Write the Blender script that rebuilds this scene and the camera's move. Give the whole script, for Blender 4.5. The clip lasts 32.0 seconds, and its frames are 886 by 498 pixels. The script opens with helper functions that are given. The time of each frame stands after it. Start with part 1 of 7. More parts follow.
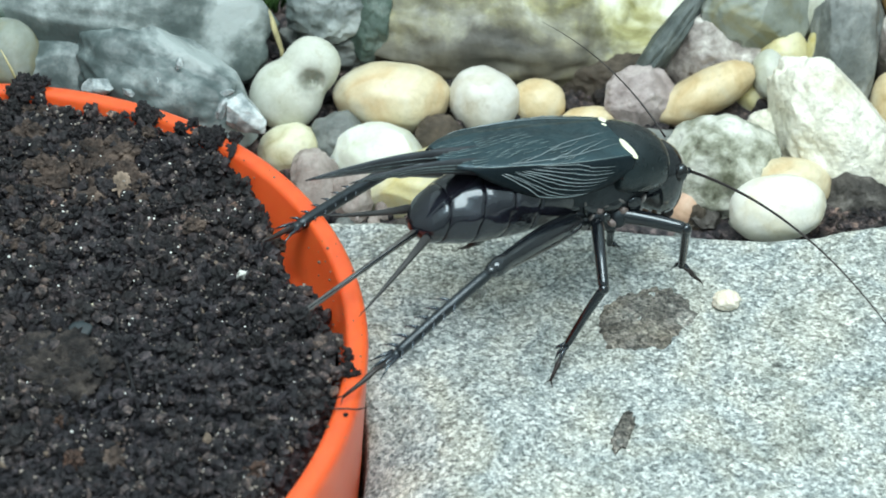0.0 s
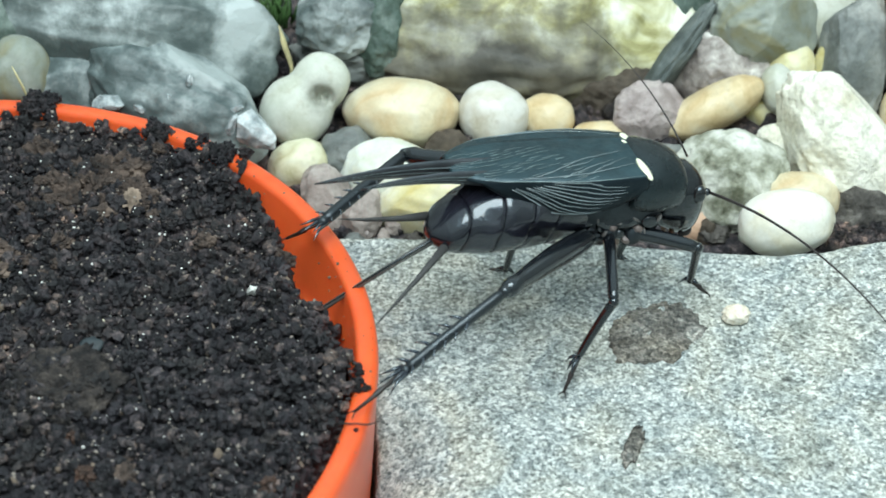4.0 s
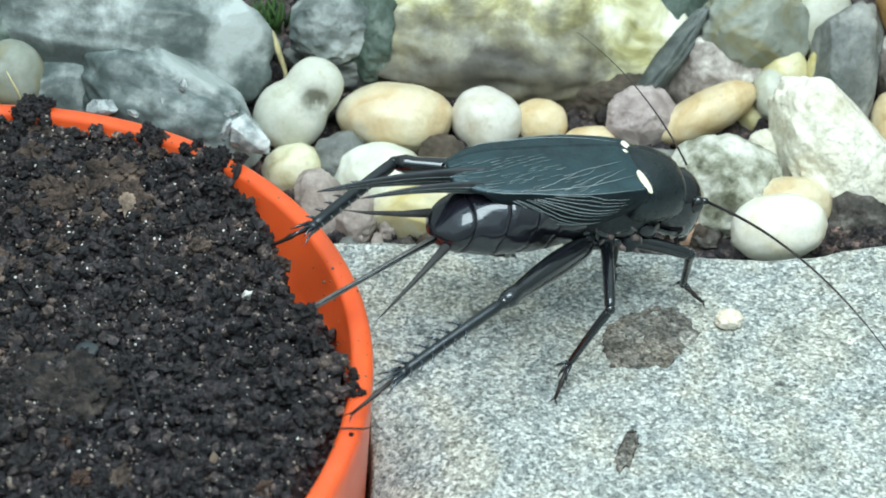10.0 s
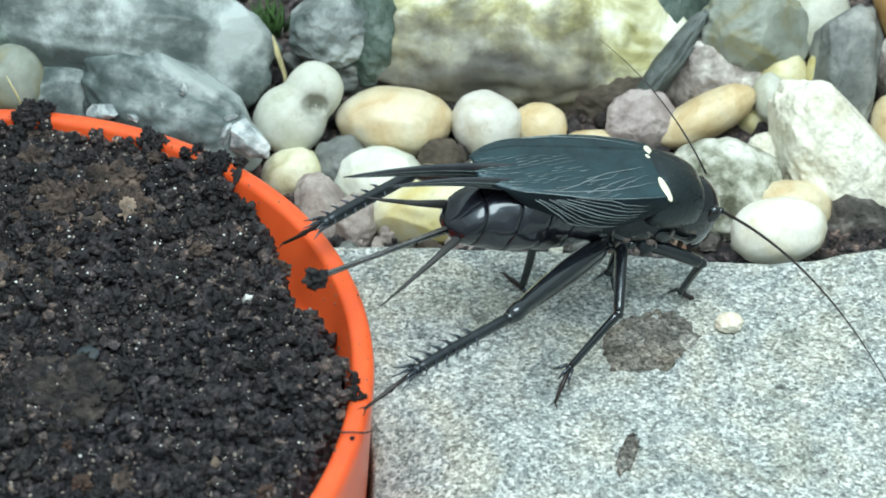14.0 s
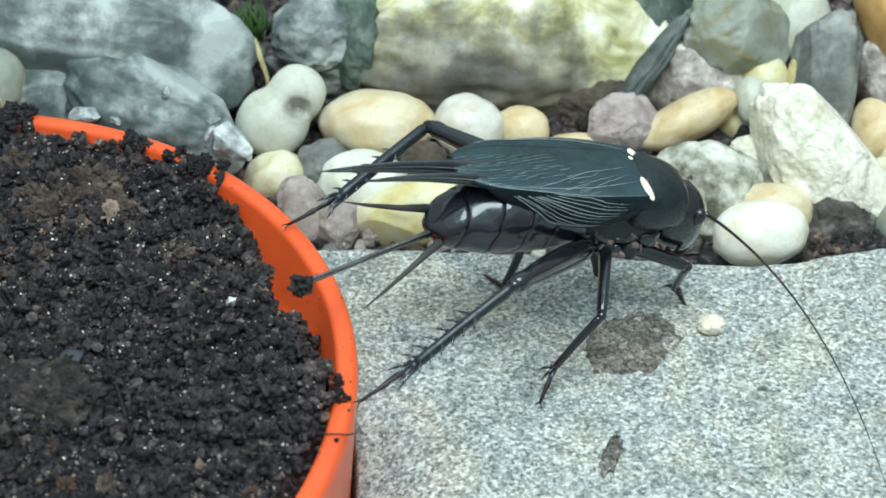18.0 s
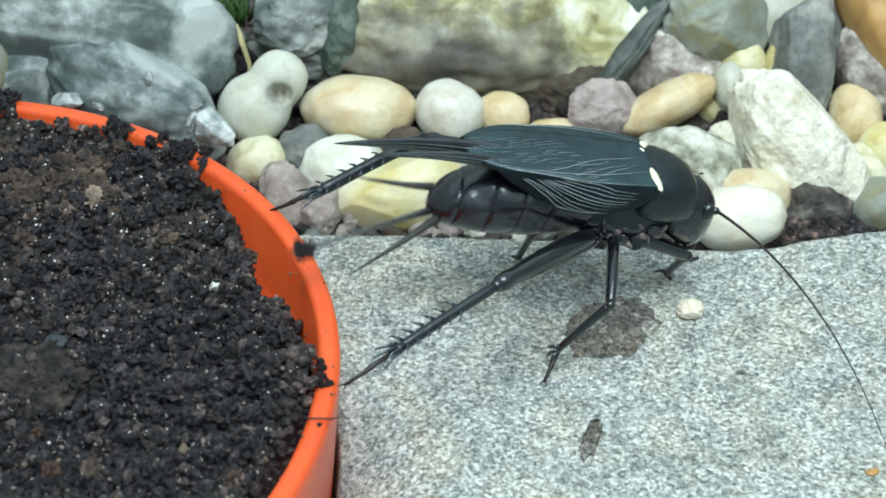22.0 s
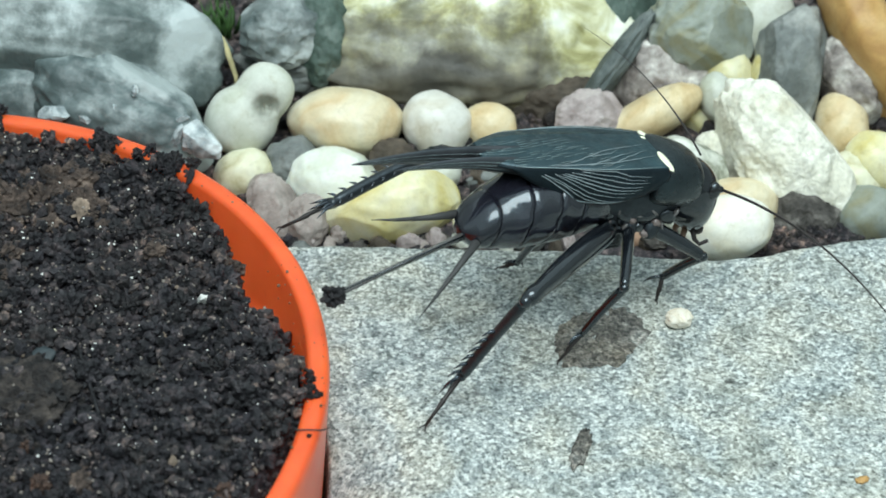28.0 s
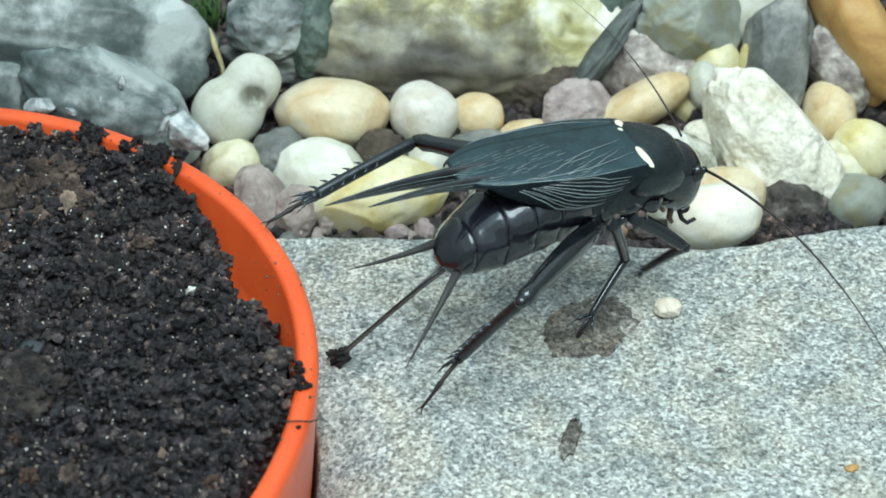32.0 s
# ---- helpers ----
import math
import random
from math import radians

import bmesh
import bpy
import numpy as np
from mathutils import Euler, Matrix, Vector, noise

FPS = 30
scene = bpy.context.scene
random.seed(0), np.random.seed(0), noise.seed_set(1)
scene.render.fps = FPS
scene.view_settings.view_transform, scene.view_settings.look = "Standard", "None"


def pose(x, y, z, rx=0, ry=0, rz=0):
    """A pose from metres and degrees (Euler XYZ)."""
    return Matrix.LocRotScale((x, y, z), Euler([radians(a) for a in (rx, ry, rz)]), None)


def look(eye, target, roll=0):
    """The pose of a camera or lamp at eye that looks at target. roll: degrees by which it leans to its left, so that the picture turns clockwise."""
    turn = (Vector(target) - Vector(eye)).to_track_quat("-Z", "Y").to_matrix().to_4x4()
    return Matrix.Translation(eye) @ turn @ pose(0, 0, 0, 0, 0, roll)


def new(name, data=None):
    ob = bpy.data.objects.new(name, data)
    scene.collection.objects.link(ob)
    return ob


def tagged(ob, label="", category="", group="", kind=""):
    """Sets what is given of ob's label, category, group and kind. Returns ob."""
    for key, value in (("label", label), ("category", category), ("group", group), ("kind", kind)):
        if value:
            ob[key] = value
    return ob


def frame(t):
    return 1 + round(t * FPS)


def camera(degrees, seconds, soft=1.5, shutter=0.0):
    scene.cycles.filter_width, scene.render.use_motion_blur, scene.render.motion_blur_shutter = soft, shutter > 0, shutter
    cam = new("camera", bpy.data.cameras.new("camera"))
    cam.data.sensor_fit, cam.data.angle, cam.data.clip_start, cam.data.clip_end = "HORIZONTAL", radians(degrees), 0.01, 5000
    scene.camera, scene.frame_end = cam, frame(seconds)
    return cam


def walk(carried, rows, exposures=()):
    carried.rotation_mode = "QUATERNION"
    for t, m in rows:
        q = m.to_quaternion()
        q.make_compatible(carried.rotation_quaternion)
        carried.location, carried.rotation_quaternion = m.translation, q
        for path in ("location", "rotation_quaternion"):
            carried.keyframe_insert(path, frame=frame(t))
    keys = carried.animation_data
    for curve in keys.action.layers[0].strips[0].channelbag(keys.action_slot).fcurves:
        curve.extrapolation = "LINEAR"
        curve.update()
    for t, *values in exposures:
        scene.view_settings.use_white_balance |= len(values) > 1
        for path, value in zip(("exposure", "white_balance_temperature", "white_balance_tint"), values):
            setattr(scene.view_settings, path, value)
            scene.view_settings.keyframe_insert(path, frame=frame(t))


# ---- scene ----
from mathutils.bvhtree import BVHTree

cam = camera(26, 32.0, soft=1.7, shutter=0.9)
cam.data.dof.use_dof, cam.data.dof.focus_distance, cam.data.dof.aperture_fstop = True, 0.190, 60.0
walk(cam, [(t, pose(x / 1000, y / 1000, z / 1000, rx, ry, rz)) for t, x, y, z, rx, ry, rz in [
    (0, -11.85, -147.88, 123.53, 51.532, -0.085, 0.079),
    (0.5, -11.86, -147.89, 123.6, 51.624, -0.098, 0.102),
    (1, -11.84, -147.9, 123.67, 51.717, -0.137, 0.102),
    (1.5, -11.78, -147.9, 123.72, 51.807, -0.189, 0.013),
    (2, -11.72, -147.93, 123.75, 51.863, -0.124, -0.003),
    (2.5, -11.7, -147.99, 123.77, 51.856, -0.01, 0.154),
    (3, -11.7, -148.06, 123.8, 51.888, 0.06, 0.192),
    (3.5, -11.72, -148.12, 123.84, 51.934, 0.209, 0.229),
    (5.5, -12.22, -148.29, 124.11, 51.957, 0.199, 0.208),
    (6, -12.2, -148.28, 124.1, 51.922, 0.127, 0.207),
    (6.5, -12.18, -148.27, 124.1, 51.951, 0.078, 0.108),
    (7, -12.21, -148.29, 124.09, 51.955, 0.079, 0.096),
    (7.5, -12.29, -148.33, 124.11, 51.947, 0.082, 0.087),
    (8, -12.37, -148.37, 124.17, 51.985, 0.083, 0.051),
    (8.5, -12.43, -148.39, 124.25, 51.993, -0.008, 0.034),
    (9, -12.45, -148.43, 124.31, 52.058, -0.033, -0.025),
    (9.5, -12.47, -148.47, 124.35, 52.044, -0.051, -0.019),
    (10, -12.5, -148.52, 124.38, 52.042, -0.055, -0.047),
    (10.5, -12.51, -148.52, 124.39, 52.097, -0.041, -0.071),
    (11, -12.49, -148.49, 124.38, 52.113, -0.081, -0.081),
    (11.5, -12.46, -148.46, 124.36, 52.099, -0.039, -0.111),
    (12, -12.49, -148.49, 124.35, 52.045, -0.049, -0.028),
    (12.5, -12.56, -148.54, 124.37, 52.054, -0.036, -0.047),
    (13, -12.64, -148.58, 124.4, 52.103, -0.053, -0.047),
    (13.5, -12.7, -148.59, 124.42, 52.143, -0.071, -0.104),
    (14, -12.75, -148.6, 124.43, 52.16, -0.014, -0.162),
    (14.5, -12.79, -148.63, 124.45, 52.213, -0.007, -0.147),
    (16.5, -13.16, -148.91, 124.35, 52.26, -0.266, -0.5),
    (17, -13.19, -148.93, 124.33, 52.231, -0.333, -0.553),
    (17.5, -13.22, -148.96, 124.32, 52.261, -0.349, -0.62),
    (18, -13.25, -149, 124.34, 52.33, -0.385, -0.697),
    (18.5, -13.3, -149.07, 124.41, 52.343, -0.309, -0.684),
    (19, -13.38, -149.2, 124.55, 52.323, -0.281, -0.636),
    (19.5, -13.43, -149.35, 124.75, 52.335, -0.449, -0.736),
    (20, -13.43, -149.5, 124.99, 52.05, -0.752, -0.931),
    (20.5, -13.4, -149.62, 125.23, 51.899, -0.783, -1.068),
    (21, -13.39, -149.74, 125.43, 51.81, -0.729, -1.145),
    (21.5, -13.44, -149.85, 125.56, 51.799, -0.773, -1.209),
    (22, -13.53, -149.92, 125.62, 51.763, -0.756, -1.209),
    (22.5, -13.59, -149.93, 125.62, 51.782, -0.657, -1.162),
    (23, -13.61, -149.87, 125.58, 51.832, -0.651, -1.168),
    (23.5, -13.61, -149.82, 125.51, 51.847, -0.635, -1.187),
    (24, -13.64, -149.84, 125.44, 51.836, -0.538, -1.194),
    (24.5, -13.69, -149.9, 125.39, 51.877, -0.578, -1.221),
    (25, -13.73, -149.97, 125.36, 51.98, -0.567, -1.358),
    (25.5, -13.74, -150.01, 125.35, 52.021, -0.604, -1.342),
    (27.5, -13.94, -150.1, 125.3, 52.201, -0.735, -1.77),
    (28, -13.9, -150.06, 125.27, 52.201, -0.759, -1.794),
    (28.5, -13.87, -150.01, 125.23, 52.17, -0.866, -1.921),
    (29, -13.87, -149.99, 125.18, 52.11, -0.823, -2.022),
    (29.5, -13.91, -150, 125.16, 51.981, -0.886, -2.071),
    (30, -13.95, -150.02, 125.15, 51.985, -0.808, -2.133),
    (30.5, -13.97, -150, 125.12, 51.991, -0.778, -2.168),
    (31, -13.98, -149.94, 125.07, 52.016, -0.743, -2.264),
    (31.5, -14, -149.88, 125.01, 52.024, -0.709, -2.28),
    (32, -14.05, -149.84, 124.95, 51.958, -0.76, -2.292),
]], exposures=[(0, 0.0), (13, 0.0), (18, -0.08), (28, -0.14), (32, -0.16)])

# ---- light: a lamp panel over the terrarium and dim room light ----
world = bpy.data.worlds.new("world")
scene.world = world
world.use_nodes = True
world.node_tree.nodes["Background"].inputs[0].default_value = (0.78, 0.97, 1.0, 1)
world.node_tree.nodes["Background"].inputs[1].default_value = 1.06
lamp_data = bpy.data.lights.new("terrarium_lamp", "AREA")
lamp_data.shape, lamp_data.size, lamp_data.size_y = "RECTANGLE", 0.21, 0.16
lamp_data.energy, lamp_data.color = 1.09, (0.88, 1.0, 1.02)
lamp = new("terrarium_lamp", lamp_data)
lamp.matrix_world = look((0.010, -0.085, 0.30), (0.0, 0.01, 0.0))

# ---- materials ----
def material(name, rough=0.5, metal=0.0, coat=0.0, spec=0.5):
    m = bpy.data.materials.new(name)
    m.use_nodes = True
    b = m.node_tree.nodes["Principled BSDF"]
    b.inputs["Roughness"].default_value, b.inputs["Metallic"].default_value = rough, metal
    b.inputs["Coat Weight"].default_value, b.inputs["Specular IOR Level"].default_value = coat, spec
    return m, m.node_tree, b


def coords(nt):
    return nt.nodes.new("ShaderNodeTexCoord").outputs["Object"]


def noise_node(nt, vec, scale, detail=6.0, rough=0.6, distort=0.0):
    n = nt.nodes.new("ShaderNodeTexNoise")
    n.inputs["Scale"].default_value, n.inputs["Detail"].default_value = scale, detail
    n.inputs["Roughness"].default_value, n.inputs["Distortion"].default_value = rough, distort
    nt.links.new(vec, n.inputs["Vector"])
    return n.outputs["Fac"]


def cells(nt, vec, scale, out="Color"):
    n = nt.nodes.new("ShaderNodeTexVoronoi")
    n.inputs["Scale"].default_value = scale
    nt.links.new(vec, n.inputs["Vector"])
    return n.outputs[out]


def ramp(nt, fac, stops):
    n = nt.nodes.new("ShaderNodeValToRGB")
    e = n.color_ramp.elements
    while len(e) < len(stops):
        e.new(0.5)
    for el, (p, c) in zip(e, stops):
        el.position, el.color = p, (*c, 1)
    nt.links.new(fac, n.inputs["Fac"])
    return n.outputs["Color"]


def mix(nt, a, b, fac, mode="MIX"):
    n = nt.nodes.new("ShaderNodeMix")
    n.data_type, n.blend_type = "RGBA", mode
    for v, i in ((fac, 0), (a, 6), (b, 7)):
        if isinstance(v, bpy.types.NodeSocket):
            nt.links.new(v, n.inputs[i])
        else:
            n.inputs[i].default_value = v if i == 0 else (*v, 1)
    return n.outputs[2]


def bump(nt, b, height, strength=0.4, dist=0.0003, under=None):
    n = nt.nodes.new("ShaderNodeBump")
    n.inputs["Strength"].default_value, n.inputs["Distance"].default_value = strength, dist
    nt.links.new(height, n.inputs["Height"])
    if under is not None:
        nt.links.new(under, n.inputs["Normal"])
    nt.links.new(n.outputs["Normal"], b.inputs["Normal"])
    return n.outputs["Normal"]


def grey(v, tint=(1, 1, 1)):
    return tuple(v * k for k in tint)


def granite(name="granite", stain=None):
    m, nt, b = material(name, 0.75, spec=0.3)
    v = coords(nt)
    fine = noise_node(nt, v, 2600, 3, 0.65, 0.3)
    sep = nt.nodes.new("ShaderNodeSeparateColor")
    nt.links.new(cells(nt, v, 2700), sep.inputs[0])
    coarse = noise_node(nt, v, 800, 4, 0.65, 0.4)
    fac = mix(nt, mix(nt, fine, sep.outputs["Red"], 0.26), coarse, 0.15)
    speck = ramp(nt, fac, [(0.34, (0.11, 0.13, 0.13)), (0.43, (0.25, 0.28, 0.28)), (0.53, (0.39, 0.425, 0.415)), (0.64, (0.70, 0.74, 0.72))])
    beige = ramp(nt, fac, [(0.34, (0.155, 0.145, 0.115)), (0.43, (0.31, 0.30, 0.24)), (0.53, (0.455, 0.445, 0.37)), (0.64, (0.72, 0.70, 0.61))])
    patch = ramp(nt, noise_node(nt, v, 120, 5, 0.65, 0.6), [(0.42, (0, 0, 0)), (0.60, (0.55, 0.55, 0.55))])
    col = mix(nt, speck, beige, patch)
    dark = ramp(nt, noise_node(nt, v, 210, 4, 0.6), [(0.34, (0.62, 0.66, 0.67)), (0.5, (1, 1, 1)), (0.66, (1.15, 1.12, 1.08))])
    col = mix(nt, col, dark, 0.75, "MULTIPLY")
    dots = ramp(nt, cells(nt, v, 210, "Distance"), [(0.06, (0.2, 0.2, 0.21)), (0.16, (1, 1, 1))])
    col = mix(nt, col, dots, 0.5, "MULTIPLY")
    col = mix(nt, col, (0.93, 0.93, 0.93), 1.0, "MULTIPLY")
    if stain:
        col = mix(nt, col, ramp(nt, noise_node(nt, v, 420, 6, 0.7, 1.0), stain), 1.0, "MULTIPLY")
    nt.links.new(col, b.inputs["Base Color"])
    bump(nt, b, fac, 0.5, 0.0003)
    return m


def pebble_mat(name, a, c, d, rough=0.32, scale=160.0, trans=0.0):
    m, nt, b = material(name, rough + 0.08, spec=0.45)
    v = coords(nt)
    big = noise_node(nt, v, scale, 5, 0.55, 0.8)
    col = ramp(nt, big, [(0.32, grey(0.92, d)), (0.48, grey(0.92, c)), (0.64, grey(0.92, a))])
    grain = ramp(nt, noise_node(nt, v, 1600, 4, 0.7), [(0.35, (0.82, 0.82, 0.80)), (0.6, (1, 1, 1))])
    col = mix(nt, col, grain, 0.5, "MULTIPLY")
    stain = ramp(nt, noise_node(nt, v, 420, 6, 0.7, 0.6), [(0.30, (0.74, 0.70, 0.60)), (0.46, (1, 1, 1))])
    col = mix(nt, col, stain, 0.7, "MULTIPLY")
    pits = ramp(nt, cells(nt, v, 330, "Distance"), [(0.05, (0.55, 0.5, 0.42)), (0.13, (1, 1, 1))])
    col = mix(nt, col, pits, 0.35, "MULTIPLY")
    nt.links.new(col, b.inputs["Base Color"])
    if trans:
        b.inputs["Subsurface Weight"].default_value = trans
        b.inputs["Subsurface Radius"].default_value = (1.0, 0.9, 0.6)
        b.inputs["Subsurface Scale"].default_value = 0.002
    bump(nt, b, noise_node(nt, v, 500, 5, 0.6), 0.22, 0.0004)
    return m


def rock_mat(name, stops, rough=0.7, scale=130.0, grain=1100.0, depth=0.5, distort=0.25, detail=8, fleck=0.62):
    m, nt, b = material(name, rough, spec=0.4)
    v = coords(nt)
    col = ramp(nt, noise_node(nt, v, scale, detail, fleck, distort), stops)
    fine = noise_node(nt, v, grain, 5, 0.7)
    col = mix(nt, col, ramp(nt, fine, [(0.32, (0.55, 0.55, 0.55)), (0.58, (1, 1, 1))]), 0.55, "MULTIPLY")
    nt.links.new(col, b.inputs["Base Color"])
    first = bump(nt, b, noise_node(nt, v, scale * 2.5, 6, 0.6), depth, 0.0012)
    bump(nt, b, fine, 0.35, 0.0002, first)
    return m


def crust_rock():
    """Grey rock whose upper half carries a pale yellow crust."""
    m, nt, b = material("crusted_rock", 0.55, spec=0.5)
    v = coords(nt)
    low = ramp(nt, noise_node(nt, v, 120, 5, 0.55, 0.3), [(0.3, (0.028, 0.028, 0.022)), (0.44, (0.075, 0.070, 0.055)), (0.55, (0.14, 0.13, 0.10)), (0.64, (0.25, 0.23, 0.15)), (0.74, (0.42, 0.42, 0.37))])
    up = ramp(nt, noise_node(nt, v, 170, 5, 0.6, 0.5), [(0.30, (0.18, 0.16, 0.05)), (0.42, (0.38, 0.36, 0.16)), (0.52, (0.58, 0.57, 0.36)), (0.64, (0.80, 0.81, 0.70))])
    sep = nt.nodes.new("ShaderNodeSeparateXYZ")
    nt.links.new(v, sep.inputs[0])

    def sum_of(x, k, y):
        n = nt.nodes.new("ShaderNodeMath")
        n.operation = "MULTIPLY_ADD"
        n.inputs[1].default_value = k
        nt.links.new(x, n.inputs[0])
        if isinstance(y, float):
            n.inputs[2].default_value = y
        else:
            nt.links.new(y, n.inputs[2])
        return n.outputs[0]

    # the crust covers the top, and reaches far down at one end
    end = nt.nodes.new("ShaderNodeMath")
    end.operation = "MAXIMUM"
    nt.links.new(sum_of(sep.outputs["X"], 0.7, -0.0045), end.inputs[0])
    end.inputs[1].default_value = 0.0
    height = sum_of(noise_node(nt, v, 140, 5, 0.65), 0.022, sep.outputs["Y"])
    fac = ramp(nt, sum_of(end.outputs[0], 1.0, height), [(0.0108, (0, 0, 0)), (0.0138, (1, 1, 1))])
    col = mix(nt, low, up, fac)
    nt.links.new(col, b.inputs["Base Color"])
    first = bump(nt, b, noise_node(nt, v, 200, 4, 0.5), 0.35, 0.0015)
    bump(nt, b, noise_node(nt, v, 1200, 4), 0.3, 0.0002, first)
    return m


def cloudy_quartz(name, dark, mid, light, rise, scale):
    """Cloudy grey quartz, lighter towards its top."""
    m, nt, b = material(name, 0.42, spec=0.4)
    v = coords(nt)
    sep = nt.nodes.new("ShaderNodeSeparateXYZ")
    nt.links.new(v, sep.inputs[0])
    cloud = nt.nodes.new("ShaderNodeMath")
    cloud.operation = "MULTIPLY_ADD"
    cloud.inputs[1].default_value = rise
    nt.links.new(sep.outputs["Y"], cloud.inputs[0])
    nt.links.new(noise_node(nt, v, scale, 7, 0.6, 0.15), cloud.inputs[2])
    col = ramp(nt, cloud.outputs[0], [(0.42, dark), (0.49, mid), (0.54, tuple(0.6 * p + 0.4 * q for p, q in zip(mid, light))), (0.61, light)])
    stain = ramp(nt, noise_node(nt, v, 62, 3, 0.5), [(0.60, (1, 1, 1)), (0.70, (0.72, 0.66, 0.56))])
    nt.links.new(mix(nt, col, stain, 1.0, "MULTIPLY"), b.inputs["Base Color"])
    first = bump(nt, b, noise_node(nt, v, 260, 5, 0.55), 0.5, 0.0010)
    bump(nt, b, noise_node(nt, v, 900, 5, 0.7), 0.35, 0.0002, first)
    return m


def plastic():
    m, nt, b = material("orange_plastic", 0.30, spec=0.5)
    v = coords(nt)
    col = ramp(nt, noise_node(nt, v, 90, 4), [(0.3, (0.70, 0.085, 0.018)), (0.7, (0.84, 0.125, 0.032))])
    dirt = ramp(nt, noise_node(nt, v, 420, 6, 0.7), [(0.62, (1, 1, 1)), (0.78, (0.45, 0.35, 0.3))])
    nt.links.new(mix(nt, col, dirt, 0.5, "MULTIPLY"), b.inputs["Base Color"])
    b.inputs["Subsurface Weight"].default_value = 0.3
    b.inputs["Subsurface Radius"].default_value = (1.0, 0.25, 0.08)
    b.inputs["Subsurface Scale"].default_value = 0.0025
    bump(nt, b, noise_node(nt, v, 600, 4), 0.06, 0.0002)
    return m


def soil_mat(name="potting_soil", lift=1.0, tint=(1, 1, 1)):
    m, nt, b = material(name, 0.62, spec=0.45)
    v = coords(nt)
    g = nt.nodes.new("ShaderNodeNewGeometry")
    info = nt.nodes.new("ShaderNodeObjectInfo")
    pick = mix(nt, g.outputs["Random Per Island"], info.outputs["Random"], 0.35)
    isl = ramp(nt, pick, [(0.1, grey(0.008 * lift)), (0.5, (0.018 * lift, 0.017 * lift, 0.020 * lift)), (0.74, (0.036 * lift, 0.033 * lift, 0.034 * lift)), (0.90, (0.085, 0.070, 0.060)), (1.0, (0.19, 0.155, 0.125))])
    area = ramp(nt, noise_node(nt, v, 75, 3, 0.5), [(0.40, (0.75, 0.78, 0.88)), (0.55, (1.0, 0.96, 0.97)), (0.72, (1.65, 1.46, 1.36))])
    col = mix(nt, isl, area, 1.0, "MULTIPLY")
    mottle = ramp(nt, noise_node(nt, v, 950, 6, 0.72, 0.4), [(0.36, (0.30, 0.31, 0.38)), (0.48, (0.8, 0.78, 0.82)), (0.56, (2.0, 1.8, 1.7)), (0.66, (5.5, 4.6, 4.0))])
    col = mix(nt, col, mottle, 1.0, "MULTIPLY")
    col = mix(nt, col, tint, 1.0, "MULTIPLY")
    nt.links.new(col, b.inputs["Base Color"])
    first = bump(nt, b, noise_node(nt, v, 700, 5, 0.7), 0.9, 0.0007)
    bump(nt, b, noise_node(nt, v, 2600, 4, 0.75), 0.7, 0.0003, first)
    return m


def chitin(name, col, rough=0.18, rib=0.0, rib_scale=2500.0, coat=0.6, spec=0.5, sheen=0.05):
    m, nt, b = material(name, rough, coat=coat, spec=spec)
    v = coords(nt)
    fac = noise_node(nt, v, 350, 4, 0.6)
    nt.links.new(ramp(nt, fac, [(0.3, tuple(c * 0.6 for c in col)), (0.7, tuple(c * 1.5 for c in col))]), b.inputs["Base Color"])
    r = ramp(nt, noise_node(nt, v, 900, 4, 0.7), [(0.35, grey(rough * 0.8)), (0.7, grey(min(1, rough * 1.7)))])
    nt.links.new(r, b.inputs["Roughness"])
    b.inputs["Coat Roughness"].default_value = sheen
    b.inputs["Specular Tint"].default_value = (0.66, 0.88, 1.0, 1)
    first = bump(nt, b, noise_node(nt, v, 420, 4, 0.6), 0.16, 0.0004)
    bump(nt, b, noise_node(nt, v, rib_scale, 4, 0.7), 0.16 + rib, 0.00014, first)
    return m


def plain(name, col, rough=0.6, spec=0.4, scale=600.0, amount=0.3):
    m, nt, b = material(name, rough, spec=spec)
    v = coords(nt)
    nt.links.new(ramp(nt, noise_node(nt, v, scale, 5), [(0.3, tuple(c * (1 - amount) for c in col)), (0.7, tuple(min(1, c * (1 + amount)) for c in col))]), b.inputs["Base Color"])
    bump(nt, b, noise_node(nt, v, scale * 2, 4), 0.25, 0.0002)
    return m


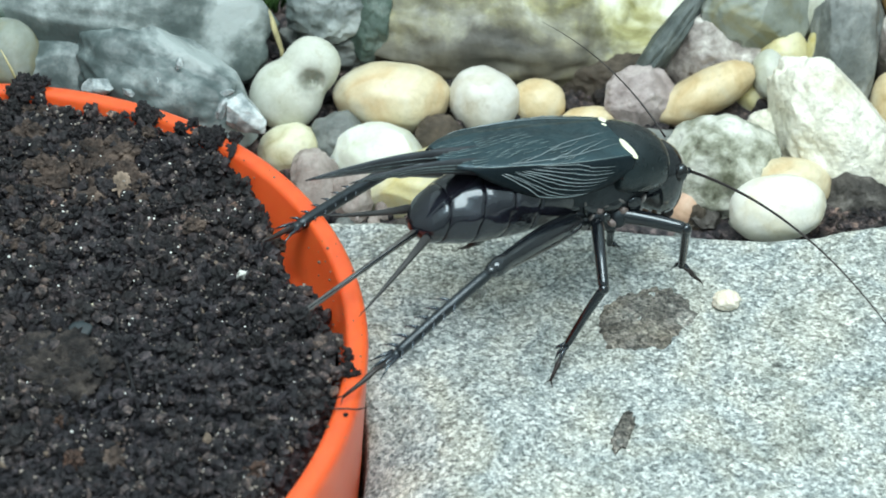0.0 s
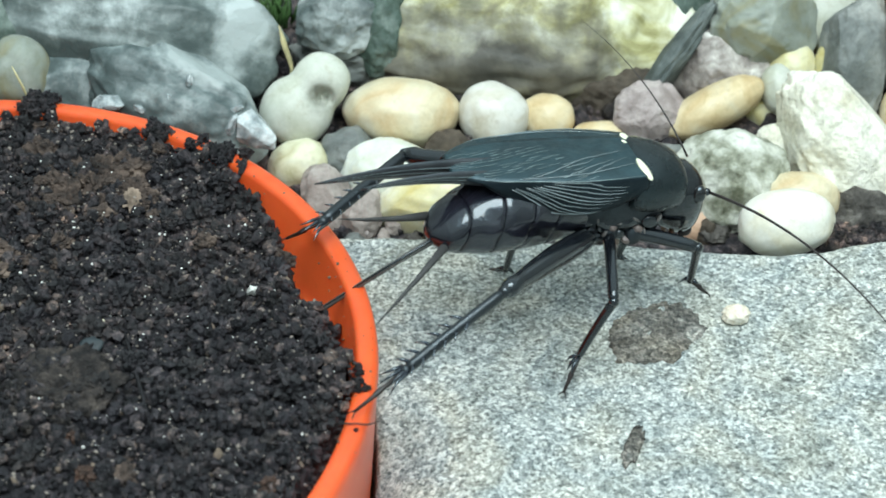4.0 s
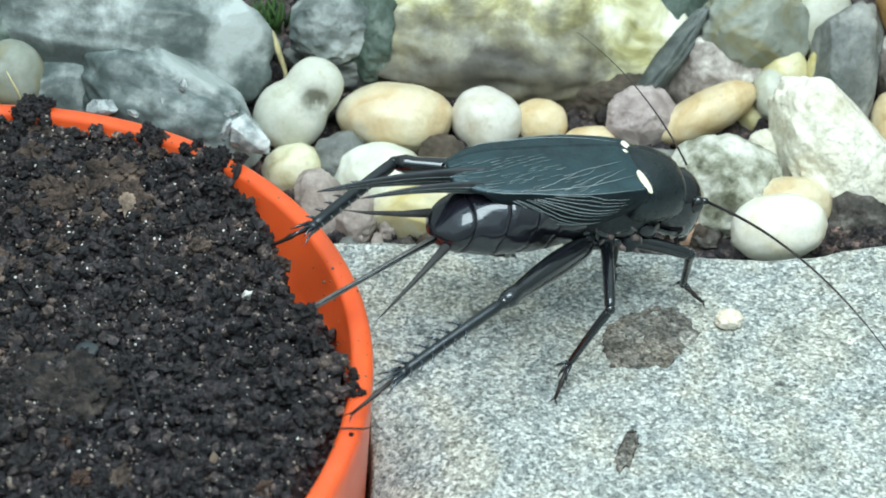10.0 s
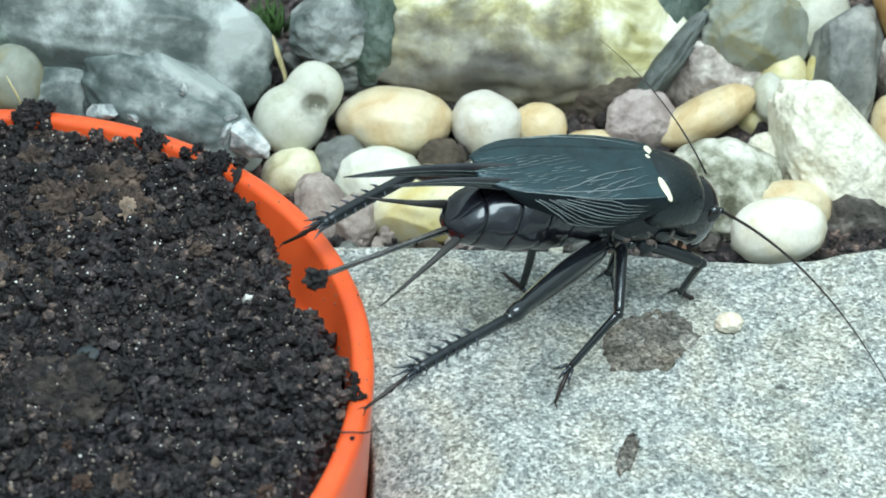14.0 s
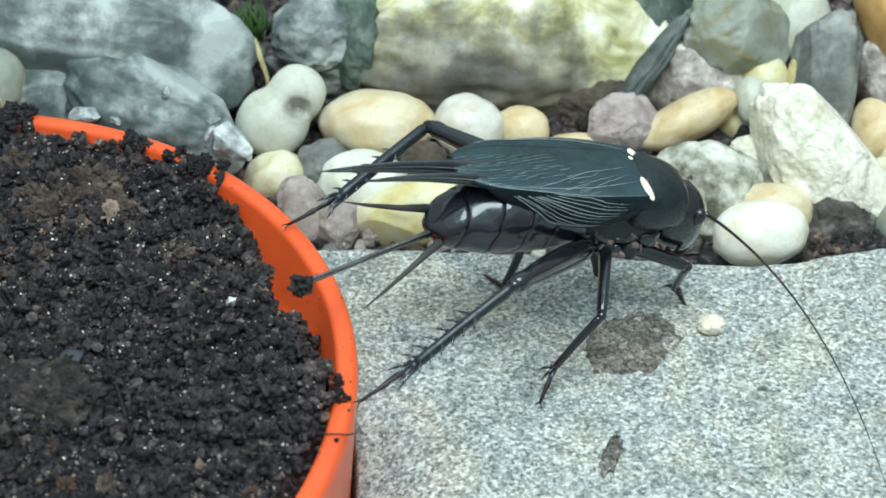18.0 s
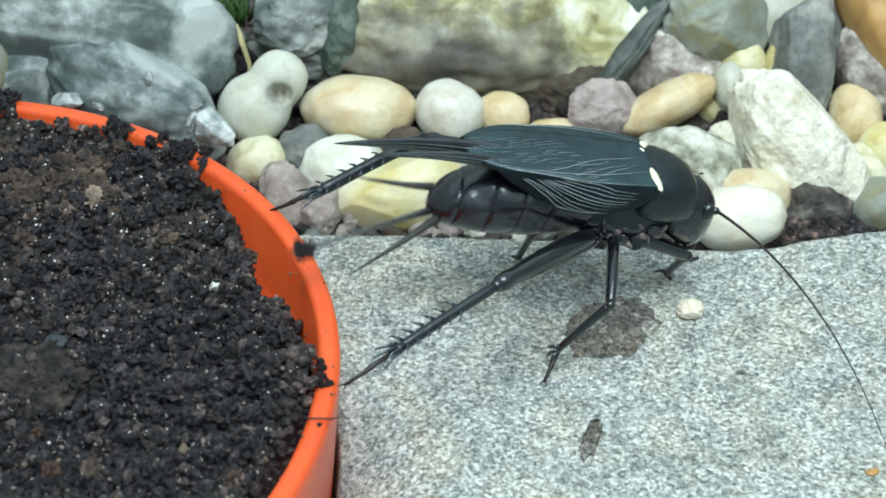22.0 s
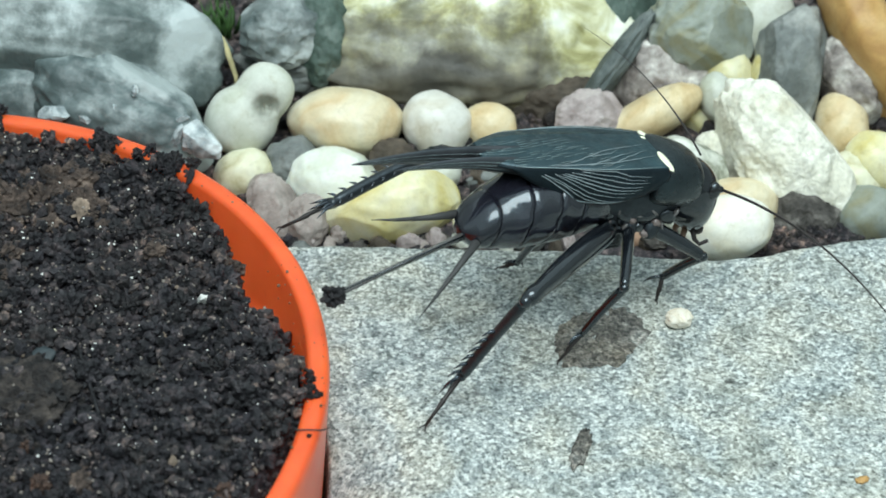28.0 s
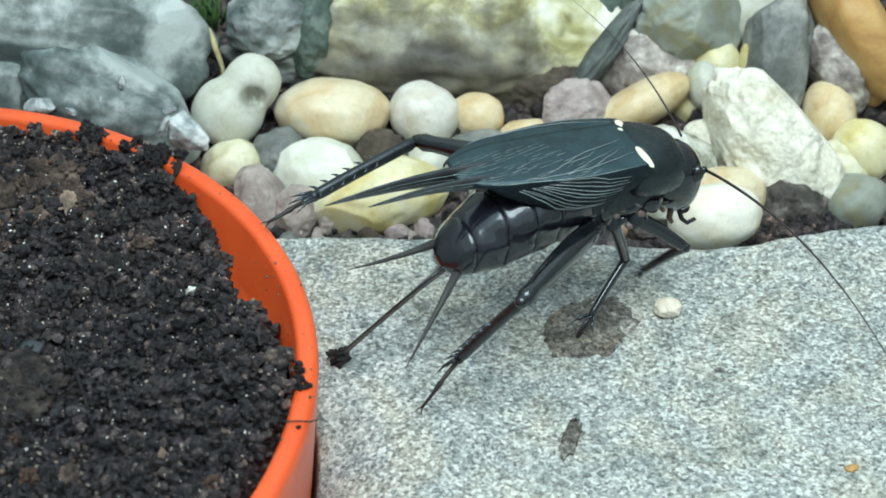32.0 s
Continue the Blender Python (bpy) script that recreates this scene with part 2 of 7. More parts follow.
GRANITE, PLASTIC, SOIL = granite(), plastic(), soil_mat()
STONE = {
    "cream": pebble_mat("cream_pebble", (0.781, 0.744, 0.614), (0.744, 0.651, 0.446), (0.651, 0.465, 0.242), 0.35, 110),
    "white": pebble_mat("white_pebble", (0.752, 0.752, 0.710), (0.726, 0.710, 0.640), (0.605, 0.553, 0.432), 0.35, 130),
    "eggwhite": pebble_mat("egg_white_pebble", (0.90, 0.895, 0.83), (0.89, 0.87, 0.76), (0.83, 0.76, 0.56), 0.32, 110),
    "tan": pebble_mat("tan_pebble", (0.82, 0.74, 0.56), (0.76, 0.62, 0.38), (0.62, 0.44, 0.22), 0.35, 130),
    "yellowish": pebble_mat("yellowish_pebble", (0.816, 0.816, 0.678), (0.755, 0.734, 0.530), (0.530, 0.490, 0.276), 0.4, 190),
    "greenwhite": pebble_mat("greenish_white_pebble", (0.670, 0.678, 0.613), (0.604, 0.621, 0.540), (0.474, 0.490, 0.376), 0.33, 110),
    "milky": pebble_mat("milky_pebble", (0.84, 0.87, 0.79), (0.79, 0.82, 0.73), (0.66, 0.69, 0.55), 0.33, 110, 0.2),
    "amber": pebble_mat("amber_pebble", (0.84, 0.82, 0.68), (0.78, 0.73, 0.45), (0.66, 0.55, 0.18), 0.3, 90, 0.35),
    "orange": pebble_mat("orange_pebble", (0.68, 0.46, 0.20), (0.58, 0.34, 0.12), (0.44, 0.23, 0.08), 0.35, 120),
    "pinkish": pebble_mat("pinkish_pebble", (0.80, 0.62, 0.48), (0.70, 0.46, 0.32), (0.5, 0.3, 0.2), 0.4, 150),
    "greyglass": pebble_mat("grey_green_pebble", (0.420, 0.446, 0.399), (0.280, 0.310, 0.266), (0.260, 0.233, 0.114), 0.5, 130, 0.25),
    "brownrock": rock_mat("pinkish_brown_rock", [(0.3, (0.20, 0.165, 0.145)), (0.5, (0.40, 0.345, 0.315)), (0.68, (0.60, 0.54, 0.49))], 0.8),
    "darkrock": rock_mat("dark_brown_rock", [(0.3, (0.03, 0.025, 0.02)), (0.55, (0.10, 0.08, 0.06)), (0.75, (0.22, 0.18, 0.14))], 0.85, 260),
    "greyrock": rock_mat("dark_grey_rock", [(0.3, (0.09, 0.105, 0.10)), (0.5, (0.20, 0.215, 0.205)), (0.7, (0.42, 0.43, 0.40))], 0.7),
    "mauverock": rock_mat("mauve_rock", [(0.3, (0.23, 0.185, 0.175)), (0.5, (0.42, 0.355, 0.34)), (0.7, (0.64, 0.57, 0.54))], 0.75, 200),
    "crystal": rock_mat("crystalline_rock", [(0.34, (0.12, 0.102, 0.092)), (0.46, (0.30, 0.262, 0.24)), (0.55, (0.52, 0.48, 0.44)), (0.63, (0.86, 0.83, 0.77))], 0.42, 240),
    "whiterock": rock_mat("rough_white_rock", [(0.25, (0.506, 0.451, 0.316)), (0.40, (0.769, 0.742, 0.603)), (0.55, (0.901, 0.883, 0.765))], 0.8, 190, 1100, 0.9),
    "speckled": rock_mat("speckled_rock", [(0.34, (0.120, 0.125, 0.080)), (0.44, (0.33, 0.34, 0.265)), (0.53, (0.56, 0.57, 0.49)), (0.66, (0.76, 0.76, 0.69))], 0.75, 260),
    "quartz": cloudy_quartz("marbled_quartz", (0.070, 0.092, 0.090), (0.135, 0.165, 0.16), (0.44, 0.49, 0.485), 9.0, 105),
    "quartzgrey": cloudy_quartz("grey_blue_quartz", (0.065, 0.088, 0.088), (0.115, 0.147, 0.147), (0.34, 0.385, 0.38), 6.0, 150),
    "greenrock": rock_mat("dark_green_rock", [(0.3, (0.02, 0.035, 0.025)), (0.5, (0.08, 0.12, 0.10)), (0.68, (0.24, 0.29, 0.26))], 0.6, 160),
    "lightquartz": rock_mat("white_quartz", [(0.36, (0.07, 0.095, 0.095)), (0.47, (0.19, 0.22, 0.215)), (0.60, (0.44, 0.48, 0.47))], 0.45, 110, 500, 0.5, 0.0, 8, 0.62),
    "rustrock": rock_mat("grey_brown_rock", [(0.3, (0.035, 0.032, 0.028)), (0.5, (0.11, 0.10, 0.09)), (0.68, (0.27, 0.25, 0.225))], 0.85, 420, 1500, 0.9),
    "icequartz": rock_mat("icy_white_quartz", [(0.32, (0.17, 0.21, 0.22)), (0.46, (0.38, 0.43, 0.44)), (0.60, (0.70, 0.75, 0.75))], 0.18, 300, 700, 0.5, 0.0),
    "slate": rock_mat("dark_slate", [(0.3, (0.035, 0.045, 0.044)), (0.5, (0.105, 0.125, 0.12)), (0.7, (0.20, 0.225, 0.215))], 0.7, 180),
    "mossrock": crust_rock(),
}
SHELL = chitin("black_chitin", (0.005, 0.006, 0.008), 0.12, coat=1.0, spec=0.35, sheen=0.06)
SHIN = chitin("bristly_black_shin", (0.010, 0.011, 0.013), 0.32, 0.5, 1500, coat=0.5, spec=0.4, sheen=0.22)
# The teal sheen of the wing's back is kept in its base colour.
WING = chitin("dark_teal_wing", (0.010, 0.026, 0.031), 0.38, 0.25, 1800, 0.06, 0.65)
BRISTLE = chitin("blue_black_spine", (0.020, 0.024, 0.032), 0.16, coat=0.9)
# Darker copy of the wing: the flank's shade is put into its colour.
SHADED_FLANK = chitin("shaded_wing_flank", (0.006, 0.010, 0.013), 0.42, 0.25, 1800, 0.0, 0.25)
# Veins are coloured pale to hold the silvery highlights that run along them.
VEIN = plain("grey_sheen_wing_vein", (0.20, 0.245, 0.26), 0.16, 1.0)
FAINT = plain("faint_sheen_wing_vein", (0.20, 0.26, 0.27), 0.2, 1.0)
MATT = chitin("dull_black_chitin", (0.014, 0.014, 0.016), 0.42, 0.6, 900, 0.1)
MEMBRANE = plain("pinkish_grey_membrane", (0.15, 0.115, 0.105), 0.35, 0.7)
PALE_SKIN = plain("pale_grey_skin", (0.12, 0.11, 0.105), 0.3, 0.9)
SPOT = plain("cream_wing_spot", (0.80, 0.78, 0.58), 0.5)
EYE = chitin("brown_black_eye", (0.009, 0.007, 0.006), 0.10)
SPINE = plain("dark_brown_spine", (0.022, 0.017, 0.016), 0.4)
HAIRY = plain("grey_brown_cercus", (0.045, 0.045, 0.045), 0.6)
SHAFT = chitin("ovipositor_brown_black", (0.085, 0.08, 0.075), 0.25)
PALP = plain("amber_palp", (0.13, 0.075, 0.045), 0.4)
WHITE_GRIT = plain("white_grit", (0.66, 0.66, 0.62), 0.7)
FINE_GRIT = plain("tan_grit", (0.22, 0.19, 0.165), 0.8, 0.3, 300, 0.7)
TAN_BIT = plain("tan_bark", (0.15, 0.115, 0.088), 0.9, 0.3, 700, 0.75)
STRAW = plain("dry_straw", (0.55, 0.48, 0.26), 0.6)
LEAF = plain("green_moss", (0.05, 0.11, 0.03), 0.6)
FILL_PANEL = plain("pale_fill_panel", (0.42, 0.44, 0.43), 0.6, 0.3, 60)
EARTH = soil_mat("dark_earth", 2.4, (1.0, 0.95, 0.86))

# ---- mesh helpers (all mesh numbers in millimetres) ----
MM = 0.001


def part(name, bm, mat, parent=None, label="", smooth=True):
    me = bpy.data.meshes.new(name)
    bmesh.ops.scale(bm, vec=(MM, MM, MM), verts=bm.verts)
    for f in bm.faces:
        f.smooth = smooth
    bm.to_mesh(me)
    bm.free()
    me.materials.append(mat)
    ob = new(name, me)
    if parent:
        ob.parent = parent
    return tagged(ob, label)


def flat_mesh(name, verts, faces, mat, parent=None, smooth=True):
    me = bpy.data.meshes.new(name)
    me.from_pydata((np.asarray(verts) * MM).tolist(), [], faces)
    me.polygons.foreach_set("use_smooth", [smooth] * len(me.polygons))
    me.materials.append(mat)
    me.update()
    ob = new(name, me)
    if parent:
        ob.parent = parent
    return ob


def loft(bm, rings, caps=True):
    """Bridges closed rings of equally many points."""
    rows = [[bm.verts.new(p) for p in ring] for ring in rings]
    n = len(rows[0])
    for a, b in zip(rows, rows[1:]):
        for i in range(n):
            bm.faces.new((a[i], a[(i + 1) % n], b[(i + 1) % n], b[i]))
    if caps:
        bm.faces.new(rows[0][::-1])
        bm.faces.new(rows[-1])
    bmesh.ops.recalc_face_normals(bm, faces=bm.faces)
    return bm


def tube(bm, pts, radii, n=8, squash=1.0):
    """A tapered tube through the points."""
    pts = [Vector(p) for p in pts]
    rings, up = [], Vector((0, 0, 1))
    for i, p in enumerate(pts):
        d = (pts[min(i + 1, len(pts) - 1)] - pts[max(i - 1, 0)]).normalized()
        if abs(d.z) > 0.95:
            up = Vector((0, 1, 0))
        s = d.cross(up).normalized()
        u = s.cross(d)
        r = radii[i]
        rings.append([p + s * r * squash * math.cos(a) + u * r * math.sin(a) for a in [2 * math.pi * k / n for k in range(n)]])
    return loft(bm, rings)


def blob(bm, c, r, sub=3, turn=None):
    m = Matrix.Translation(c) @ (turn or Matrix()) @ Matrix.Diagonal((*r, 1))
    bmesh.ops.create_icosphere(bm, subdivisions=sub, radius=1, matrix=m)
    return bm


def rough_blob(bm, r, seed, sub, amp, freq, ridged=0.0):
    """An ellipsoid with radii r, pushed in and out by noise."""
    bmesh.ops.create_icosphere(bm, subdivisions=sub, radius=1)
    off = Vector((seed * 7.31, seed * 3.77, seed * 1.93))
    for v in bm.verts:
        d = v.co.normalized()
        k = 1 + amp * noise.noise(d * freq + off) + amp * 0.45 * noise.noise(d * freq * 2.7 + off)
        if ridged:
            k += ridged * (0.5 - abs(noise.noise(d * freq * 1.3 - off))) - ridged * 0.25
            k += ridged * 0.22 * noise.noise(d * freq * 6 + off)
        v.co = Vector((d.x * r[0], d.y * r[1], d.z * r[2])) * k
    return bm


# ---- the setting ----
POT = (-61.7, -19.25)


def ground_z(y):
    return -8 + 0.22 * max(y - 12, 0)


def slab_z(x, y):
    """Height of the slab: a nearly level top that rolls off at the back and beside the pot."""
    z = 0.35 * noise.noise(Vector((x, y, 0)) * 0.06) + 0.12 * noise.noise(Vector((x, y, 3)) * 0.35)
    z += 0.05 * noise.noise(Vector((x, y, 9)) * 1.4) - 0.05
    back = float(np.interp(x, (-24, -10, 2, 18, 26, 36, 60), (12.9, 12.4, 11.8, 10.0, 10.3, 12.8, 15.0))) + 0.35 * noise.noise(Vector((x * 0.25, 2.0, 0)))
    e = y - (back - 1.4)
    if e > 0:
        z -= 0.35 * e * e if e < 1.6 else 0.9 + (e - 1.6) * 2.6
    r = math.hypot(x - POT[0], y - POT[1])
    near = max(0.0, min(1.0, (54 - r) / 12)) * max(0.0, min(1.0, (-8 - y) / 14))
    z -= 4.5 * near * near
    if r < 42.75:
        z -= min(18.0, (42.75 - r) * 9)
    return max(z, -22.0)


def slab():
    xs = np.concatenate([np.linspace(-30, 42, 290), np.linspace(43, 150, 40)])
    ys = np.concatenate([np.linspace(-140, -34, 40), np.linspace(-33.6, 20, 200)])
    verts = [(x, y, slab_z(x, y)) for y in ys for x in xs]
    n = len(xs)
    faces = [(j * n + i, j * n + i + 1, (j + 1) * n + i + 1, (j + 1) * n + i) for j in range(len(ys) - 1) for i in range(n - 1)]
    ob = flat_mesh("stone_slab", verts, faces, GRANITE)
    tagged(ob, "grey speckled granite slab with a rounded back edge", "slab", kind="structure")


def ground():
    xs, ys = np.linspace(-160, 160, 161), np.linspace(-170, 150, 161)
    verts = []
    for y in ys:
        for x in xs:
            z = ground_z(y) if y > 12 else -23.5
            verts.append((x, y, z + 0.8 * noise.noise(Vector((x, y, 0)) * 0.25)))
    n = len(xs)
    faces = [(j * n + i, j * n + i + 1, (j + 1) * n + i + 1, (j + 1) * n + i) for j in range(len(ys) - 1) for i in range(n - 1)]
    tagged(flat_mesh("ground", verts, faces, EARTH), "dark damp earth under the stones", "ground", kind="structure")


# Added panels around the stones, out of view, pale to bounce fill light.
def unseen_panels():
    for name, c, s in (("wall_north", (0, 151, 60), (320, 2, 180)), ("wall_south", (0, -251, 60), (320, 2, 180)),
                       ("wall_east", (161, -50, 60), (2, 400, 180)), ("wall_west", (-161, -50, 60), (2, 400, 180)), ("floor", (0, -50, -31), (324, 404, 2))):
        bm = bmesh.new()
        bmesh.ops.create_cube(bm, size=1, matrix=Matrix.Translation(c) @ Matrix.Diagonal((*s, 1)))
        bmesh.ops.bevel(bm, geom=bm.edges, offset=0.3, segments=1, affect="EDGES")
        tagged(part(name, bm, FILL_PANEL, smooth=False), "unseen pale grey panel added to bounce light", "panel", kind="structure")


DRY = rock_mat("dry_brown_clod", [(0.36, (0.022, 0.017, 0.015)), (0.47, (0.078, 0.056, 0.046)), (0.58, (0.155, 0.111, 0.088)), (0.71, (0.26, 0.197, 0.157))], 0.9, 420, 1500, 0.8)


# ---- the pot ----
def ring(r, z, n=160):
    return [(POT[0] + r * math.cos(2 * math.pi * k / n), POT[1] + r * math.sin(2 * math.pi * k / n), z) for k in range(n)]


def soil_edge(a):
    """How far the soil reaches from the pot's middle, by the angle round it in degrees."""
    return float(np.interp(a, (-180, -40, -18, -13, -5, -1, 5, 9, 13, 16, 21, 32, 40, 45, 48, 55, 58.5, 61, 64, 66.5, 78, 80, 85, 88, 180),
                           (40.2, 40.2, 39.8, 40.2, 41.5, 41.5, 39.8, 38.9, 39.9, 37.4, 37.0, 38.9, 40.4, 41.0, 41.9, 42.0, 40.9, 42.0, 42.0, 41.1, 41.0, 41.9, 41.9, 40.6, 40.5)))


def soil_z(x, y):
    z = 9.3 + 0.7 * noise.noise(Vector((x, y, 0)) * 0.11) + 1.2 * noise.noise(Vector((x, y, 5)) * 0.36) + 1.05 * noise.noise(Vector((x, y, 2)) * 0.75)
    z += 1.1 * math.exp(-(math.hypot(x + 46.2, y + 22.0) / 5.0) ** 4)
    r = math.hypot(x - POT[0], y - POT[1])
    a = math.degrees(math.atan2(y - POT[1], x - POT[0]))
    e = soil_edge(a)
    over = r - (e - 1.6)
    if over > 0:
        z -= 0.25 * over * over if e > 41 else 1.1 * over * over
    if r > 37 and a < -12:
        z = min(z, 9.2)
    if e > 41:
        z += 0.9 * max(0.0, min(1.0, (r - 36) / 3))
    if a > 35:
        z -= 1.3 * max(0.0, min(1.0, (r - 33) / 5))
    return max(z, 2.5)


def pot():
    base = new("flower_pot")
    base.matrix_world = Matrix()
    tagged(base, "small orange plastic flower pot filled with dark soil", "flower pot")
    bm = bmesh.new()
    prof = [(35, -22.9), (38.5, -22.9), (41.7, -10.0), (42.2, -4.0), (42.6, 1.5), (42.95, 6.0), (43.15, 8.8), (43.1, 9.4), (42.9, 9.8), (42.5, 10.0), (41.6, 10.0), (41.25, 9.85), (41.05, 9.4), (40.75, 7.2), (40.5, 6.9), (40.2, 3.4), (39.4, 2.8), (38.8, 2.2), (36.5, -6.0), (35, -21)]
    loft(bm, [ring(r, z) for r, z in prof], caps=False)
    part("shell", bm, PLASTIC, base)
    bm = bmesh.new()
    loft(bm, [ring(35.2, -23.0), ring(35.2, -21.0)])
    part("bottom", bm, PLASTIC, base)
    # soil: a lumpy body, then loose crumbs on it
    soil = new("potting_soil")
    tagged(soil, "dark crumbly potting soil with white grit in the pot", "soil")
    nr, na = 70, 220
    verts, faces = [], []
    for i in range(nr + 1):
        r = 40.4 * i / nr
        for k in range(na):
            a = 2 * math.pi * k / na
            x, y = POT[0] + r * math.cos(a), POT[1] + r * math.sin(a)
            z = soil_z(x, y) - 0.35 + 0.7 * noise.noise(Vector((x, y, 1)) * 0.8) + 0.3 * noise.noise(Vector((x, y, 1)) * 3.1)
            verts.append((x, y, z))
    for i in range(nr):
        for k in range(na):
            k2 = (k + 1) % na
            faces.append((i * na + k, (i + 1) * na + k, (i + 1) * na + k2, i * na + k2))
    flat_mesh("soil_body", verts, faces, SOIL, soil)
    rnd = random.Random(4)
    bm = bmesh.new()
    bmesh.ops.create_icosphere(bm, subdivisions=1, radius=1)
    bv = np.array([v.co[:] for v in bm.verts])
    bf = [[v.index for v in f.verts] for f in bm.faces]
    bm.free()

    def crumbs(name, count, lo, hi, mat, lift, label, reach=0.0, power=1.0):
        vs, fs = [], []
        for _ in range(count):
            while True:
                x, y = rnd.uniform(-62, -18), rnd.uniform(-46, 24)
                r = math.hypot(x - POT[0], y - POT[1])
                e = soil_edge(math.degrees(math.atan2(y - POT[1], x - POT[0])))
                if r < e + reach:
                    break
            s = lo + (hi - lo) * rnd.random() ** power
            jit = np.array([[rnd.uniform(0.6, 1.3)] for _ in range(len(bv))])
            q = np.array(Euler((rnd.uniform(0, 6), rnd.uniform(0, 6), rnd.uniform(0, 6))).to_matrix())
            p = (bv * jit * s * np.array([rnd.uniform(0.7, 1.3), rnd.uniform(0.7, 1.3), rnd.uniform(0.6, 1)])) @ q.T
            z = soil_z(x, y) + lift * s
            if r > 41.4:
                z = max(z, 9.9)
            o = len(vs) * len(bv)
            vs.append(p + np.array([x, y, z]))
            fs += [tuple(o + i for i in f) for f in bf]
        return tagged(flat_mesh(name, np.concatenate(vs), fs, mat, soil, False), label, kind="stuff")

    loose = crumbs("loose_soil", 14000, 0.07, 0.35, SOIL, 0.25, "dark brown crumbly soil", 0.0, 2.2)
    heap = (loose, crumbs("coarse_soil", 7000, 0.20, 0.80, SOIL, 0.45, "coarse dark crumbs of soil", 0.0, 2.2))
    shapes = []
    for k in range(8):
        bm = bmesh.new()
        bmesh.ops.create_icosphere(bm, subdivisions=4, radius=1)
        off = Vector((k * 3.7, k * 1.9, 0))
        for v in bm.verts:
            d = v.co.normalized()
            lump = noise.voronoi(d * 1.9 + off)[0][0]
            v.co = d * (1.12 - 0.75 * lump + 0.28 * noise.noise(d * 1.2 + off) + 0.10 * noise.noise(d * 7 + off))
        shapes.append(part("clod", bm, SOIL, soil, smooth=False))
    clods = list(shapes)
    for _ in range(280):
        ob = new("clod", rnd.choice(shapes).data)
        ob.parent = soil
        clods.append(ob)
    for ob in clods:
        while True:
            x, y = rnd.uniform(-60, -20), rnd.uniform(-40, 22)
            e = soil_edge(math.degrees(math.atan2(y - POT[1], x - POT[0])))
            if math.hypot(x - POT[0], y - POT[1]) < e - 0.6:
                break
        s = rnd.uniform(0.5, 1.2) if rnd.random() < 0.75 else rnd.uniform(1.2, 1.9)
        ob.matrix_local = pose(x * MM, y * MM, (soil_z(x, y) + 0.05) * MM, rnd.uniform(0, 360), rnd.uniform(0, 360), rnd.uniform(0, 360)) @ Matrix.Diagonal((s, s, s, 1))
    crumbs("rim_soil", 160, 0.12, 0.40, SOIL, 0.3, "crumbs lying on the rim", 0.9, 1.5)
    vs, fs = [], []
    for _ in range(70):
        b, u = math.radians(rnd.uniform(-25, 60)), rnd.random()
        q, z = (40.1 + 0.9 * u, 4.5 + 5.2 * u) if rnd.random() < 0.6 else (41.2 + 1.9 * u, 10.0)
        size = 0.05 + 0.13 * rnd.random() ** 2
        o = len(vs) * len(bv)
        vs.append(bv * size + np.array([POT[0] + q * math.cos(b), POT[1] + q * math.sin(b), z]))
        fs += [tuple(o + i for i in f) for f in bf]
    tagged(flat_mesh("dirt_specks", np.concatenate(vs), fs, TAN_BIT, soil, False), "specks of dirt on the inner wall", kind="stuff")
    # grit that lies on top of the crumbs and clods
    piles = [BVHTree.FromPolygons([v.co for v in ob.data.vertices], [p.vertices for p in ob.data.polygons]) for ob in heap]
    lumps = {ob.data.name: BVHTree.FromPolygons([v.co for v in ob.data.vertices], [p.vertices for p in ob.data.polygons]) for ob in shapes}
    spots = [(ob.matrix_local.translation / MM, ob.matrix_local.inverted(), ob) for ob in clods]

    def top_of_soil(x, y):
        high = max([hit[0].z / MM for hit in (t.ray_cast(Vector((x, y, 30)) * MM, Vector((0, 0, -1))) for t in piles) if hit[0]] + [soil_z(x, y)])
        for mid, back, ob in spots:
            if abs(mid.x - x) < 2 and abs(mid.y - y) < 2:
                eye = back @ (Vector((x, y, 30)) * MM)
                hit = lumps[ob.data.name].ray_cast(eye, (back @ (Vector((x, y, 0)) * MM) - eye).normalized())
                if hit[0]:
                    high = max(high, (ob.matrix_local @ hit[0]).z / MM)
        return high

    def grit(name, count, lo, hi, mat, label, power):
        vs, fs = [], []
        while len(vs) < count:
            x, y = rnd.uniform(-62, -19), rnd.uniform(-42, 23)
            e = soil_edge(math.degrees(math.atan2(y - POT[1], x - POT[0])))
            if math.hypot(x - POT[0], y - POT[1]) > e - 0.4:
                continue
            size = lo + (hi - lo) * rnd.random() ** power
            jit = np.array([[rnd.uniform(0.6, 1.35)] for _ in range(len(bv))])
            o = len(vs) * len(bv)
            vs.append(bv * jit * size + np.array([x, y, top_of_soil(x, y) + 0.4 * size]))
            fs += [tuple(o + i for i in f) for f in bf]
        tagged(flat_mesh(name, np.concatenate(vs), fs, mat, soil, False), label, kind="stuff")

    grit("white_grit", 430, 0.05, 0.17, WHITE_GRIT, "specks of white grit", 2.4)
    grit("tan_grit", 1900, 0.05, 0.20, FINE_GRIT, "fine tan grit", 2.4)
    crumbs("bark", 150, 0.12, 0.5, TAN_BIT, 0.4, "brown bits of bark", -0.5, 2.0)
    bm = bmesh.new()
    bmesh.ops.create_cube(bm, size=1)
    bmesh.ops.bevel(bm, geom=bm.edges, offset=0.12, segments=1, affect="EDGES")
    bmesh.ops.subdivide_edges(bm, edges=bm.edges, cuts=3, use_grid_fill=True)
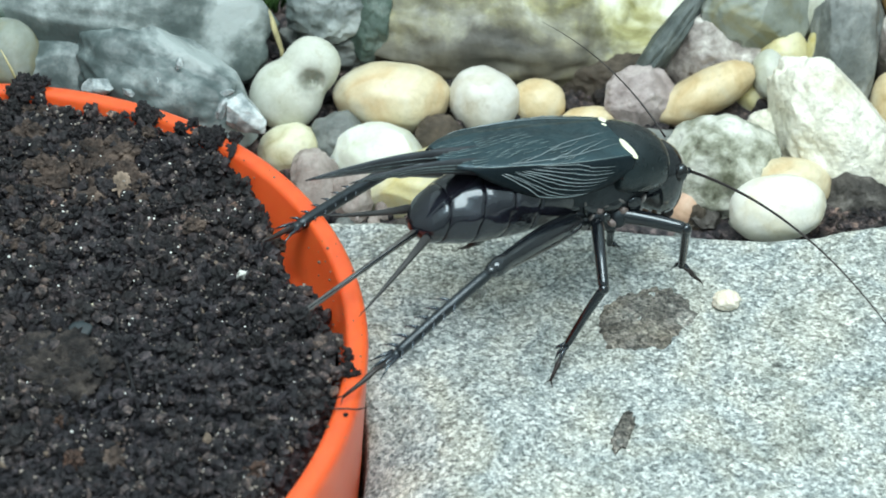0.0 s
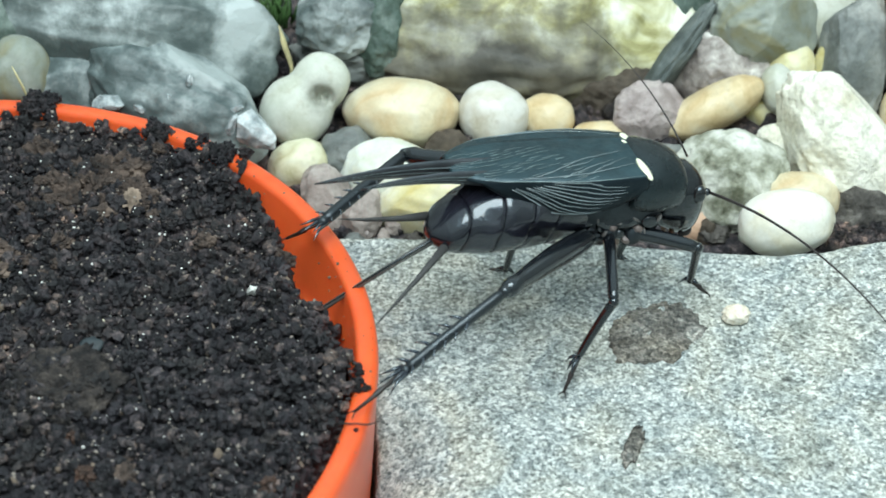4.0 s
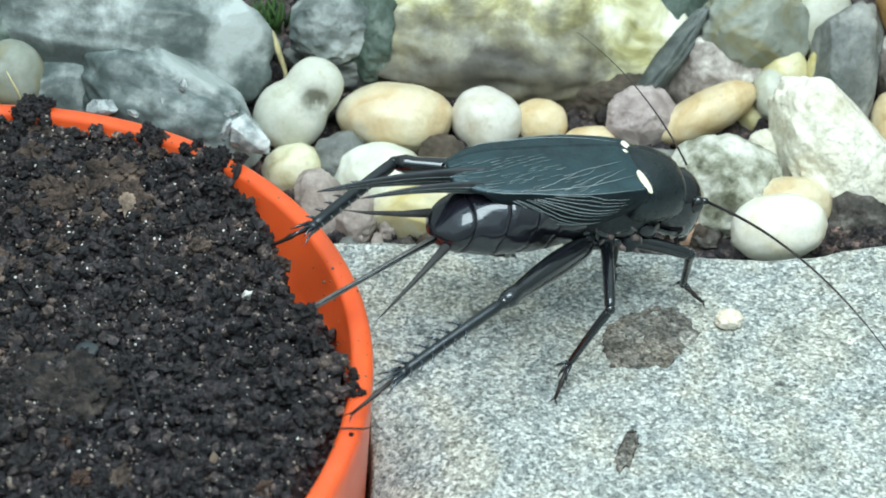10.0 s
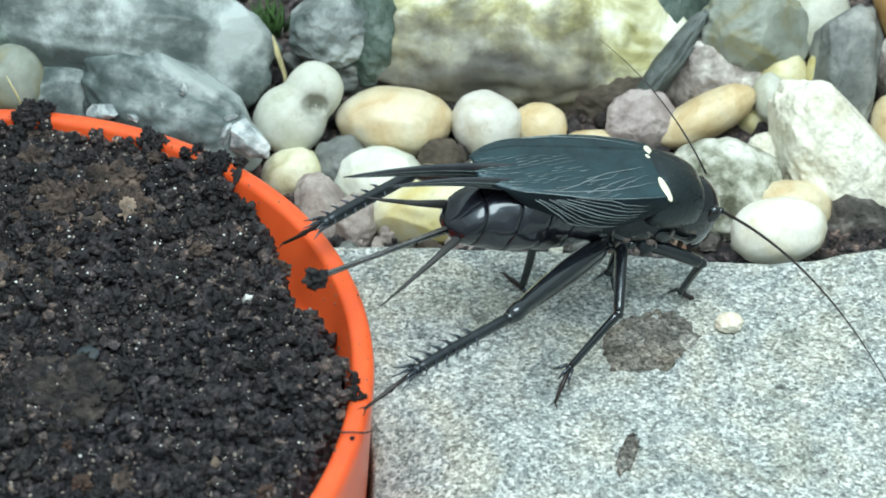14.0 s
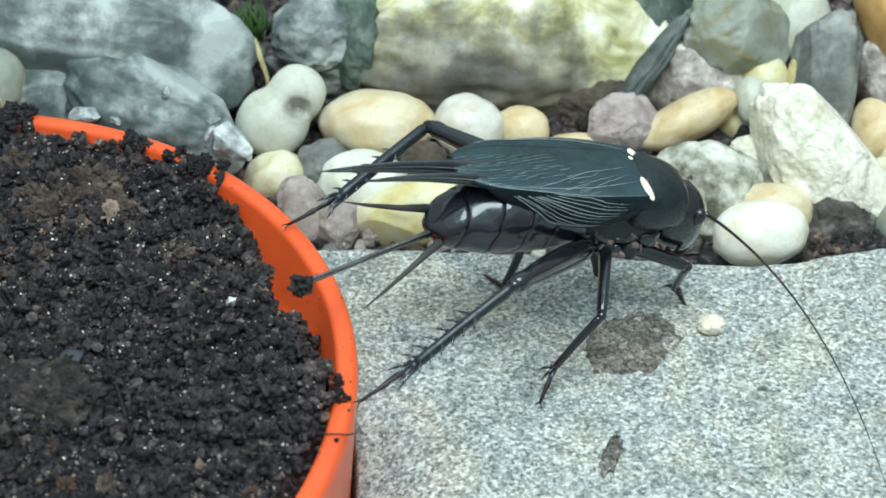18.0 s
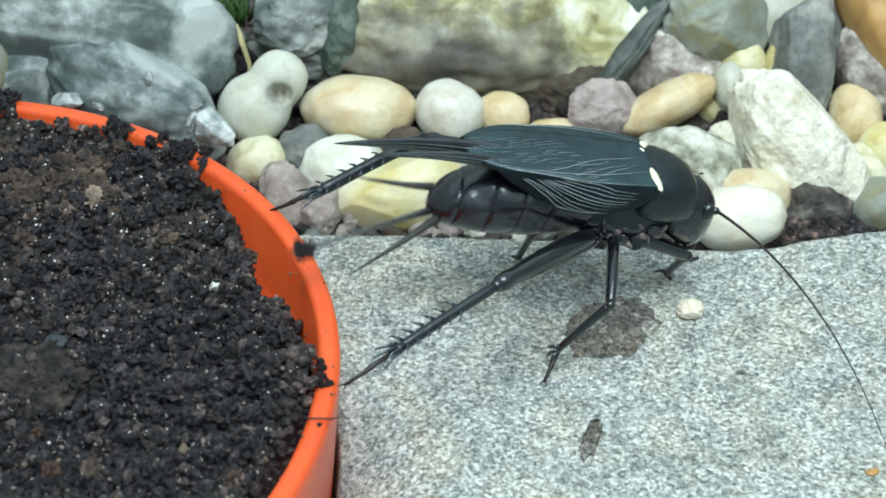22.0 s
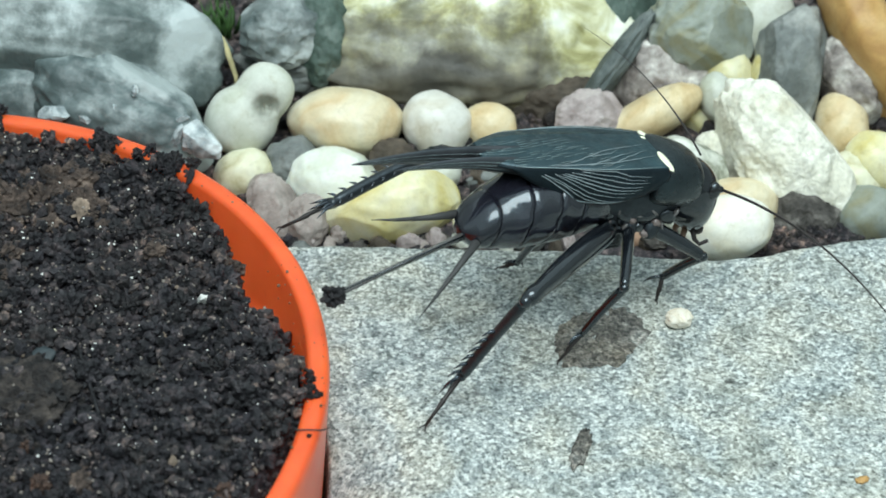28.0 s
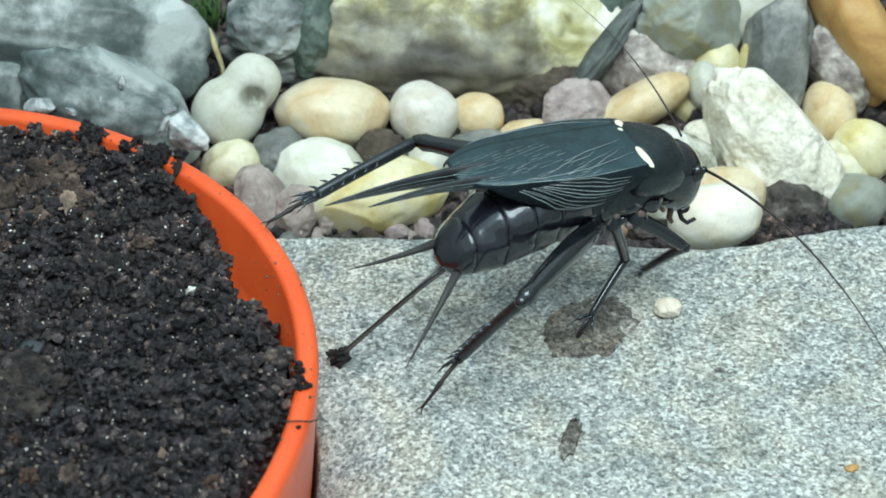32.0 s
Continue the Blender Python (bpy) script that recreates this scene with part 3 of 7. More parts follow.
    for v in bm.verts:
        v.co *= 1 + 0.35 * noise.noise(v.co * 2.2 + Vector((5, 0, 0))) + 0.12 * noise.noise(v.co * 7)
    bmesh.ops.transform(bm, matrix=pose(-30.7, -8.9, soil_z(-30.7, -8.9) + 0.6, 24, 14, 8) @ Matrix.Diagonal((0.85, 0.6, 1.35, 1)), verts=bm.verts)
    part("white_grain", bm, WHITE_GRIT, soil, "white perlite grain", smooth=False)
    dry = []
    for k in range(5):
        bm = bmesh.new()
        bmesh.ops.create_icosphere(bm, subdivisions=4, radius=1)
        off = Vector((k * 5.1, 9.0 + k * 2.3, 3))
        for v in bm.verts:
            d = v.co.normalized()
            lump = noise.voronoi(d * 2.3 + off)[0][0]
            q = d * (1.1 - 0.6 * lump + 0.4 * noise.noise(d * 1.4 + off) + 0.12 * noise.noise(d * 6 + off))
            v.co = Vector((q.x, q.y, q.z * 0.8))
        dry.append(part("clod", bm, DRY, soil, "dry brown clod", smooth=False))
    heaps = ((-52.7, 6.7, 1.9, 16), (-48.0, 7.6, 2.6, 22), (-48.3, 12.0, 1.6, 10), (-43.3, 6.1, 1.2, 12), (-55.9, 16.5, 1.8, 10), (-52.5, -3.0, 2.0, 12), (-29.4, -2.3, 0.8, 4), (-35.7, -1.5, 0.7, 4), (-40.5, 13.5, 1.0, 4), (-51.0, -30.5, 0.7, 3), (-40.0, -32.0, 0.7, 3))
    places = [(rnd.gauss(x, w), rnd.gauss(y, w), (rnd.uniform(0.45, 1.0) if rnd.random() < 0.8 else rnd.uniform(1.1, 1.7)) * min(1.0, 0.55 + 0.2 * w)) for x, y, w, n in heaps for _ in range(n)]
    for k, (x, y, size) in enumerate(places):
        ob = dry[k] if k < len(dry) else tagged(new("clod", rnd.choice(dry).data), "dry brown clod")
        ob.parent = soil
        ob.matrix_local = pose(x * MM, y * MM, (soil_z(x, y) + 0.35) * MM, rnd.uniform(-35, 35), rnd.uniform(-35, 35), rnd.uniform(0, 360)) @ Matrix.Diagonal((size * 1.2, size, size, 1))
    # a bark flake that stands up, reddish clods and a fibre over the rim
    bm = bmesh.new()
    bmesh.ops.create_grid(bm, x_segments=16, y_segments=16, size=1)
    for v in list(bm.verts):
        if v.co.length > 0.95 + 0.45 * noise.noise(Vector((v.co.x * 2.2, v.co.y * 2.2, 8.0))):
            bm.verts.remove(v)
    for v in bm.verts:
        v.co.z = 0.22 * noise.noise(v.co * 2.0) + 0.1 * noise.noise(v.co * 5.0)
    bmesh.ops.solidify(bm, geom=bm.faces, thickness=0.16)
    bmesh.ops.transform(bm, matrix=pose(-43.3, 4.9, soil_z(-43.3, 4.9) + 0.9, 38, 8, 25) @ Matrix.Diagonal((1.5, 1.9, 1.4, 1)), verts=bm.verts)
    part("bark_flake", bm, plain("tan_flake", (0.23, 0.175, 0.135), 0.85, 0.3, 700, 0.7), soil, "jagged tan flake of bark", smooth=False)
    red = rock_mat("reddish_clod", [(0.36, (0.02, 0.014, 0.012)), (0.47, (0.07, 0.042, 0.032)), (0.58, (0.15, 0.085, 0.062)), (0.72, (0.26, 0.165, 0.125))], 0.9, 420, 1500, 0.8)
    for k, (x, y, a) in enumerate(((-42.7, -33.6, 1.1), (-27.5, -34.2, 1.2), (-44.9, -28.3, 0.9), (-50.4, 6.5, 2.1), (-54.2, 15.4, 1.6), (-47.7, 10.9, 1.8))):
        bm = bmesh.new()
        bmesh.ops.create_icosphere(bm, subdivisions=4, radius=1)
        for v in bm.verts:
            d = v.co.normalized()
            v.co = d * a * (1.05 - 0.55 * noise.voronoi(d * 2.4 + Vector((k, 2 * k, 0)))[0][0] + 0.35 * noise.noise(d * 1.6 + Vector((0, k, 4))) + 0.1 * noise.noise(d * 6))
        bmesh.ops.translate(bm, verts=bm.verts, vec=(x, y, soil_z(x, y) + 0.2 * a))
        part("clod", bm, red if k < 3 else DRY, soil, "reddish brown clod" if k < 3 else "dry brown clod", smooth=False)
    bm = tube(bmesh.new(), [(-22.1, -27.0, 9.9), (-21.2, -27.5, 10.35), (-20.2, -27.3, 10.2), (-19.2, -27.6, 10.35), (-18.3, -26.5, 9.6)], [0.05, 0.09, 0.07, 0.09, 0.03], 6)
    part("root_fibre", bm, SPINE, soil, "thin dark root fibre over the rim")
    # lumps that overlap the back rim, and crumbs lying on the lip
    for a, r, n, spread in ((82.5, 42.4, 16, 1.3), (62.5, 41.8, 5, 1.0), (51.5, 42.4, 16, 1.8)):
        for _ in range(n):
            b = math.radians(a + rnd.gauss(0, spread))
            q = r + rnd.gauss(-0.6, 0.7)
            s = rnd.uniform(0.5, 1.1)
            ob = new("clod", rnd.choice(shapes).data)
            ob.parent = soil
            ob.matrix_local = pose((POT[0] + q * math.cos(b)) * MM, (POT[1] + q * math.sin(b)) * MM, (10.1 + 0.4 * rnd.random()) * MM, rnd.uniform(0, 360), rnd.uniform(0, 360), 0) @ Matrix.Diagonal((s, s, s, 1))
    for a, r, n in ((-2.0, 41.3, 4), (-3.5, 41.6, 7), (-5, 41.8, 6), (-12.2, 42.3, 1)):
        for _ in range(n):
            b = math.radians(a + rnd.gauss(0, 0.8))
            q = r + rnd.gauss(0, 0.35)
            s = rnd.uniform(0.18, 0.42)
            ob = new("clod", rnd.choice(shapes).data)
            ob.parent = soil
            ob.matrix_local = pose((POT[0] + q * math.cos(b)) * MM, (POT[1] + q * math.sin(b)) * MM, (10.0 + 0.5 * s) * MM, rnd.uniform(0, 360), rnd.uniform(0, 360), 0) @ Matrix.Diagonal((s, s, s, 1))
    ashy = rock_mat("greyish_clod", [(0.36, (0.010, 0.0095, 0.010)), (0.48, (0.028, 0.024, 0.023)), (0.60, (0.065, 0.053, 0.047)), (0.74, (0.15, 0.125, 0.105))], 0.9, 500, 1500, 0.9)
    bm = bmesh.new()
    bmesh.ops.create_icosphere(bm, subdivisions=6, radius=1)
    for v in bm.verts:
        d = v.co.normalized()
        q = Vector((d.x * 4.9, d.y * 4.4, d.z * 1.5)) * (1 + 0.30 * noise.noise(d * 2.1 + Vector((1, 5, 2))))
        v.co = q + d * (0.45 - 0.9 * noise.voronoi(q * 0.75)[0][0] + 0.30 * noise.noise(q * 1.9) + 0.15 * noise.noise(q * 4.5))
    bmesh.ops.translate(bm, verts=bm.verts, vec=(-46.2, -22.0, soil_z(-46.2, -22.0) - 0.75))
    part("clod", bm, ashy, soil, "large greyish brown clod", smooth=False)
    grey_lump = dry[0].data.copy()
    grey_lump.materials[0] = ashy
    for _ in range(26):
        b, q, size = rnd.uniform(0, 6.28), rnd.uniform(3.2, 6.2), rnd.uniform(0.35, 0.8)
        x, y = -46.2 + q * math.cos(b), -22.0 + q * math.sin(b)
        ob = new("clod", grey_lump)
        ob.parent = soil
        ob.matrix_local = pose(x * MM, y * MM, (soil_z(x, y) + 0.3) * MM, rnd.uniform(0, 360), rnd.uniform(0, 360), 0) @ Matrix.Diagonal((size, size, size, 1))
    bm = rough_blob(bmesh.new(), (1.1, 0.9, 0.25), 44, 3, 0.25, 1.8, 0.2)
    bmesh.ops.transform(bm, matrix=pose(-44.6, -17.0, soil_z(-44.6, -17.0) + 0.35, 12, -8, 30), verts=bm.verts)
    part("slate_chip", bm, plain("blue_grey_chip", (0.030, 0.040, 0.045), 0.5), soil, "small blue grey chip")
    bm = rough_blob(bmesh.new(), (0.45, 0.4, 0.35), 46, 3, 0.3, 2, 0.3)
    bmesh.ops.translate(bm, verts=bm.verts, vec=(-44.2, -12.4, soil_z(-44.2, -12.4) + 0.35))
    part("yellow_grain", bm, plain("yellowish_grain", (0.5, 0.46, 0.33), 0.7), soil, "small yellowish grain")
    bm = bmesh.new()
    tube(bm, [(-41.7, -15.4, 9.9), (-40.6, -19.0, 10.2), (-39.3, -23.0, 10.1), (-38.0, -27.3, 9.8)], [0.12, 0.2, 0.2, 0.1], 6)
    part("twig", bm, SOIL, soil, "thin dark twig")
    bm = bmesh.new()
    tube(bm, [(-57.0, 22.8, 9.6), (-57.6, 22.9, 12.0), (-58.4, 23.0, 14.4)], [0.12, 0.16, 0.05], 6)
    part("dry_stem", bm, STRAW, soil, "short dry stem at the rim")


# ---- stones ----
LEAN = 52


def settle(ob, x, y, z, roll):
    ob.matrix_world = pose(x * MM, y * MM, z * MM, LEAN, 0, 0) @ pose(0, 0, 0, 0, 0, roll)
    return ob


def pebble(x, y, z, a, b, c, roll, mat, label, seed):
    bm = rough_blob(bmesh.new(), (a, b, c), seed, 5, 0.07, 1.1)
    blunt = 0.80 if a > 1.5 * b else 0.9
    for v in bm.verts:
        u = v.co.x / a
        v.co.x = a * math.copysign(abs(u) ** blunt, u)
    tagged(settle(part("pebble", bm, STONE[mat]), x, y, z, roll), label, "pebble", "pebbles behind the slab")


def rock(x, y, z, a, b, c, roll, mat, label, seed):
    a, b, c = a * 1.1, b * 1.1, c * 1.05
    soft = mat in ("amber", "milky")
    bm = bmesh.new()
    rough_blob(bm, (a, b, c), seed, 6 if a > 4 else 5, 0.07 if soft else 0.14, 1.5, 0.0 if soft else 0.16 if mat == "quartz" else 0.14 if mat == "quartzgrey" else 0.0 if mat == "icequartz" else 0.16)
    # broken faces: cut the lump by a few planes
    rnd = random.Random(seed)
    sharp = mat == "icequartz"
    for _ in range(14 if sharp else 7):
        d = Vector((rnd.gauss(0, 1), rnd.gauss(0, 1), rnd.gauss(0, 1))).normalized()
        lim = (0.62 if sharp else 0.80) + 0.12 * rnd.random()
        for v in bm.verts:
            q = Vector((v.co.x / a, v.co.y / b, v.co.z / c))
            over = q.dot(d) - lim
            if over > 0:
                q -= d * over * (1.0 if sharp else 0.85)
                v.co = Vector((q.x * a, q.y * b, q.z * c))
    if mat == "quartz":
        for v in bm.verts:
            v.co.x = a * math.copysign(abs(v.co.x / a) ** 0.72, v.co.x)
    tagged(settle(part("rock", bm, STONE[mat], smooth=not sharp), x, y, z, roll), label, "rock", "rocks behind the slab")


def heart(x, y, z, a, b, c, roll, mat, label, seed):
    """A pebble of two lobes with a hollow, its colour darker there."""
    bm = bmesh.new()
    bmesh.ops.create_icosphere(bm, subdivisions=6, radius=1)
    hole = Vector((a * 0.50, b * 0.10, 0))
    lobes = ((Vector((-0.20, -0.25, 0.0)), 1.0), (Vector((0.49, 0.60, 0.0)), 0.78))
    for v in bm.verts:
        d = v.co.normalized()
        total = 0.0
        for mid, r in lobes:
            s = mid.dot(d)
            total += math.exp(6.5 * (s + math.sqrt(max(0.0, s * s + r * r - mid.length_squared))))
        k = math.log(total) / 6.5 - 0.03
        q = Vector((d.x * a, d.y * b, d.z * c)) * k
        q *= 1 + 0.03 * noise.noise(q * 0.4 + Vector((3, 1, 2)))
        h = math.hypot(q.x - hole.x, (q.y - hole.y) * 1.2)
        if q.z > 0:
            q.z -= 1.9 * math.exp(-(h / 1.25) ** 4) * (1 + 0.5 * noise.noise(q * 1.7))
        v.co = q
    m = pebble_mat("hollow_pebble", (0.70, 0.72, 0.64), (0.63, 0.65, 0.57), (0.50, 0.52, 0.41), 0.6, 110)
    nt = m.node_tree
    far = nt.nodes.new("ShaderNodeVectorMath")
    far.operation = "DISTANCE"
    far.inputs[1].default_value = (hole.x * MM, hole.y * MM, c * 0.62 * MM)
    nt.links.new(coords(nt), far.inputs[0])
    shader = nt.nodes["Principled BSDF"]
    old = shader.inputs["Base Color"].links[0].from_socket
    # The colour darkens with nearness to the bottom of the hollow.
    dirt = ramp(nt, mix(nt, far.outputs["Value"], noise_node(nt, coords(nt), 900, 5, 0.7), 0.0022), [(0.0022, (0.22, 0.21, 0.19)), (0.0036, (1, 1, 1))])
    nt.links.new(mix(nt, old, dirt, 1.0, "MULTIPLY"), shader.inputs["Base Color"])
    tagged(settle(part("pebble", bm, m), x, y, z, roll), label, "pebble", "pebbles behind the slab")


def stones():
    pebble(-17.8, 35.8, -0.2, 6.8, 4.1, 4.6, -3, "cream", "large smooth cream and orange egg-shaped pebble", 1)
    pebble(-7.2, 35.6, -0.4, 4.2, 3.9, 3.5, -30, "white", "smooth white pebble with a chipped underside", 2)
    pebble(-0.9, 36.2, -1.0, 3.2, 2.8, 2.5, -10, "tan", "small smooth tan pebble", 3)
    pebble(-29.2, 28.7, -2.5, 3.6, 3.0, 2.8, 10, "yellowish", "small pale yellow rounded pebble", 4)
    rock(-26.0, 23.6, -3.7, 2.7, 3.9, 3.0, 10, "brownrock", "rough pinkish brown stone", 5)
    rock(-22.0, 21.9, -4.3, 2.2, 2.9, 2.5, -15, "brownrock", "small rough pinkish grey stone beside the pot", 55)
    rock(-18.9, 27.6, -3.1, 5.2, 4.0, 3.8, -8, "milky", "blunt milky white stone among the pebbles", 6)
    rock(-12.7, 24.0, -3.8, 7.3, 4.1, 4.8, 12, "amber", "blunt translucent yellow stone", 7)
    pebble(-6.9, 29.5, -2.9, 2.6, 2.1, 2.0, 0, "greenwhite", "small pale greenish pebble", 8)
    rock(-12.4, 31.0, -2.4, 2.6, 2.3, 2.1, 0, "darkrock", "small dark brown stone", 9)
    rock(-23.6, 30.2, -2.2, 3.2, 2.8, 2.6, 0, "greyrock", "small dark grey stone", 10)
    pebble(4.7, 34.0, -2.1, 3.3, 1.7, 2.1, 4, "tan", "small tan pebble among the stones", 11)
    rock(10.7, 35.8, -0.6, 4.2, 3.6, 3.3, 10, "mauverock", "rough mauve brown stone", 12)
    pebble(18.2, 36.4, 0.0, 6.3, 2.6, 3.8, 27, "tan", "long smooth tan pebble", 13)
    rock(19.6, 42.9, 1.1, 5.4, 5.3, 4.5, 15, "crystal", "rough mauve grey crystalline rock", 14)
    pebble(25.8, 37.9, 1.6, 2.0, 3.1, 2.2, 10, "greenwhite", "small upright greenish white pebble", 15)
    rock(32.1, 28.3, -0.0, 8.9, 5.5, 5.4, -50, "whiterock", "large rough angular white rock", 16)
    rock(19.5, 25.5, -2.8, 6.4, 5.3, 5.0, -5, "speckled", "rough speckled grey and white rock", 17)
    rock(25.9, 31.1, -2.1, 3.4, 2.8, 2.6, -10, "whiterock", "small angular white stone", 18)
    pebble(26.4, 22.5, -2.6, 4.6, 2.9, 3.2, -5, "cream", "small cream pebble among the stones", 19)
    pebble(23.8, 15.7, -0.7, 5.4, 3.7, 3.9, 6, "eggwhite", "smooth white egg-shaped pebble on the slab edge", 20)
    pebble(15.0, 21.8, -5.3, 2.2, 2.5, 2.0, 0, "pinkish", "small pinkish orange pebble", 21)
    pebble(40.4, 35.0, -0.8, 3.1, 4.2, 3.1, 10, "tan", "smooth pale tan pebble", 22)
    pebble(43.2, 29.3, -1.9, 3.6, 3.7, 3.1, 0, "amber", "smooth yellow green pebble", 23)
    pebble(40.9, 28.1, -3.4, 3.5, 3.3, 2.9, -30, "yellowish", "rounded yellowish pebble among the stones", 24)
    pebble(41.4, 22.8, -4.5, 4.1, 3.4, 3.2, 0, "greyglass", "smooth grey translucent pebble", 25)
    pebble(43.2, 41.7, 7.9, 3.6, 10.2, 5.9, 28, "orange", "large smooth orange brown pebble", 26)
    pebble(45.9, 39.3, 0.9, 2.1, 3.0, 2.2, 0, "orange", "small orange brown pebble", 27)
    pebble(32.2, 48.1, 6.0, 4.3, 5.0, 3.9, 0, "greenwhite", "rounded greenish white pebble", 28)
    rock(24.0, 45.5, 5.7, 6.4, 5.3, 5.0, 20, "greyglass", "smooth grey green stone", 29)
    pebble(27.7, 42.3, 1.8, 3.0, 3.5, 2.8, 0, "amber", "small yellow green pebble", 30)
    pebble(24.9, 38.6, -1.7, 2.7, 2.4, 2.2, 0, "amber", "small yellowish translucent pebble", 31)
    rock(34.7, 40.4, 3.8, 4.0, 7.4, 4.9, -5, "greyrock", "dark grey striated rock", 32)
    rock(41.8, 40.0, 2.6, 3.2, 5.8, 4.2, 15, "crystal", "grey and white quartz rock", 33)
    pebble(33.0, 41.1, 2.6, 2.7, 3.5, 2.6, 5, "amber", "small olive yellow pebble", 34)
    rock(-4.4, 48.3, 2.0, 21.7, 10.0, 7.9, -3, "mossrock", "large grey rock with a yellow and white crust", 35)
    rock(-25.4, 44.7, 6.9, 4.7, 4.4, 3.9, 0, "lightquartz", "white quartz lump behind the pebbles", 36)
    rock(-21.2, 45.9, 5.8, 4.0, 5.4, 4.0, 0, "greenrock", "dark green and grey stone", 37)
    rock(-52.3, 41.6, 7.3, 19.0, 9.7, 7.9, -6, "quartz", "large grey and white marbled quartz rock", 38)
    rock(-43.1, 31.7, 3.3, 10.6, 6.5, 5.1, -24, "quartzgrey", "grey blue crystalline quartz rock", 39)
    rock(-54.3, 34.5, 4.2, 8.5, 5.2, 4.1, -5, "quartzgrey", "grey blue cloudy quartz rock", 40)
    rock(-23.6, 45.8, 0.5, 7.2, 3.4, 4.5, 0, "greyrock", "low grey rock behind the pebbles", 41)
    rock(33.5, 22.2, -4.5, 4.7, 3.6, 3.5, 5, "rustrock", "rough brown stone beside the egg-shaped pebble", 42)
    pebble(26.1, 40.8, 1.4, 2.3, 1.6, 1.7, 10, "white", "small white pebble among the stones", 43)
    pebble(-60.8, 33.1, 7.3, 4.0, 4.3, 3.5, 0, "greyglass", "rounded grey green pebble", 44)
    rock(-72.1, 37.9, 9.9, 10.0, 10.0, 8.5, 0, "greenrock", "dark grey green rock", 45)
    rock(14.7, 51.8, 4.6, 5.5, 6.2, 5.0, 0, "greenrock", "dark grey green rock behind the pebbles", 46)
    rock(7.6, 42.4, -1.8, 6.1, 4.1, 4.3, 0, "darkrock", "dark grey stone in the shade of the rocks", 47)
    rock(-0.8, 31.9, -4.6, 5.9, 3.3, 3.9, 0, "greyrock", "grey stone in the gravel", 48)
    rock(11.5, 30.2, -5.0, 5.2, 3.3, 3.6, 0, "greyrock", "grey stone in the gravel", 49)
    rock(4.7, 24.0, -6.8, 5.1, 2.6, 3.3, 0, "brownrock", "pinkish brown stone in the gravel", 50)
    rock(-49.6, 34.2, 2.8, 4.3, 1.4, 2.5, -4, "icequartz", "low icy white quartz rock behind the pot", 52)
    rock(-41.3, 32.2, 3.3, 2.5, 1.4, 1.6, -20, "icequartz", "small icy quartz chunk behind the pot", 53)
    rock(12.9, 41.2, 2.2, 8.8, 1.5, 3.4, 54, "slate", "thin grey slate wedged between the rocks", 54)
    # One large crystal; the smaller white pieces stand in for glints on the rock.
    for k, (x, y, z, a) in enumerate(((-43.2, 28.3, 7.1, 0.9), (-46.3, 27.5, 6.0, 0.8), (-49.9, 28.0, 6.6, 1.7), (-35.8, 28.3, 5.5, 0.8), (-33.9, 26.8, 3.5, 2.2), (-36.3, 27.3, 4.2, 1.2), (-40.9, 29.4, 8.5, 0.7))):
        rock(x, y, z, a, a * (1.25 if a > 2 else 0.6), a * 0.7, 25 * k - 50, "icequartz", "white quartz crystal carrying the grey rock's glint as colour", 61 + k)
    heart(-28.9, 34.7, 2.1, 4.3, 4.2, 3.6, 0, "greenwhite", "heart-shaped greenish white pebble with a hollow", 77)


def gravel():
    """Small dark gravel that fills the gaps between the stones."""
    rnd = random.Random(11)
    bm = bmesh.new()
    bmesh.ops.create_icosphere(bm, subdivisions=2, radius=1)
    bv = np.array([v.co[:] for v in bm.verts])
    bf = [[v.index for v in f.verts] for f in bm.faces]
    bm.free()
    vs, fs = [], []
    for _ in range(2600):
        x, y = rnd.uniform(-75, 60), rnd.uniform(14, 75)
        s = 0.3 + 1.1 * rnd.random() ** 2
        jit = np.array([[rnd.uniform(0.75, 1.2)] for _ in range(len(bv))])
        o = len(vs) * len(bv)
        vs.append(bv * jit * s + np.array([x, y, ground_z(y) + 0.5 * s]))
        fs += [tuple(o + i for i in f) for f in bf]
    for _ in range(2600):
        x, y = rnd.gauss(33.5, 3.4), rnd.gauss(19.0, 3.2)
        s = 0.15 + 0.5 * rnd.random() ** 2
        jit = np.array([[rnd.uniform(0.6, 1.4)] for _ in range(len(bv))])
        o = len(vs) * len(bv)
        top = ground_z(max(y, 14)) + 2.6 * math.exp(-((x - 33.5) / 5) ** 2) * math.exp(-((y - 20) / 5) ** 2)
        vs.append(bv * jit * s + np.array([x, max(y, 14.0), top + 0.3 * s]))
        fs += [tuple(o + i for i in f) for f in bf]
    for k in range(150):
        x, y = rnd.uniform(-40, 50), rnd.uniform(13.5, 30)
        bm = rough_blob(bmesh.new(), [rnd.uniform(0.7, 2.0) for _ in range(3)], 200 + k, 4, 0.22, 1.5, 0.3)
        ob = part("pebble", bm, STONE[rnd.choice(("greyrock", "brownrock", "darkrock", "mauverock", "rustrock", "speckled"))])
        ob.location = (x * MM, y * MM, (ground_z(y) + 0.6) * MM)
        tagged(ob, "small gravel pebble between the stones", "pebble", "gravel pebbles behind the slab")
    tagged(flat_mesh("gravel", np.concatenate(vs), fs, EARTH, None, False), "fine dark gravel and earth between the stones", "gravel", kind="stuff")


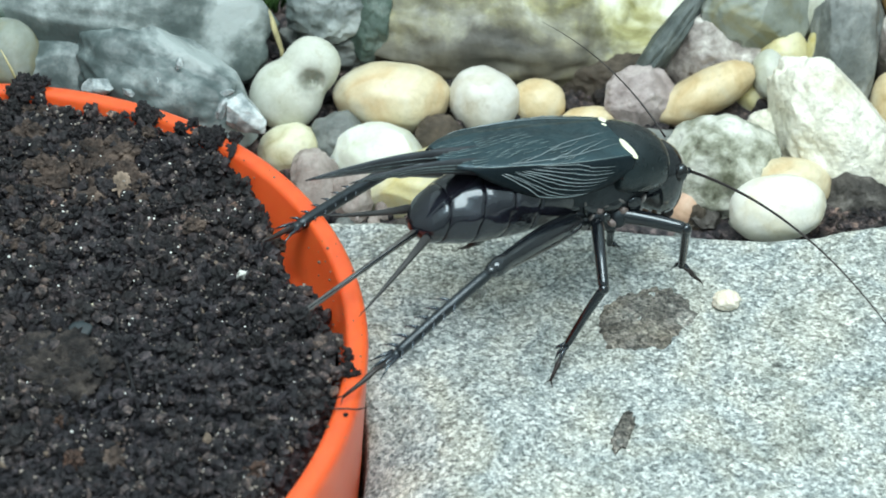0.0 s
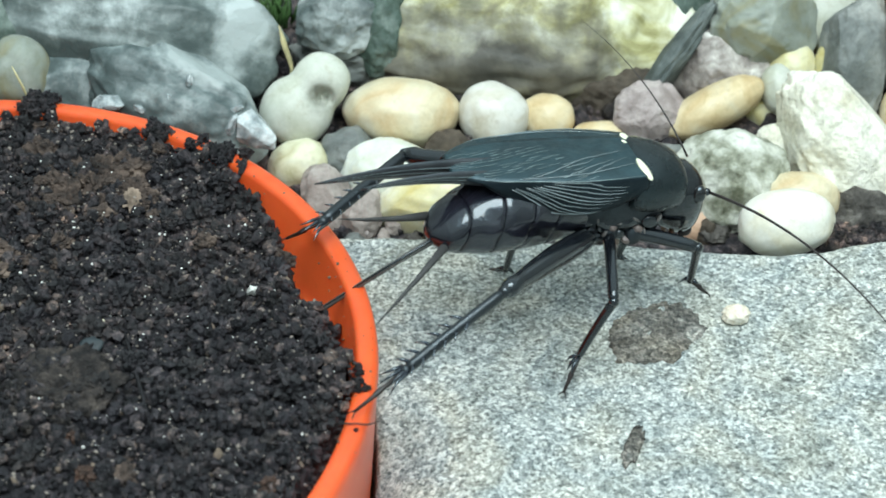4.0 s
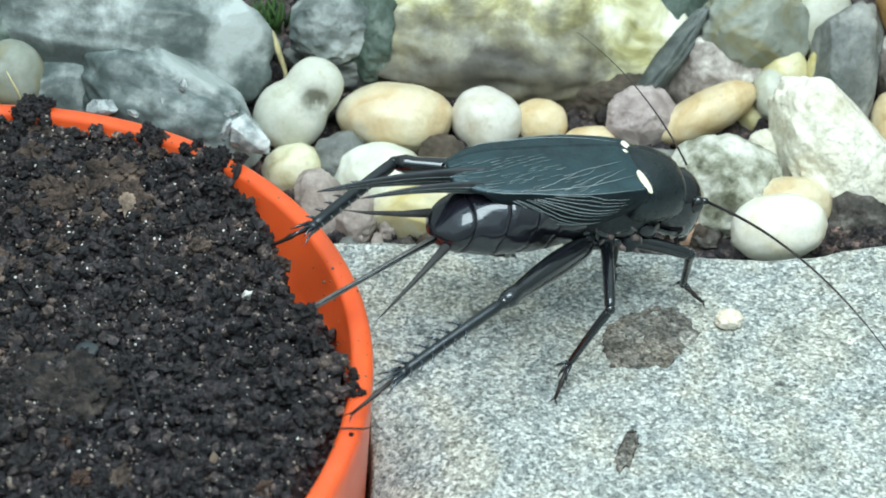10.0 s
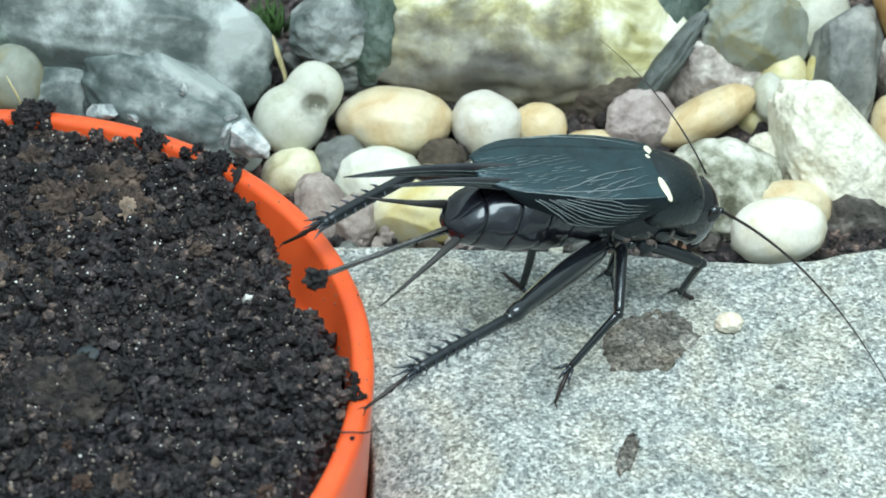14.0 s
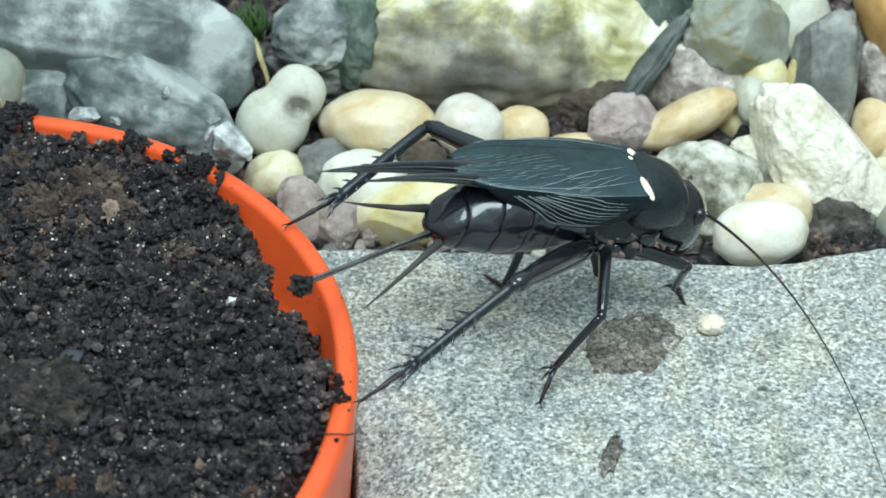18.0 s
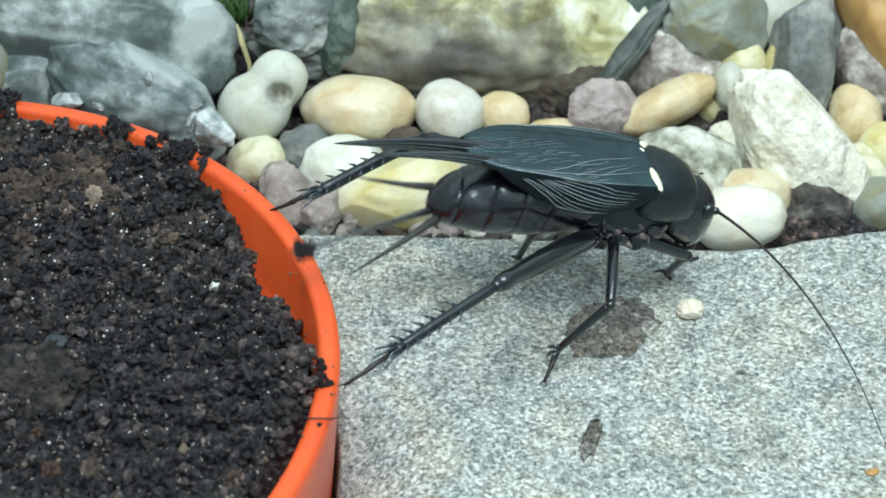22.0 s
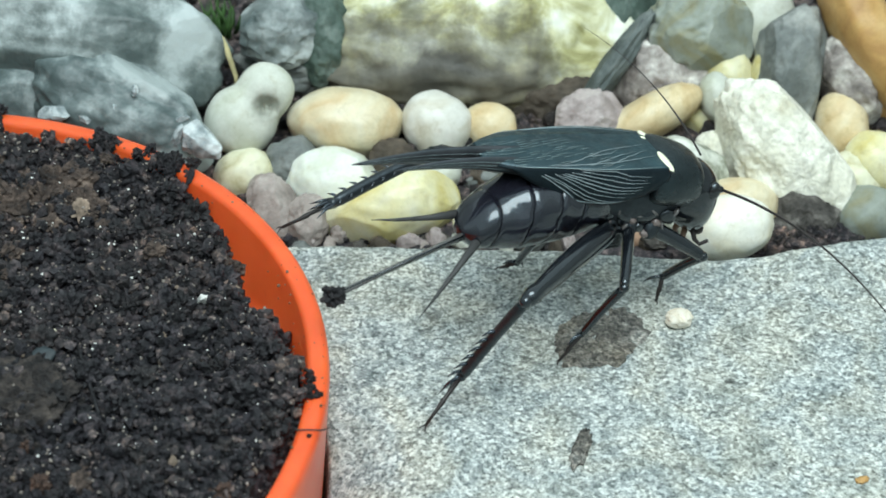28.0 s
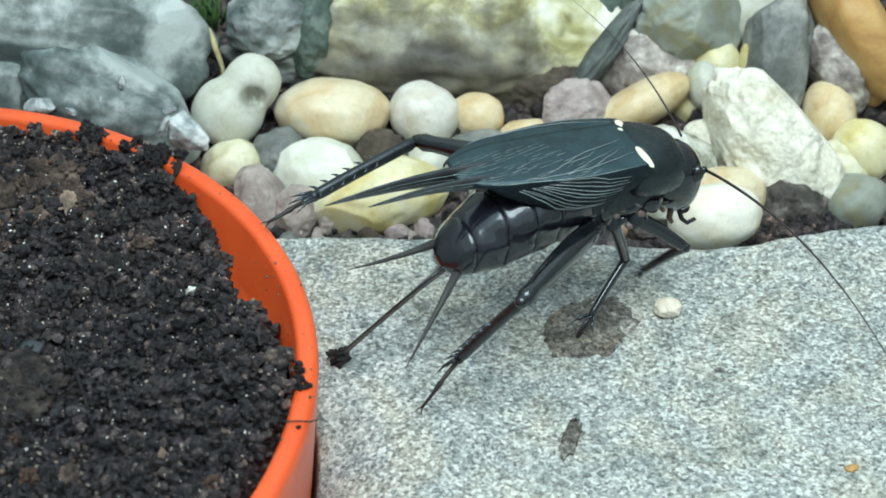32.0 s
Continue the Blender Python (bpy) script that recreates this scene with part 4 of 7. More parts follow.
def small_things():
    # pale crumb of stone on the slab
    bm = rough_blob(bmesh.new(), (1.35, 1.1, 1.0), 31, 4, 0.2, 1.8, 0.35)
    ob = part("stone_crumb", bm, pebble_mat("cream_crumb", (0.92, 0.87, 0.76), (0.88, 0.81, 0.68), (0.74, 0.64, 0.48), 0.6, 700))
    ob.location = (16.3 * MM, -1.5 * MM, 0.75 * MM)
    tagged(ob, "small cream crumb of stone lying on the slab", "stone")
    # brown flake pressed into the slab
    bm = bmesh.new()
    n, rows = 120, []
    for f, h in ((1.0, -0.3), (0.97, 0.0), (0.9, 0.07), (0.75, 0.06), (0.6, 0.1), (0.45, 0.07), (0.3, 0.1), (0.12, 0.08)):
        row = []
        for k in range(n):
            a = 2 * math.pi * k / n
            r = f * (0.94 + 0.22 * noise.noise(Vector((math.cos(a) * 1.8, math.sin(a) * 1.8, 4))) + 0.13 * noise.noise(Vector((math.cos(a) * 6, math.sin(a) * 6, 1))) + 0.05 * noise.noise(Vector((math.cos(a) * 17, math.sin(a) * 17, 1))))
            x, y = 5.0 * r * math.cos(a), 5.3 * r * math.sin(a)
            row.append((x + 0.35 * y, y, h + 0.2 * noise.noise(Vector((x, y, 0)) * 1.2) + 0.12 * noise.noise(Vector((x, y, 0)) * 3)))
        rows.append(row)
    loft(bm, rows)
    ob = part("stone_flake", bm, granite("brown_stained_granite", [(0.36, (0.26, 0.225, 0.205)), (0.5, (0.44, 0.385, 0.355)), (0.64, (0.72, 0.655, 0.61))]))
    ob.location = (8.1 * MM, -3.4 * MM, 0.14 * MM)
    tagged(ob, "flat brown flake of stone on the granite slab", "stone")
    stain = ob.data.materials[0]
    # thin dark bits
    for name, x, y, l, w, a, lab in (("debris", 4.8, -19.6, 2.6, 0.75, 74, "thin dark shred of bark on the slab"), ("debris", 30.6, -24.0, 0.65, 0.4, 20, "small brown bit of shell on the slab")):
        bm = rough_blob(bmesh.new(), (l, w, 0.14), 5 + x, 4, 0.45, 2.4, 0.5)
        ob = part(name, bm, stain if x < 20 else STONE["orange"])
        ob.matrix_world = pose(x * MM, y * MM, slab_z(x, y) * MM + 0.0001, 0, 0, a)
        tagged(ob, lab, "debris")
    # dry stalk and moss between the rocks
    bm = bmesh.new()
    tube(bm, [(0, 0, -4), (0.2, 0, 0), (-0.6, 0.2, 3.2), (-1.0, 0.3, 5.2)], [0.35, 0.6, 0.8, 0.15], 8, 0.4)
    ob = part("dry_stalk", bm, STRAW)
    ob.location = (-30.6 * MM, 38.5 * MM, 4.5 * MM)
    tagged(ob, "short dry straw-coloured stalk between the rocks", "stalk")
    bm = bmesh.new()
    rnd = random.Random(8)
    for _ in range(60):
        p = Vector((rnd.gauss(0, 1.2), rnd.gauss(0, 1), 0))
        q = p + Vector((rnd.gauss(0, 1), rnd.gauss(0, 1), rnd.uniform(2, 5)))
        tube(bm, [p, (p + q) / 2 + Vector((0.3, 0, 0)), q], [0.25, 0.4, 0.05], 5, 0.4)
    ob = part("moss_tuft", bm, LEAF)
    ob.location = (-33.5 * MM, 45 * MM, 6 * MM)
    tagged(ob, "dark green tuft of moss behind the stones", "moss")


# ---- the cricket (its own space: x to the head, y to its left, z up) ----
def arch(x, half, top, low, cz, n=40, p=2.4):
    """A closed cross-section: superellipse of half width, from low to top."""
    out = []
    for k in range(n):
        a = 2 * math.pi * k / n
        c, s = math.cos(a), math.sin(a)
        yy = half * math.copysign(abs(c) ** (2 / p), c)
        h = (top - cz) if s > 0 else (cz - low)
        out.append((x, yy, cz + h * math.copysign(abs(s) ** (2 / p), s)))
    return out


def wing_half(x):
    u = max(0.0, min(1.0, -(x - 0.8) / 19.0))
    return 4.15 + 0.65 * math.sin(math.pi * min(1, u * 1.5)) - 2.7 * max(0, (u - 0.6) / 0.4) ** 3.0


def wing_top(x):
    u = max(0.0, min(1.0, -(x - 0.8) / 19.0))
    return 6.05 + 0.10 * math.sin(math.pi * u) - 1.75 * u ** 1.3


def dorsal(x, y):
    """Height of the folded forewing's back at (x, y)."""
    h = wing_half(x)
    return wing_top(x) - 0.55 * min(1.3, abs(y / h)) ** 2.6


def fore_wing(parent, side):
    """One folded forewing: its half of the back and the field that hangs down the flank."""
    rows = []
    nx = 60
    for i in range(nx + 1):
        x = 0.8 - 19.0 * i / nx
        u = i / nx
        h = wing_half(x)
        row = []
        for k in range(13):
            y = side * h * (k / 12) if side > 0 else -h + (h + 2.4 * min(1, h / 4)) * (1 - k / 12)
            if side > 0:
                row.append((x, y, dorsal(x, y) - 0.16))
            else:
                row.append((x, y, dorsal(x, y) + 0.05))
        drop = 4.3 * math.sin(math.pi * min(1, (u + 0.10) / 0.98)) ** 0.8 * (1 - 0.35 * u) if u < 0.86 else 0.25
        zf = dorsal(x, side * h) - (0.16 if side > 0 else -0.05)
        for k in range(1, 9):
            f = k / 8
            row.append((x, side * (h + 0.30 * math.sin(f * 2.4) - 0.35 * f), zf - 0.12 - max(drop, 0.3) * f))
        rows.append(row)
    n = len(rows[0])
    bm = bmesh.new()
    vs = [[bm.verts.new(p) for p in r] for r in rows]
    for a, b in zip(vs, vs[1:]):
        for k in range(n - 1):
            bm.faces.new((a[k], a[k + 1], b[k + 1], b[k])).material_index = 1 if k >= 12 else 0
    bmesh.ops.recalc_face_normals(bm, faces=bm.faces)
    bmesh.ops.solidify(bm, geom=bm.faces, thickness=0.12)
    wing = part("forewing", bm, WING, parent, "dark teal-black leathery forewing with fine veins")
    wing.data.materials.append(SHADED_FLANK)

    def on(x, v):
        """A point on the wing: v 0 to 1 across the back from its midline side, 1 to 2 down the flank."""
        i = max(0, min(nx, round((0.8 - x) / 19.0 * nx)))
        r = rows[i]
        k = min(v, 1) * 12 if v <= 1 else 12 + (v - 1) * 8
        k0 = min(int(k), n - 2)
        a, b = Vector(r[k0]), Vector(r[k0 + 1])
        p = a.lerp(b, k - k0)
        return p + Vector((0, side * 0.03 * (1 if v > 0.9 else 0), 0.05 if v < 1.05 else 0.01))

    def vein(pts, r=0.05, mat=VEIN):
        bm = bmesh.new()
        fine = []
        for (x0, v0), (x1, v1) in zip(pts, pts[1:]):
            for k in range(6):
                fine.append(on(x0 + (x1 - x0) * k / 6, v0 + (v1 - v0) * k / 6))
        fine.append(on(*pts[-1]))
        tube(bm, fine, [r * min(1.0, 0.3 + 0.7 * i / (0.5 * len(fine))) for i in range(len(fine) - 1)] + [r * 0.4], 5)
        part("vein", bm, mat, wing)

    flank = 10
    wob = random.Random(17)
    for k in range(flank):
        v = 1.05 + 0.90 * k / (flank - 1) + wob.uniform(-0.03, 0.03)
        x0, x1 = -0.6 - 0.3 * k - wob.uniform(0, 1.2), -8.6 - 4.6 * k / flank - wob.uniform(0, 0.7)
        a = max(1.02, 1.02 + 0.35 * (v - 1.05))
        vein([(x0, min(1.95, v + 0.2)), (x0 * 0.7 + x1 * 0.3, min(1.95, v + 0.1)), ((x0 + x1) / 2, v + wob.uniform(-0.02, 0.03)), (x1, a)], wob.uniform(0.035, 0.06))
    vein([(0.2, 0.98), (-6, 1.0), (-15.5, 1.0)], 0.045, FAINT)
    vein([(0.0, 0.72), (-5, 0.86), (-12, 0.97)], 0.05)
    if side < 0:
        vein([(-1.0, 0.42), (-5.5, 0.58), (-10.5, 0.93)], 0.055)
        vein([(-2.5, 0.62), (-5.0, 0.74), (-8.0, 0.93)], 0.045)
        vein([(-1.2, 0.60), (-3.5, 0.74), (-6.5, 0.95)], 0.045)
        vein([(-3.6, 0.48), (-5.2, 0.66), (-7.2, 0.72)], 0.04)
        rnd = random.Random(3)
        for line in range(13):
            x, v = -4.6 - 0.35 * line, 0.95 - 0.058 * line
            while x > -17.6:
                w = rnd.uniform(0.9, 2.1)
                if 0.12 < v < 0.97 and rnd.random() < 0.8:
                    vein([(x, v - 0.035), (x - 0.5 * w, v), (x - w, v + 0.02 * w)], rnd.uniform(0.022, 0.042), FAINT)
                v += 0.010 * w - 0.002
                x -= w * rnd.uniform(0.9, 1.25)
        spots = (((0.35, -3.25, 0), (0.43, 1.4, 0.25), 20),)
    else:
        spots = (((0.25, 2.2, 0), (0.4, 0.8, 0.2), 8), ((-0.2, 1.2, 0), (0.2, 0.35, 0.15), 30))
    for (x, y, _), r, a in spots:
        bm = bmesh.new()
        blob(bm, (x, y, dorsal(x, y) - 0.02), r, 3, pose(0, 0, 0, 18 if y < -3 else 0, 0, a))
        part("spot", bm, SPOT, wing, "cream white spot at the wing base")
    return wing


def spiky_bone(name, length, r0, r1, mat, parent, spines=0, spurs=0, thick=0.0, label="", reach=0.65):
    """A limb segment along x. thick: extra swelling near its start."""
    bm = bmesh.new()
    pts, rad = [], []
    for i in range(15):
        u = i / 14
        pts.append((length * u, 0, 0.25 * math.sin(math.pi * u) * (1 if thick else 0.4)))
        r = r0 + (r1 - r0) * u + thick * math.sin(math.pi * min(1, (u * 0.92 + 0.10))) ** 0.9 * (1 - u * 0.55)
        if u > 0.86:
            r *= (1.25 if thick else 1.0) * (1 - 0.25 * max(0, (u - 0.95) / 0.05))
        if u == 0:
            r *= 0.7
        rad.append(r)
    tube(bm, pts, rad, 14, 0.95 if thick else 0.9)
    bmesh.ops.create_icosphere(bm, subdivisions=2, radius=r1 * 0.92, matrix=Matrix.Translation(pts[-1]))
    bone = part(name, bm, mat, parent, label)
    for k in range(spines):
        x = length * (0.40 + 0.54 * k / max(1, spines - 1))
        for s in (-1, 1):
            bm = bmesh.new()
            z0 = 0.25
            tube(bm, [(x, s * r0 * 0.4, z0), (x + 0.7 * reach, s * (0.4 + 0.7 * reach), z0 + 0.6 * reach), (x + 2.0 * reach, s * (0.4 + 1.9 * reach), z0 + 0.9 * reach)], [0.15 + 0.15 * reach, 0.10 + 0.14 * reach, 0.03], 6)
            part("spine", bm, BRISTLE, bone)
    for k in range(spurs):
        a = -0.9 + 1.8 * k / max(1, spurs - 1)
        bm = bmesh.new()
        e = 2.0 + 0.8 * (k % 2) if spurs > 3 else 1.3 + 0.4 * (k % 2)
        tube(bm, [(length - 0.1, math.sin(a) * r1, 0.1), (length + e * 0.5, math.sin(a) * 0.9, 0.35), (length + e, math.sin(a) * 1.5, 0.25)], [0.22, 0.17, 0.03], 6)
        part("spur", bm, BRISTLE, bone)
    return bone


def foot(name, length, parent, r=0.26):
    bm = bmesh.new()
    pts = [(0, 0, 0), (length * 0.42, 0, 0.08), (length * 0.48, 0, 0.05), (length * 0.62, 0, 0.0), (length * 0.66, 0, 0.0), (length * 0.95, 0, 0.05)]
    tube(bm, pts, [r, r * 0.85, r * 1.15, r * 0.8, r * 0.75, r * 0.55], 8)
    ob = part(name, bm, SPINE, parent)
    for s in (-1, 1):
        bm = bmesh.new()
        tube(bm, [(length * 0.93, 0, 0.05), (length, s * 0.25, 0.1), (length + 0.35, s * 0.45, -0.12)], [0.09, 0.07, 0.01], 5)
        part("claw", bm, SPINE, ob)
    return ob


def rough_plate(x, y, z, a, b, turn, seed):
    """A small dented plate on the flank."""
    bm = rough_blob(bmesh.new(), (a, 0.35, b), seed, 3, 0.22, 1.6, 0.1)
    bmesh.ops.transform(bm, matrix=pose(x, y, z, 0, turn, 0), verts=bm.verts)
    return bm


def build_cricket():
    c = new("cricket")
    tagged(c, "shiny black female field cricket laying eggs beside the pot", "cricket")
    # head
    bm = bmesh.new()
    rings = []
    for x, half, top, low in ((3.6, 2.9, 4.4, -1.4), (5.0, 3.1, 4.75, -2.2), (6.4, 3.0, 4.7, -2.9), (7.4, 2.7, 4.2, -3.1), (8.2, 2.15, 3.5, -2.7), (8.75, 1.4, 2.7, -1.6), (8.95, 0.5, 1.8, -0.2)):
        rings.append(arch(x, half, top, low, (top + low) / 2 + 0.3, 36, 2.1))
    loft(bm, rings)
    head = part("head", bm, SHELL, c, "round glossy black head")
    for s in (-1, 1):
        part("eye", blob(bmesh.new(), (7.3, s * 2.35, 2.5), (0.75, 0.65, 1.0), 3), EYE, head)
        part("antenna_socket", blob(bmesh.new(), (8.55, s * 1.5, 2.3), (0.45, 0.4, 0.42), 2), SHELL, head)
        bm = tube(bmesh.new(), [(7.3, s * 1.0, -2.6), (7.7, s * 1.3, -3.6), (8.2, s * 1.7, -3.9), (8.9, s * 1.9, -3.3)], [0.3, 0.26, 0.24, 0.2], 8)
        part("palp", bm, SPINE, head)
        bm = tube(bmesh.new(), [(6.6, s * 0.7, -2.8), (6.5, s * 0.9, -3.6), (6.9, s * 1.0, -4.2)], [0.34, 0.3, 0.22], 8)
        part("palp", bm, PALP, head, "small amber mouth feeler")
    bm = bmesh.new()
    blob(bm, (7.9, 0, -2.6), (0.9, 1.5, 0.8), 3)
    part("mouth", bm, SPINE, head)
    # pronotum: a saddle with a raised rim
    bm = bmesh.new()
    rings = []
    for x, half, top, low in ((-0.2, 4.1, 5.9, 0.8), (0.3, 4.35, 6.35, 0.5), (1.4, 4.45, 6.42, 0.2), (3.0, 4.2, 6.2, 0.1), (4.4, 3.75, 5.8, 0.2), (5.1, 3.45, 5.45, 0.4), (5.45, 3.2, 5.15, 0.6), (5.62, 2.9, 4.8, 0.9), (5.66, 2.5, 4.3, 1.3)):
        rings.append(arch(x, half, top, low, 2.9, 44, 2.25))
    loft(bm, rings)
    part("pronotum", bm, chitin("black_pronotum", (0.006, 0.010, 0.011), 0.26, 0.3, 1400, 0.4, 0.4, 0.16), c, "saddle-shaped black neck shield")
    # thorax underside
    bm = bmesh.new()
    loft(bm, [arch(x, h, t, l, (t + l) / 2, 30, 2.2) for x, h, t, l in ((4.6, 1.8, 2, -1.6), (3.4, 2.9, 3, -2.3), (1.2, 3.4, 4, -2.8), (-1.5, 3.6, 4.5, -3.1), (-4.2, 3.5, 4.5, -3.2), (-6.5, 3.0, 3.5, -2.6))])
    part("thorax", bm, MATT, c)
    for s in (-1, 1):
        for x in (1.3, -1.2, -3.4):
            part("hip", blob(bmesh.new(), (x, s * 2.9, -1.9), (0.95, 0.75, 1.1), 3), MATT, c)
        for x, z, a, b, turn in ((2.6, -0.2, 1.0, 0.7, 30), (0.2, -0.3, 1.1, 0.6, -20), (-2.3, -0.6, 1.0, 0.8, 25), (-4.6, -0.8, 1.2, 0.7, -15), (-0.3, -1.6, 0.6, 0.5, 40), (-2.6, -2.0, 0.7, 0.5, 10)):
            part("side_plate", rough_plate(x, s * 3.25, z, a, b, turn, x * 3 + z), SHELL, c)
        for x, z in ((1.5, -1.0), (-1.2, -0.9), (-3.5, -1.4), (0.6, -2.3)):
            part("joint_skin", rough_plate(x, s * 3.2, z, 0.55, 0.4, 20, x), MEMBRANE, c, "soft pinkish grey skin between the plates")
        for x, z, a in ((3.3, 0.3, 0.4), (2.2, -1.3, 0.35), (0.9, 0.2, 0.45), (-0.6, -0.3, 0.35), (-1.9, -1.5, 0.4), (-3.0, 0.0, 0.45), (-4.2, -1.9, 0.35), (-5.3, -0.4, 0.4)):
            part("joint_skin", rough_plate(x, s * 3.2, z, a * 1.3, a * 0.4, 35 * x, x + 5), PALE_SKIN, c, "pale grey skin between the plates")
    fore_wing(c, 1)
    fore_wing(c, -1)
    # folded hind wings: two long tails
    folded = chitin("folded_hind_wing", (0.026, 0.025, 0.027), 0.38, 0.3, coat=0.1)
    for y0, z0, tip, tall, wide in ((-1.9, 3.3, (-27.0, -2.7, 2.4), 1.1, 0.6), (0.2, 3.1, (-30.8, -1.6, 2.2), 1.6, 0.8)):
        bm = bmesh.new()
        rings = []
        for i in range(18):
            u = i / 17
            p = Vector((-11.5, y0, z0)).lerp(Vector(tip), u) + Vector((0, 0, 0.75 * math.sin(math.pi * u)))
            h, w = tall * (1 - u) ** 0.75 + 0.05, wide * (1 - u) ** 0.7 + 0.05
            ring_pts = []
            for k in range(16):
                a = 2 * math.pi * k / 16
                pleat = 1 + 0.10 * math.cos(4 * a)
                ring_pts.append(p + Vector((0, w * pleat * math.cos(a) - 0.35 * h * math.sin(a), h * pleat * math.sin(a))))
            rings.append(ring_pts)
        loft(bm, rings)
        tail = part("hind_wing_tip", bm, folded, c, "long folded hind wing tip, grey black")
        for k in range(3):
            bm = bmesh.new()
            f = 0.5 - 0.45 * k
            line = []
            for i in range(15):
                u = 0.25 + 0.7 * i / 14
                p = Vector((-11.5, y0, z0)).lerp(Vector(tip), u) + Vector((0, 0, 0.75 * math.sin(math.pi * u)))
                h, w = tall * (1 - u) ** 0.75 + 0.05, wide * (1 - u) ** 0.7 + 0.05
                a = math.pi - f
                line.append(p + Vector((0, 1.08 * w * math.cos(a) - 0.35 * h * math.sin(a), 1.08 * h * math.sin(a))))
            tube(bm, line, [0.03 * (1 - 0.7 * i / 14) for i in range(15)], 5)
            part("vein", bm, FAINT, tail)
    # abdomen about its own hinge
    stations = []
    for i in range(33):
        u = i / 32
        back = max(0.0, (u - 0.55) / 0.45)
        half = 3.55 + 0.65 * math.sin(math.pi * min(1, u * 1.1)) - 1.3 * back ** 1.6
        top = 2.9 - 0.5 * u - 5.3 * max(0, (u - 0.42) / 0.58) ** 1.7
        low = -2.75 - 3.1 * math.sin(math.pi * min(1, u * 0.62)) - 0.3 * back
        mid = (top + low) / 2 - 0.3
        blunt = math.sqrt(max(0.01, 1 - max(0, (u - 0.9) / 0.108) ** 2))
        stations.append((0.8 - 15.0 * u, half * blunt, mid + (top - mid) * blunt, mid + (low - mid) * blunt))

    def crumple(bm):
        """Dents and a fold along the flanks."""
        for v in bm.verts:
            p = v.co.copy()
            fold = math.exp(-((p.z + 1.9 + 0.12 * p.x) / 0.45) ** 2)
            v.co.y *= 1 - 0.06 * fold + 0.05 * noise.noise(p * 0.5) + 0.032 * noise.noise(Vector((p.x * 0.8, p.y, p.z * 2.2)))
            v.co.z += 0.16 * noise.noise(p * 0.55 + Vector((4, 0, 0))) + 0.04 * noise.noise(p * 2.1)
        return bm

    bm = bmesh.new()
    loft(bm, [arch(x, h * 0.985, t - 0.05, l + 0.06, (t + l) / 2, 48, 2.1) for x, h, t, l in stations])
    crumple(bm)
    ab = part("abdomen", bm, SHELL, c, "swollen ringed black abdomen")
    ab.location = (-5 * MM, 0, 0)
    seg = chitin("abdomen_plate", (0.009, 0.009, 0.014), 0.16, 0.35, 1500, 1.0, 0.35, 0.07)
    edges = (0, 9, 15, 21, 27, 32)
    for a, b in zip(edges, edges[1:]):
        bm = bmesh.new()
        rings = []
        for i in range(a, b + 1):
            x, h, t, l = stations[i]
            w = (i - a) / (b - a)
            g = 0.012 + 0.026 * w ** 2
            rings.append(arch(x, h + g, t + g, l - g * 0.6, (t + l) / 2, 48, 2.1))
        x, h, t, l = stations[b]
        rings.append(arch(x - 0.06, h * 0.98, t - 0.05, l + 0.05, (t + l) / 2, 48, 2.1))
        loft(bm, rings)
        crumple(bm)
        part("abdomen_ring", bm, seg, ab)
    for tip, base in (((-20.8, -6.6, -10.8), (-13.2, -1.9, -5.0)), ((-22.0, 3.2, -5.9), (-13.6, 1.8, -4.0))):
        p, q = Vector(base), Vector(tip)
        bm = bmesh.new()
        tube(bm, [p, p.lerp(q, 0.3) + Vector((0, 0, -0.2)), p.lerp(q, 0.7) + Vector((0, 0, -0.2)), q], [0.46, 0.30, 0.17, 0.03], 8)
        part("cercus", bm, HAIRY, ab, "tapering grey-brown tail feeler")
    # ovipositor along x with a clot of soil at its tip
    bm = bmesh.new()
    tube(bm, [(0, 0, 0.1), (4, 0, 0.15), (10, 0, 0.1), (15, 0, 0), (16.2, 0, 0)], [0.42, 0.3, 0.26, 0.3, 0.08], 8)
    ovi = part("ovipositor", bm, SHAFT, c, "long straight needle-like egg-laying tube")
    bm = bmesh.new()
    tube(bm, [(0.2, 0.3, 0.35), (6, 0.25, 0.4), (14.8, 0.12, 0.25)], [0.12, 0.1, 0.05], 5)
    part("valve", bm, SHELL, ovi)
    bm = bmesh.new()
    bmesh.ops.create_icosphere(bm, subdivisions=5, radius=1)
    for v in bm.verts:
        d = v.co.normalized()
        v.co = d * (1.15 - 0.6 * noise.voronoi(d * 2.1)[0][0] + 0.55 * noise.noise(d * 1.5 + Vector((2, 7, 1))) + 0.16 * noise.noise(d * 6))
    bmesh.ops.transform(bm, matrix=pose(15.4, 0, 0) @ Matrix.Diagonal((1.15, 0.95, 0.95, 1)), verts=bm.verts)
    part("soil_clot", bm, SOIL, ovi, "dark clot of soil stuck to the tip")
    # antennae: long arched threads along x
    feelers = []
    for length, r, bow in ((34, 0.16, 2.6), (18, 0.11, 0.9)):
        bm = bmesh.new()
        pts = [(length * i / 24, 0, bow * (1 - ((i / 24 - 0.30) / 0.30) ** 2 * 0.55) - bow * 0.45) for i in range(25)]
        tube(bm, pts, [r * (1 - 0.86 * i / 24) for i in range(25)], 6)
        feelers.append(part("antenna", bm, SPINE, c, "long thin dark antenna"))
    # legs
    legs = {}
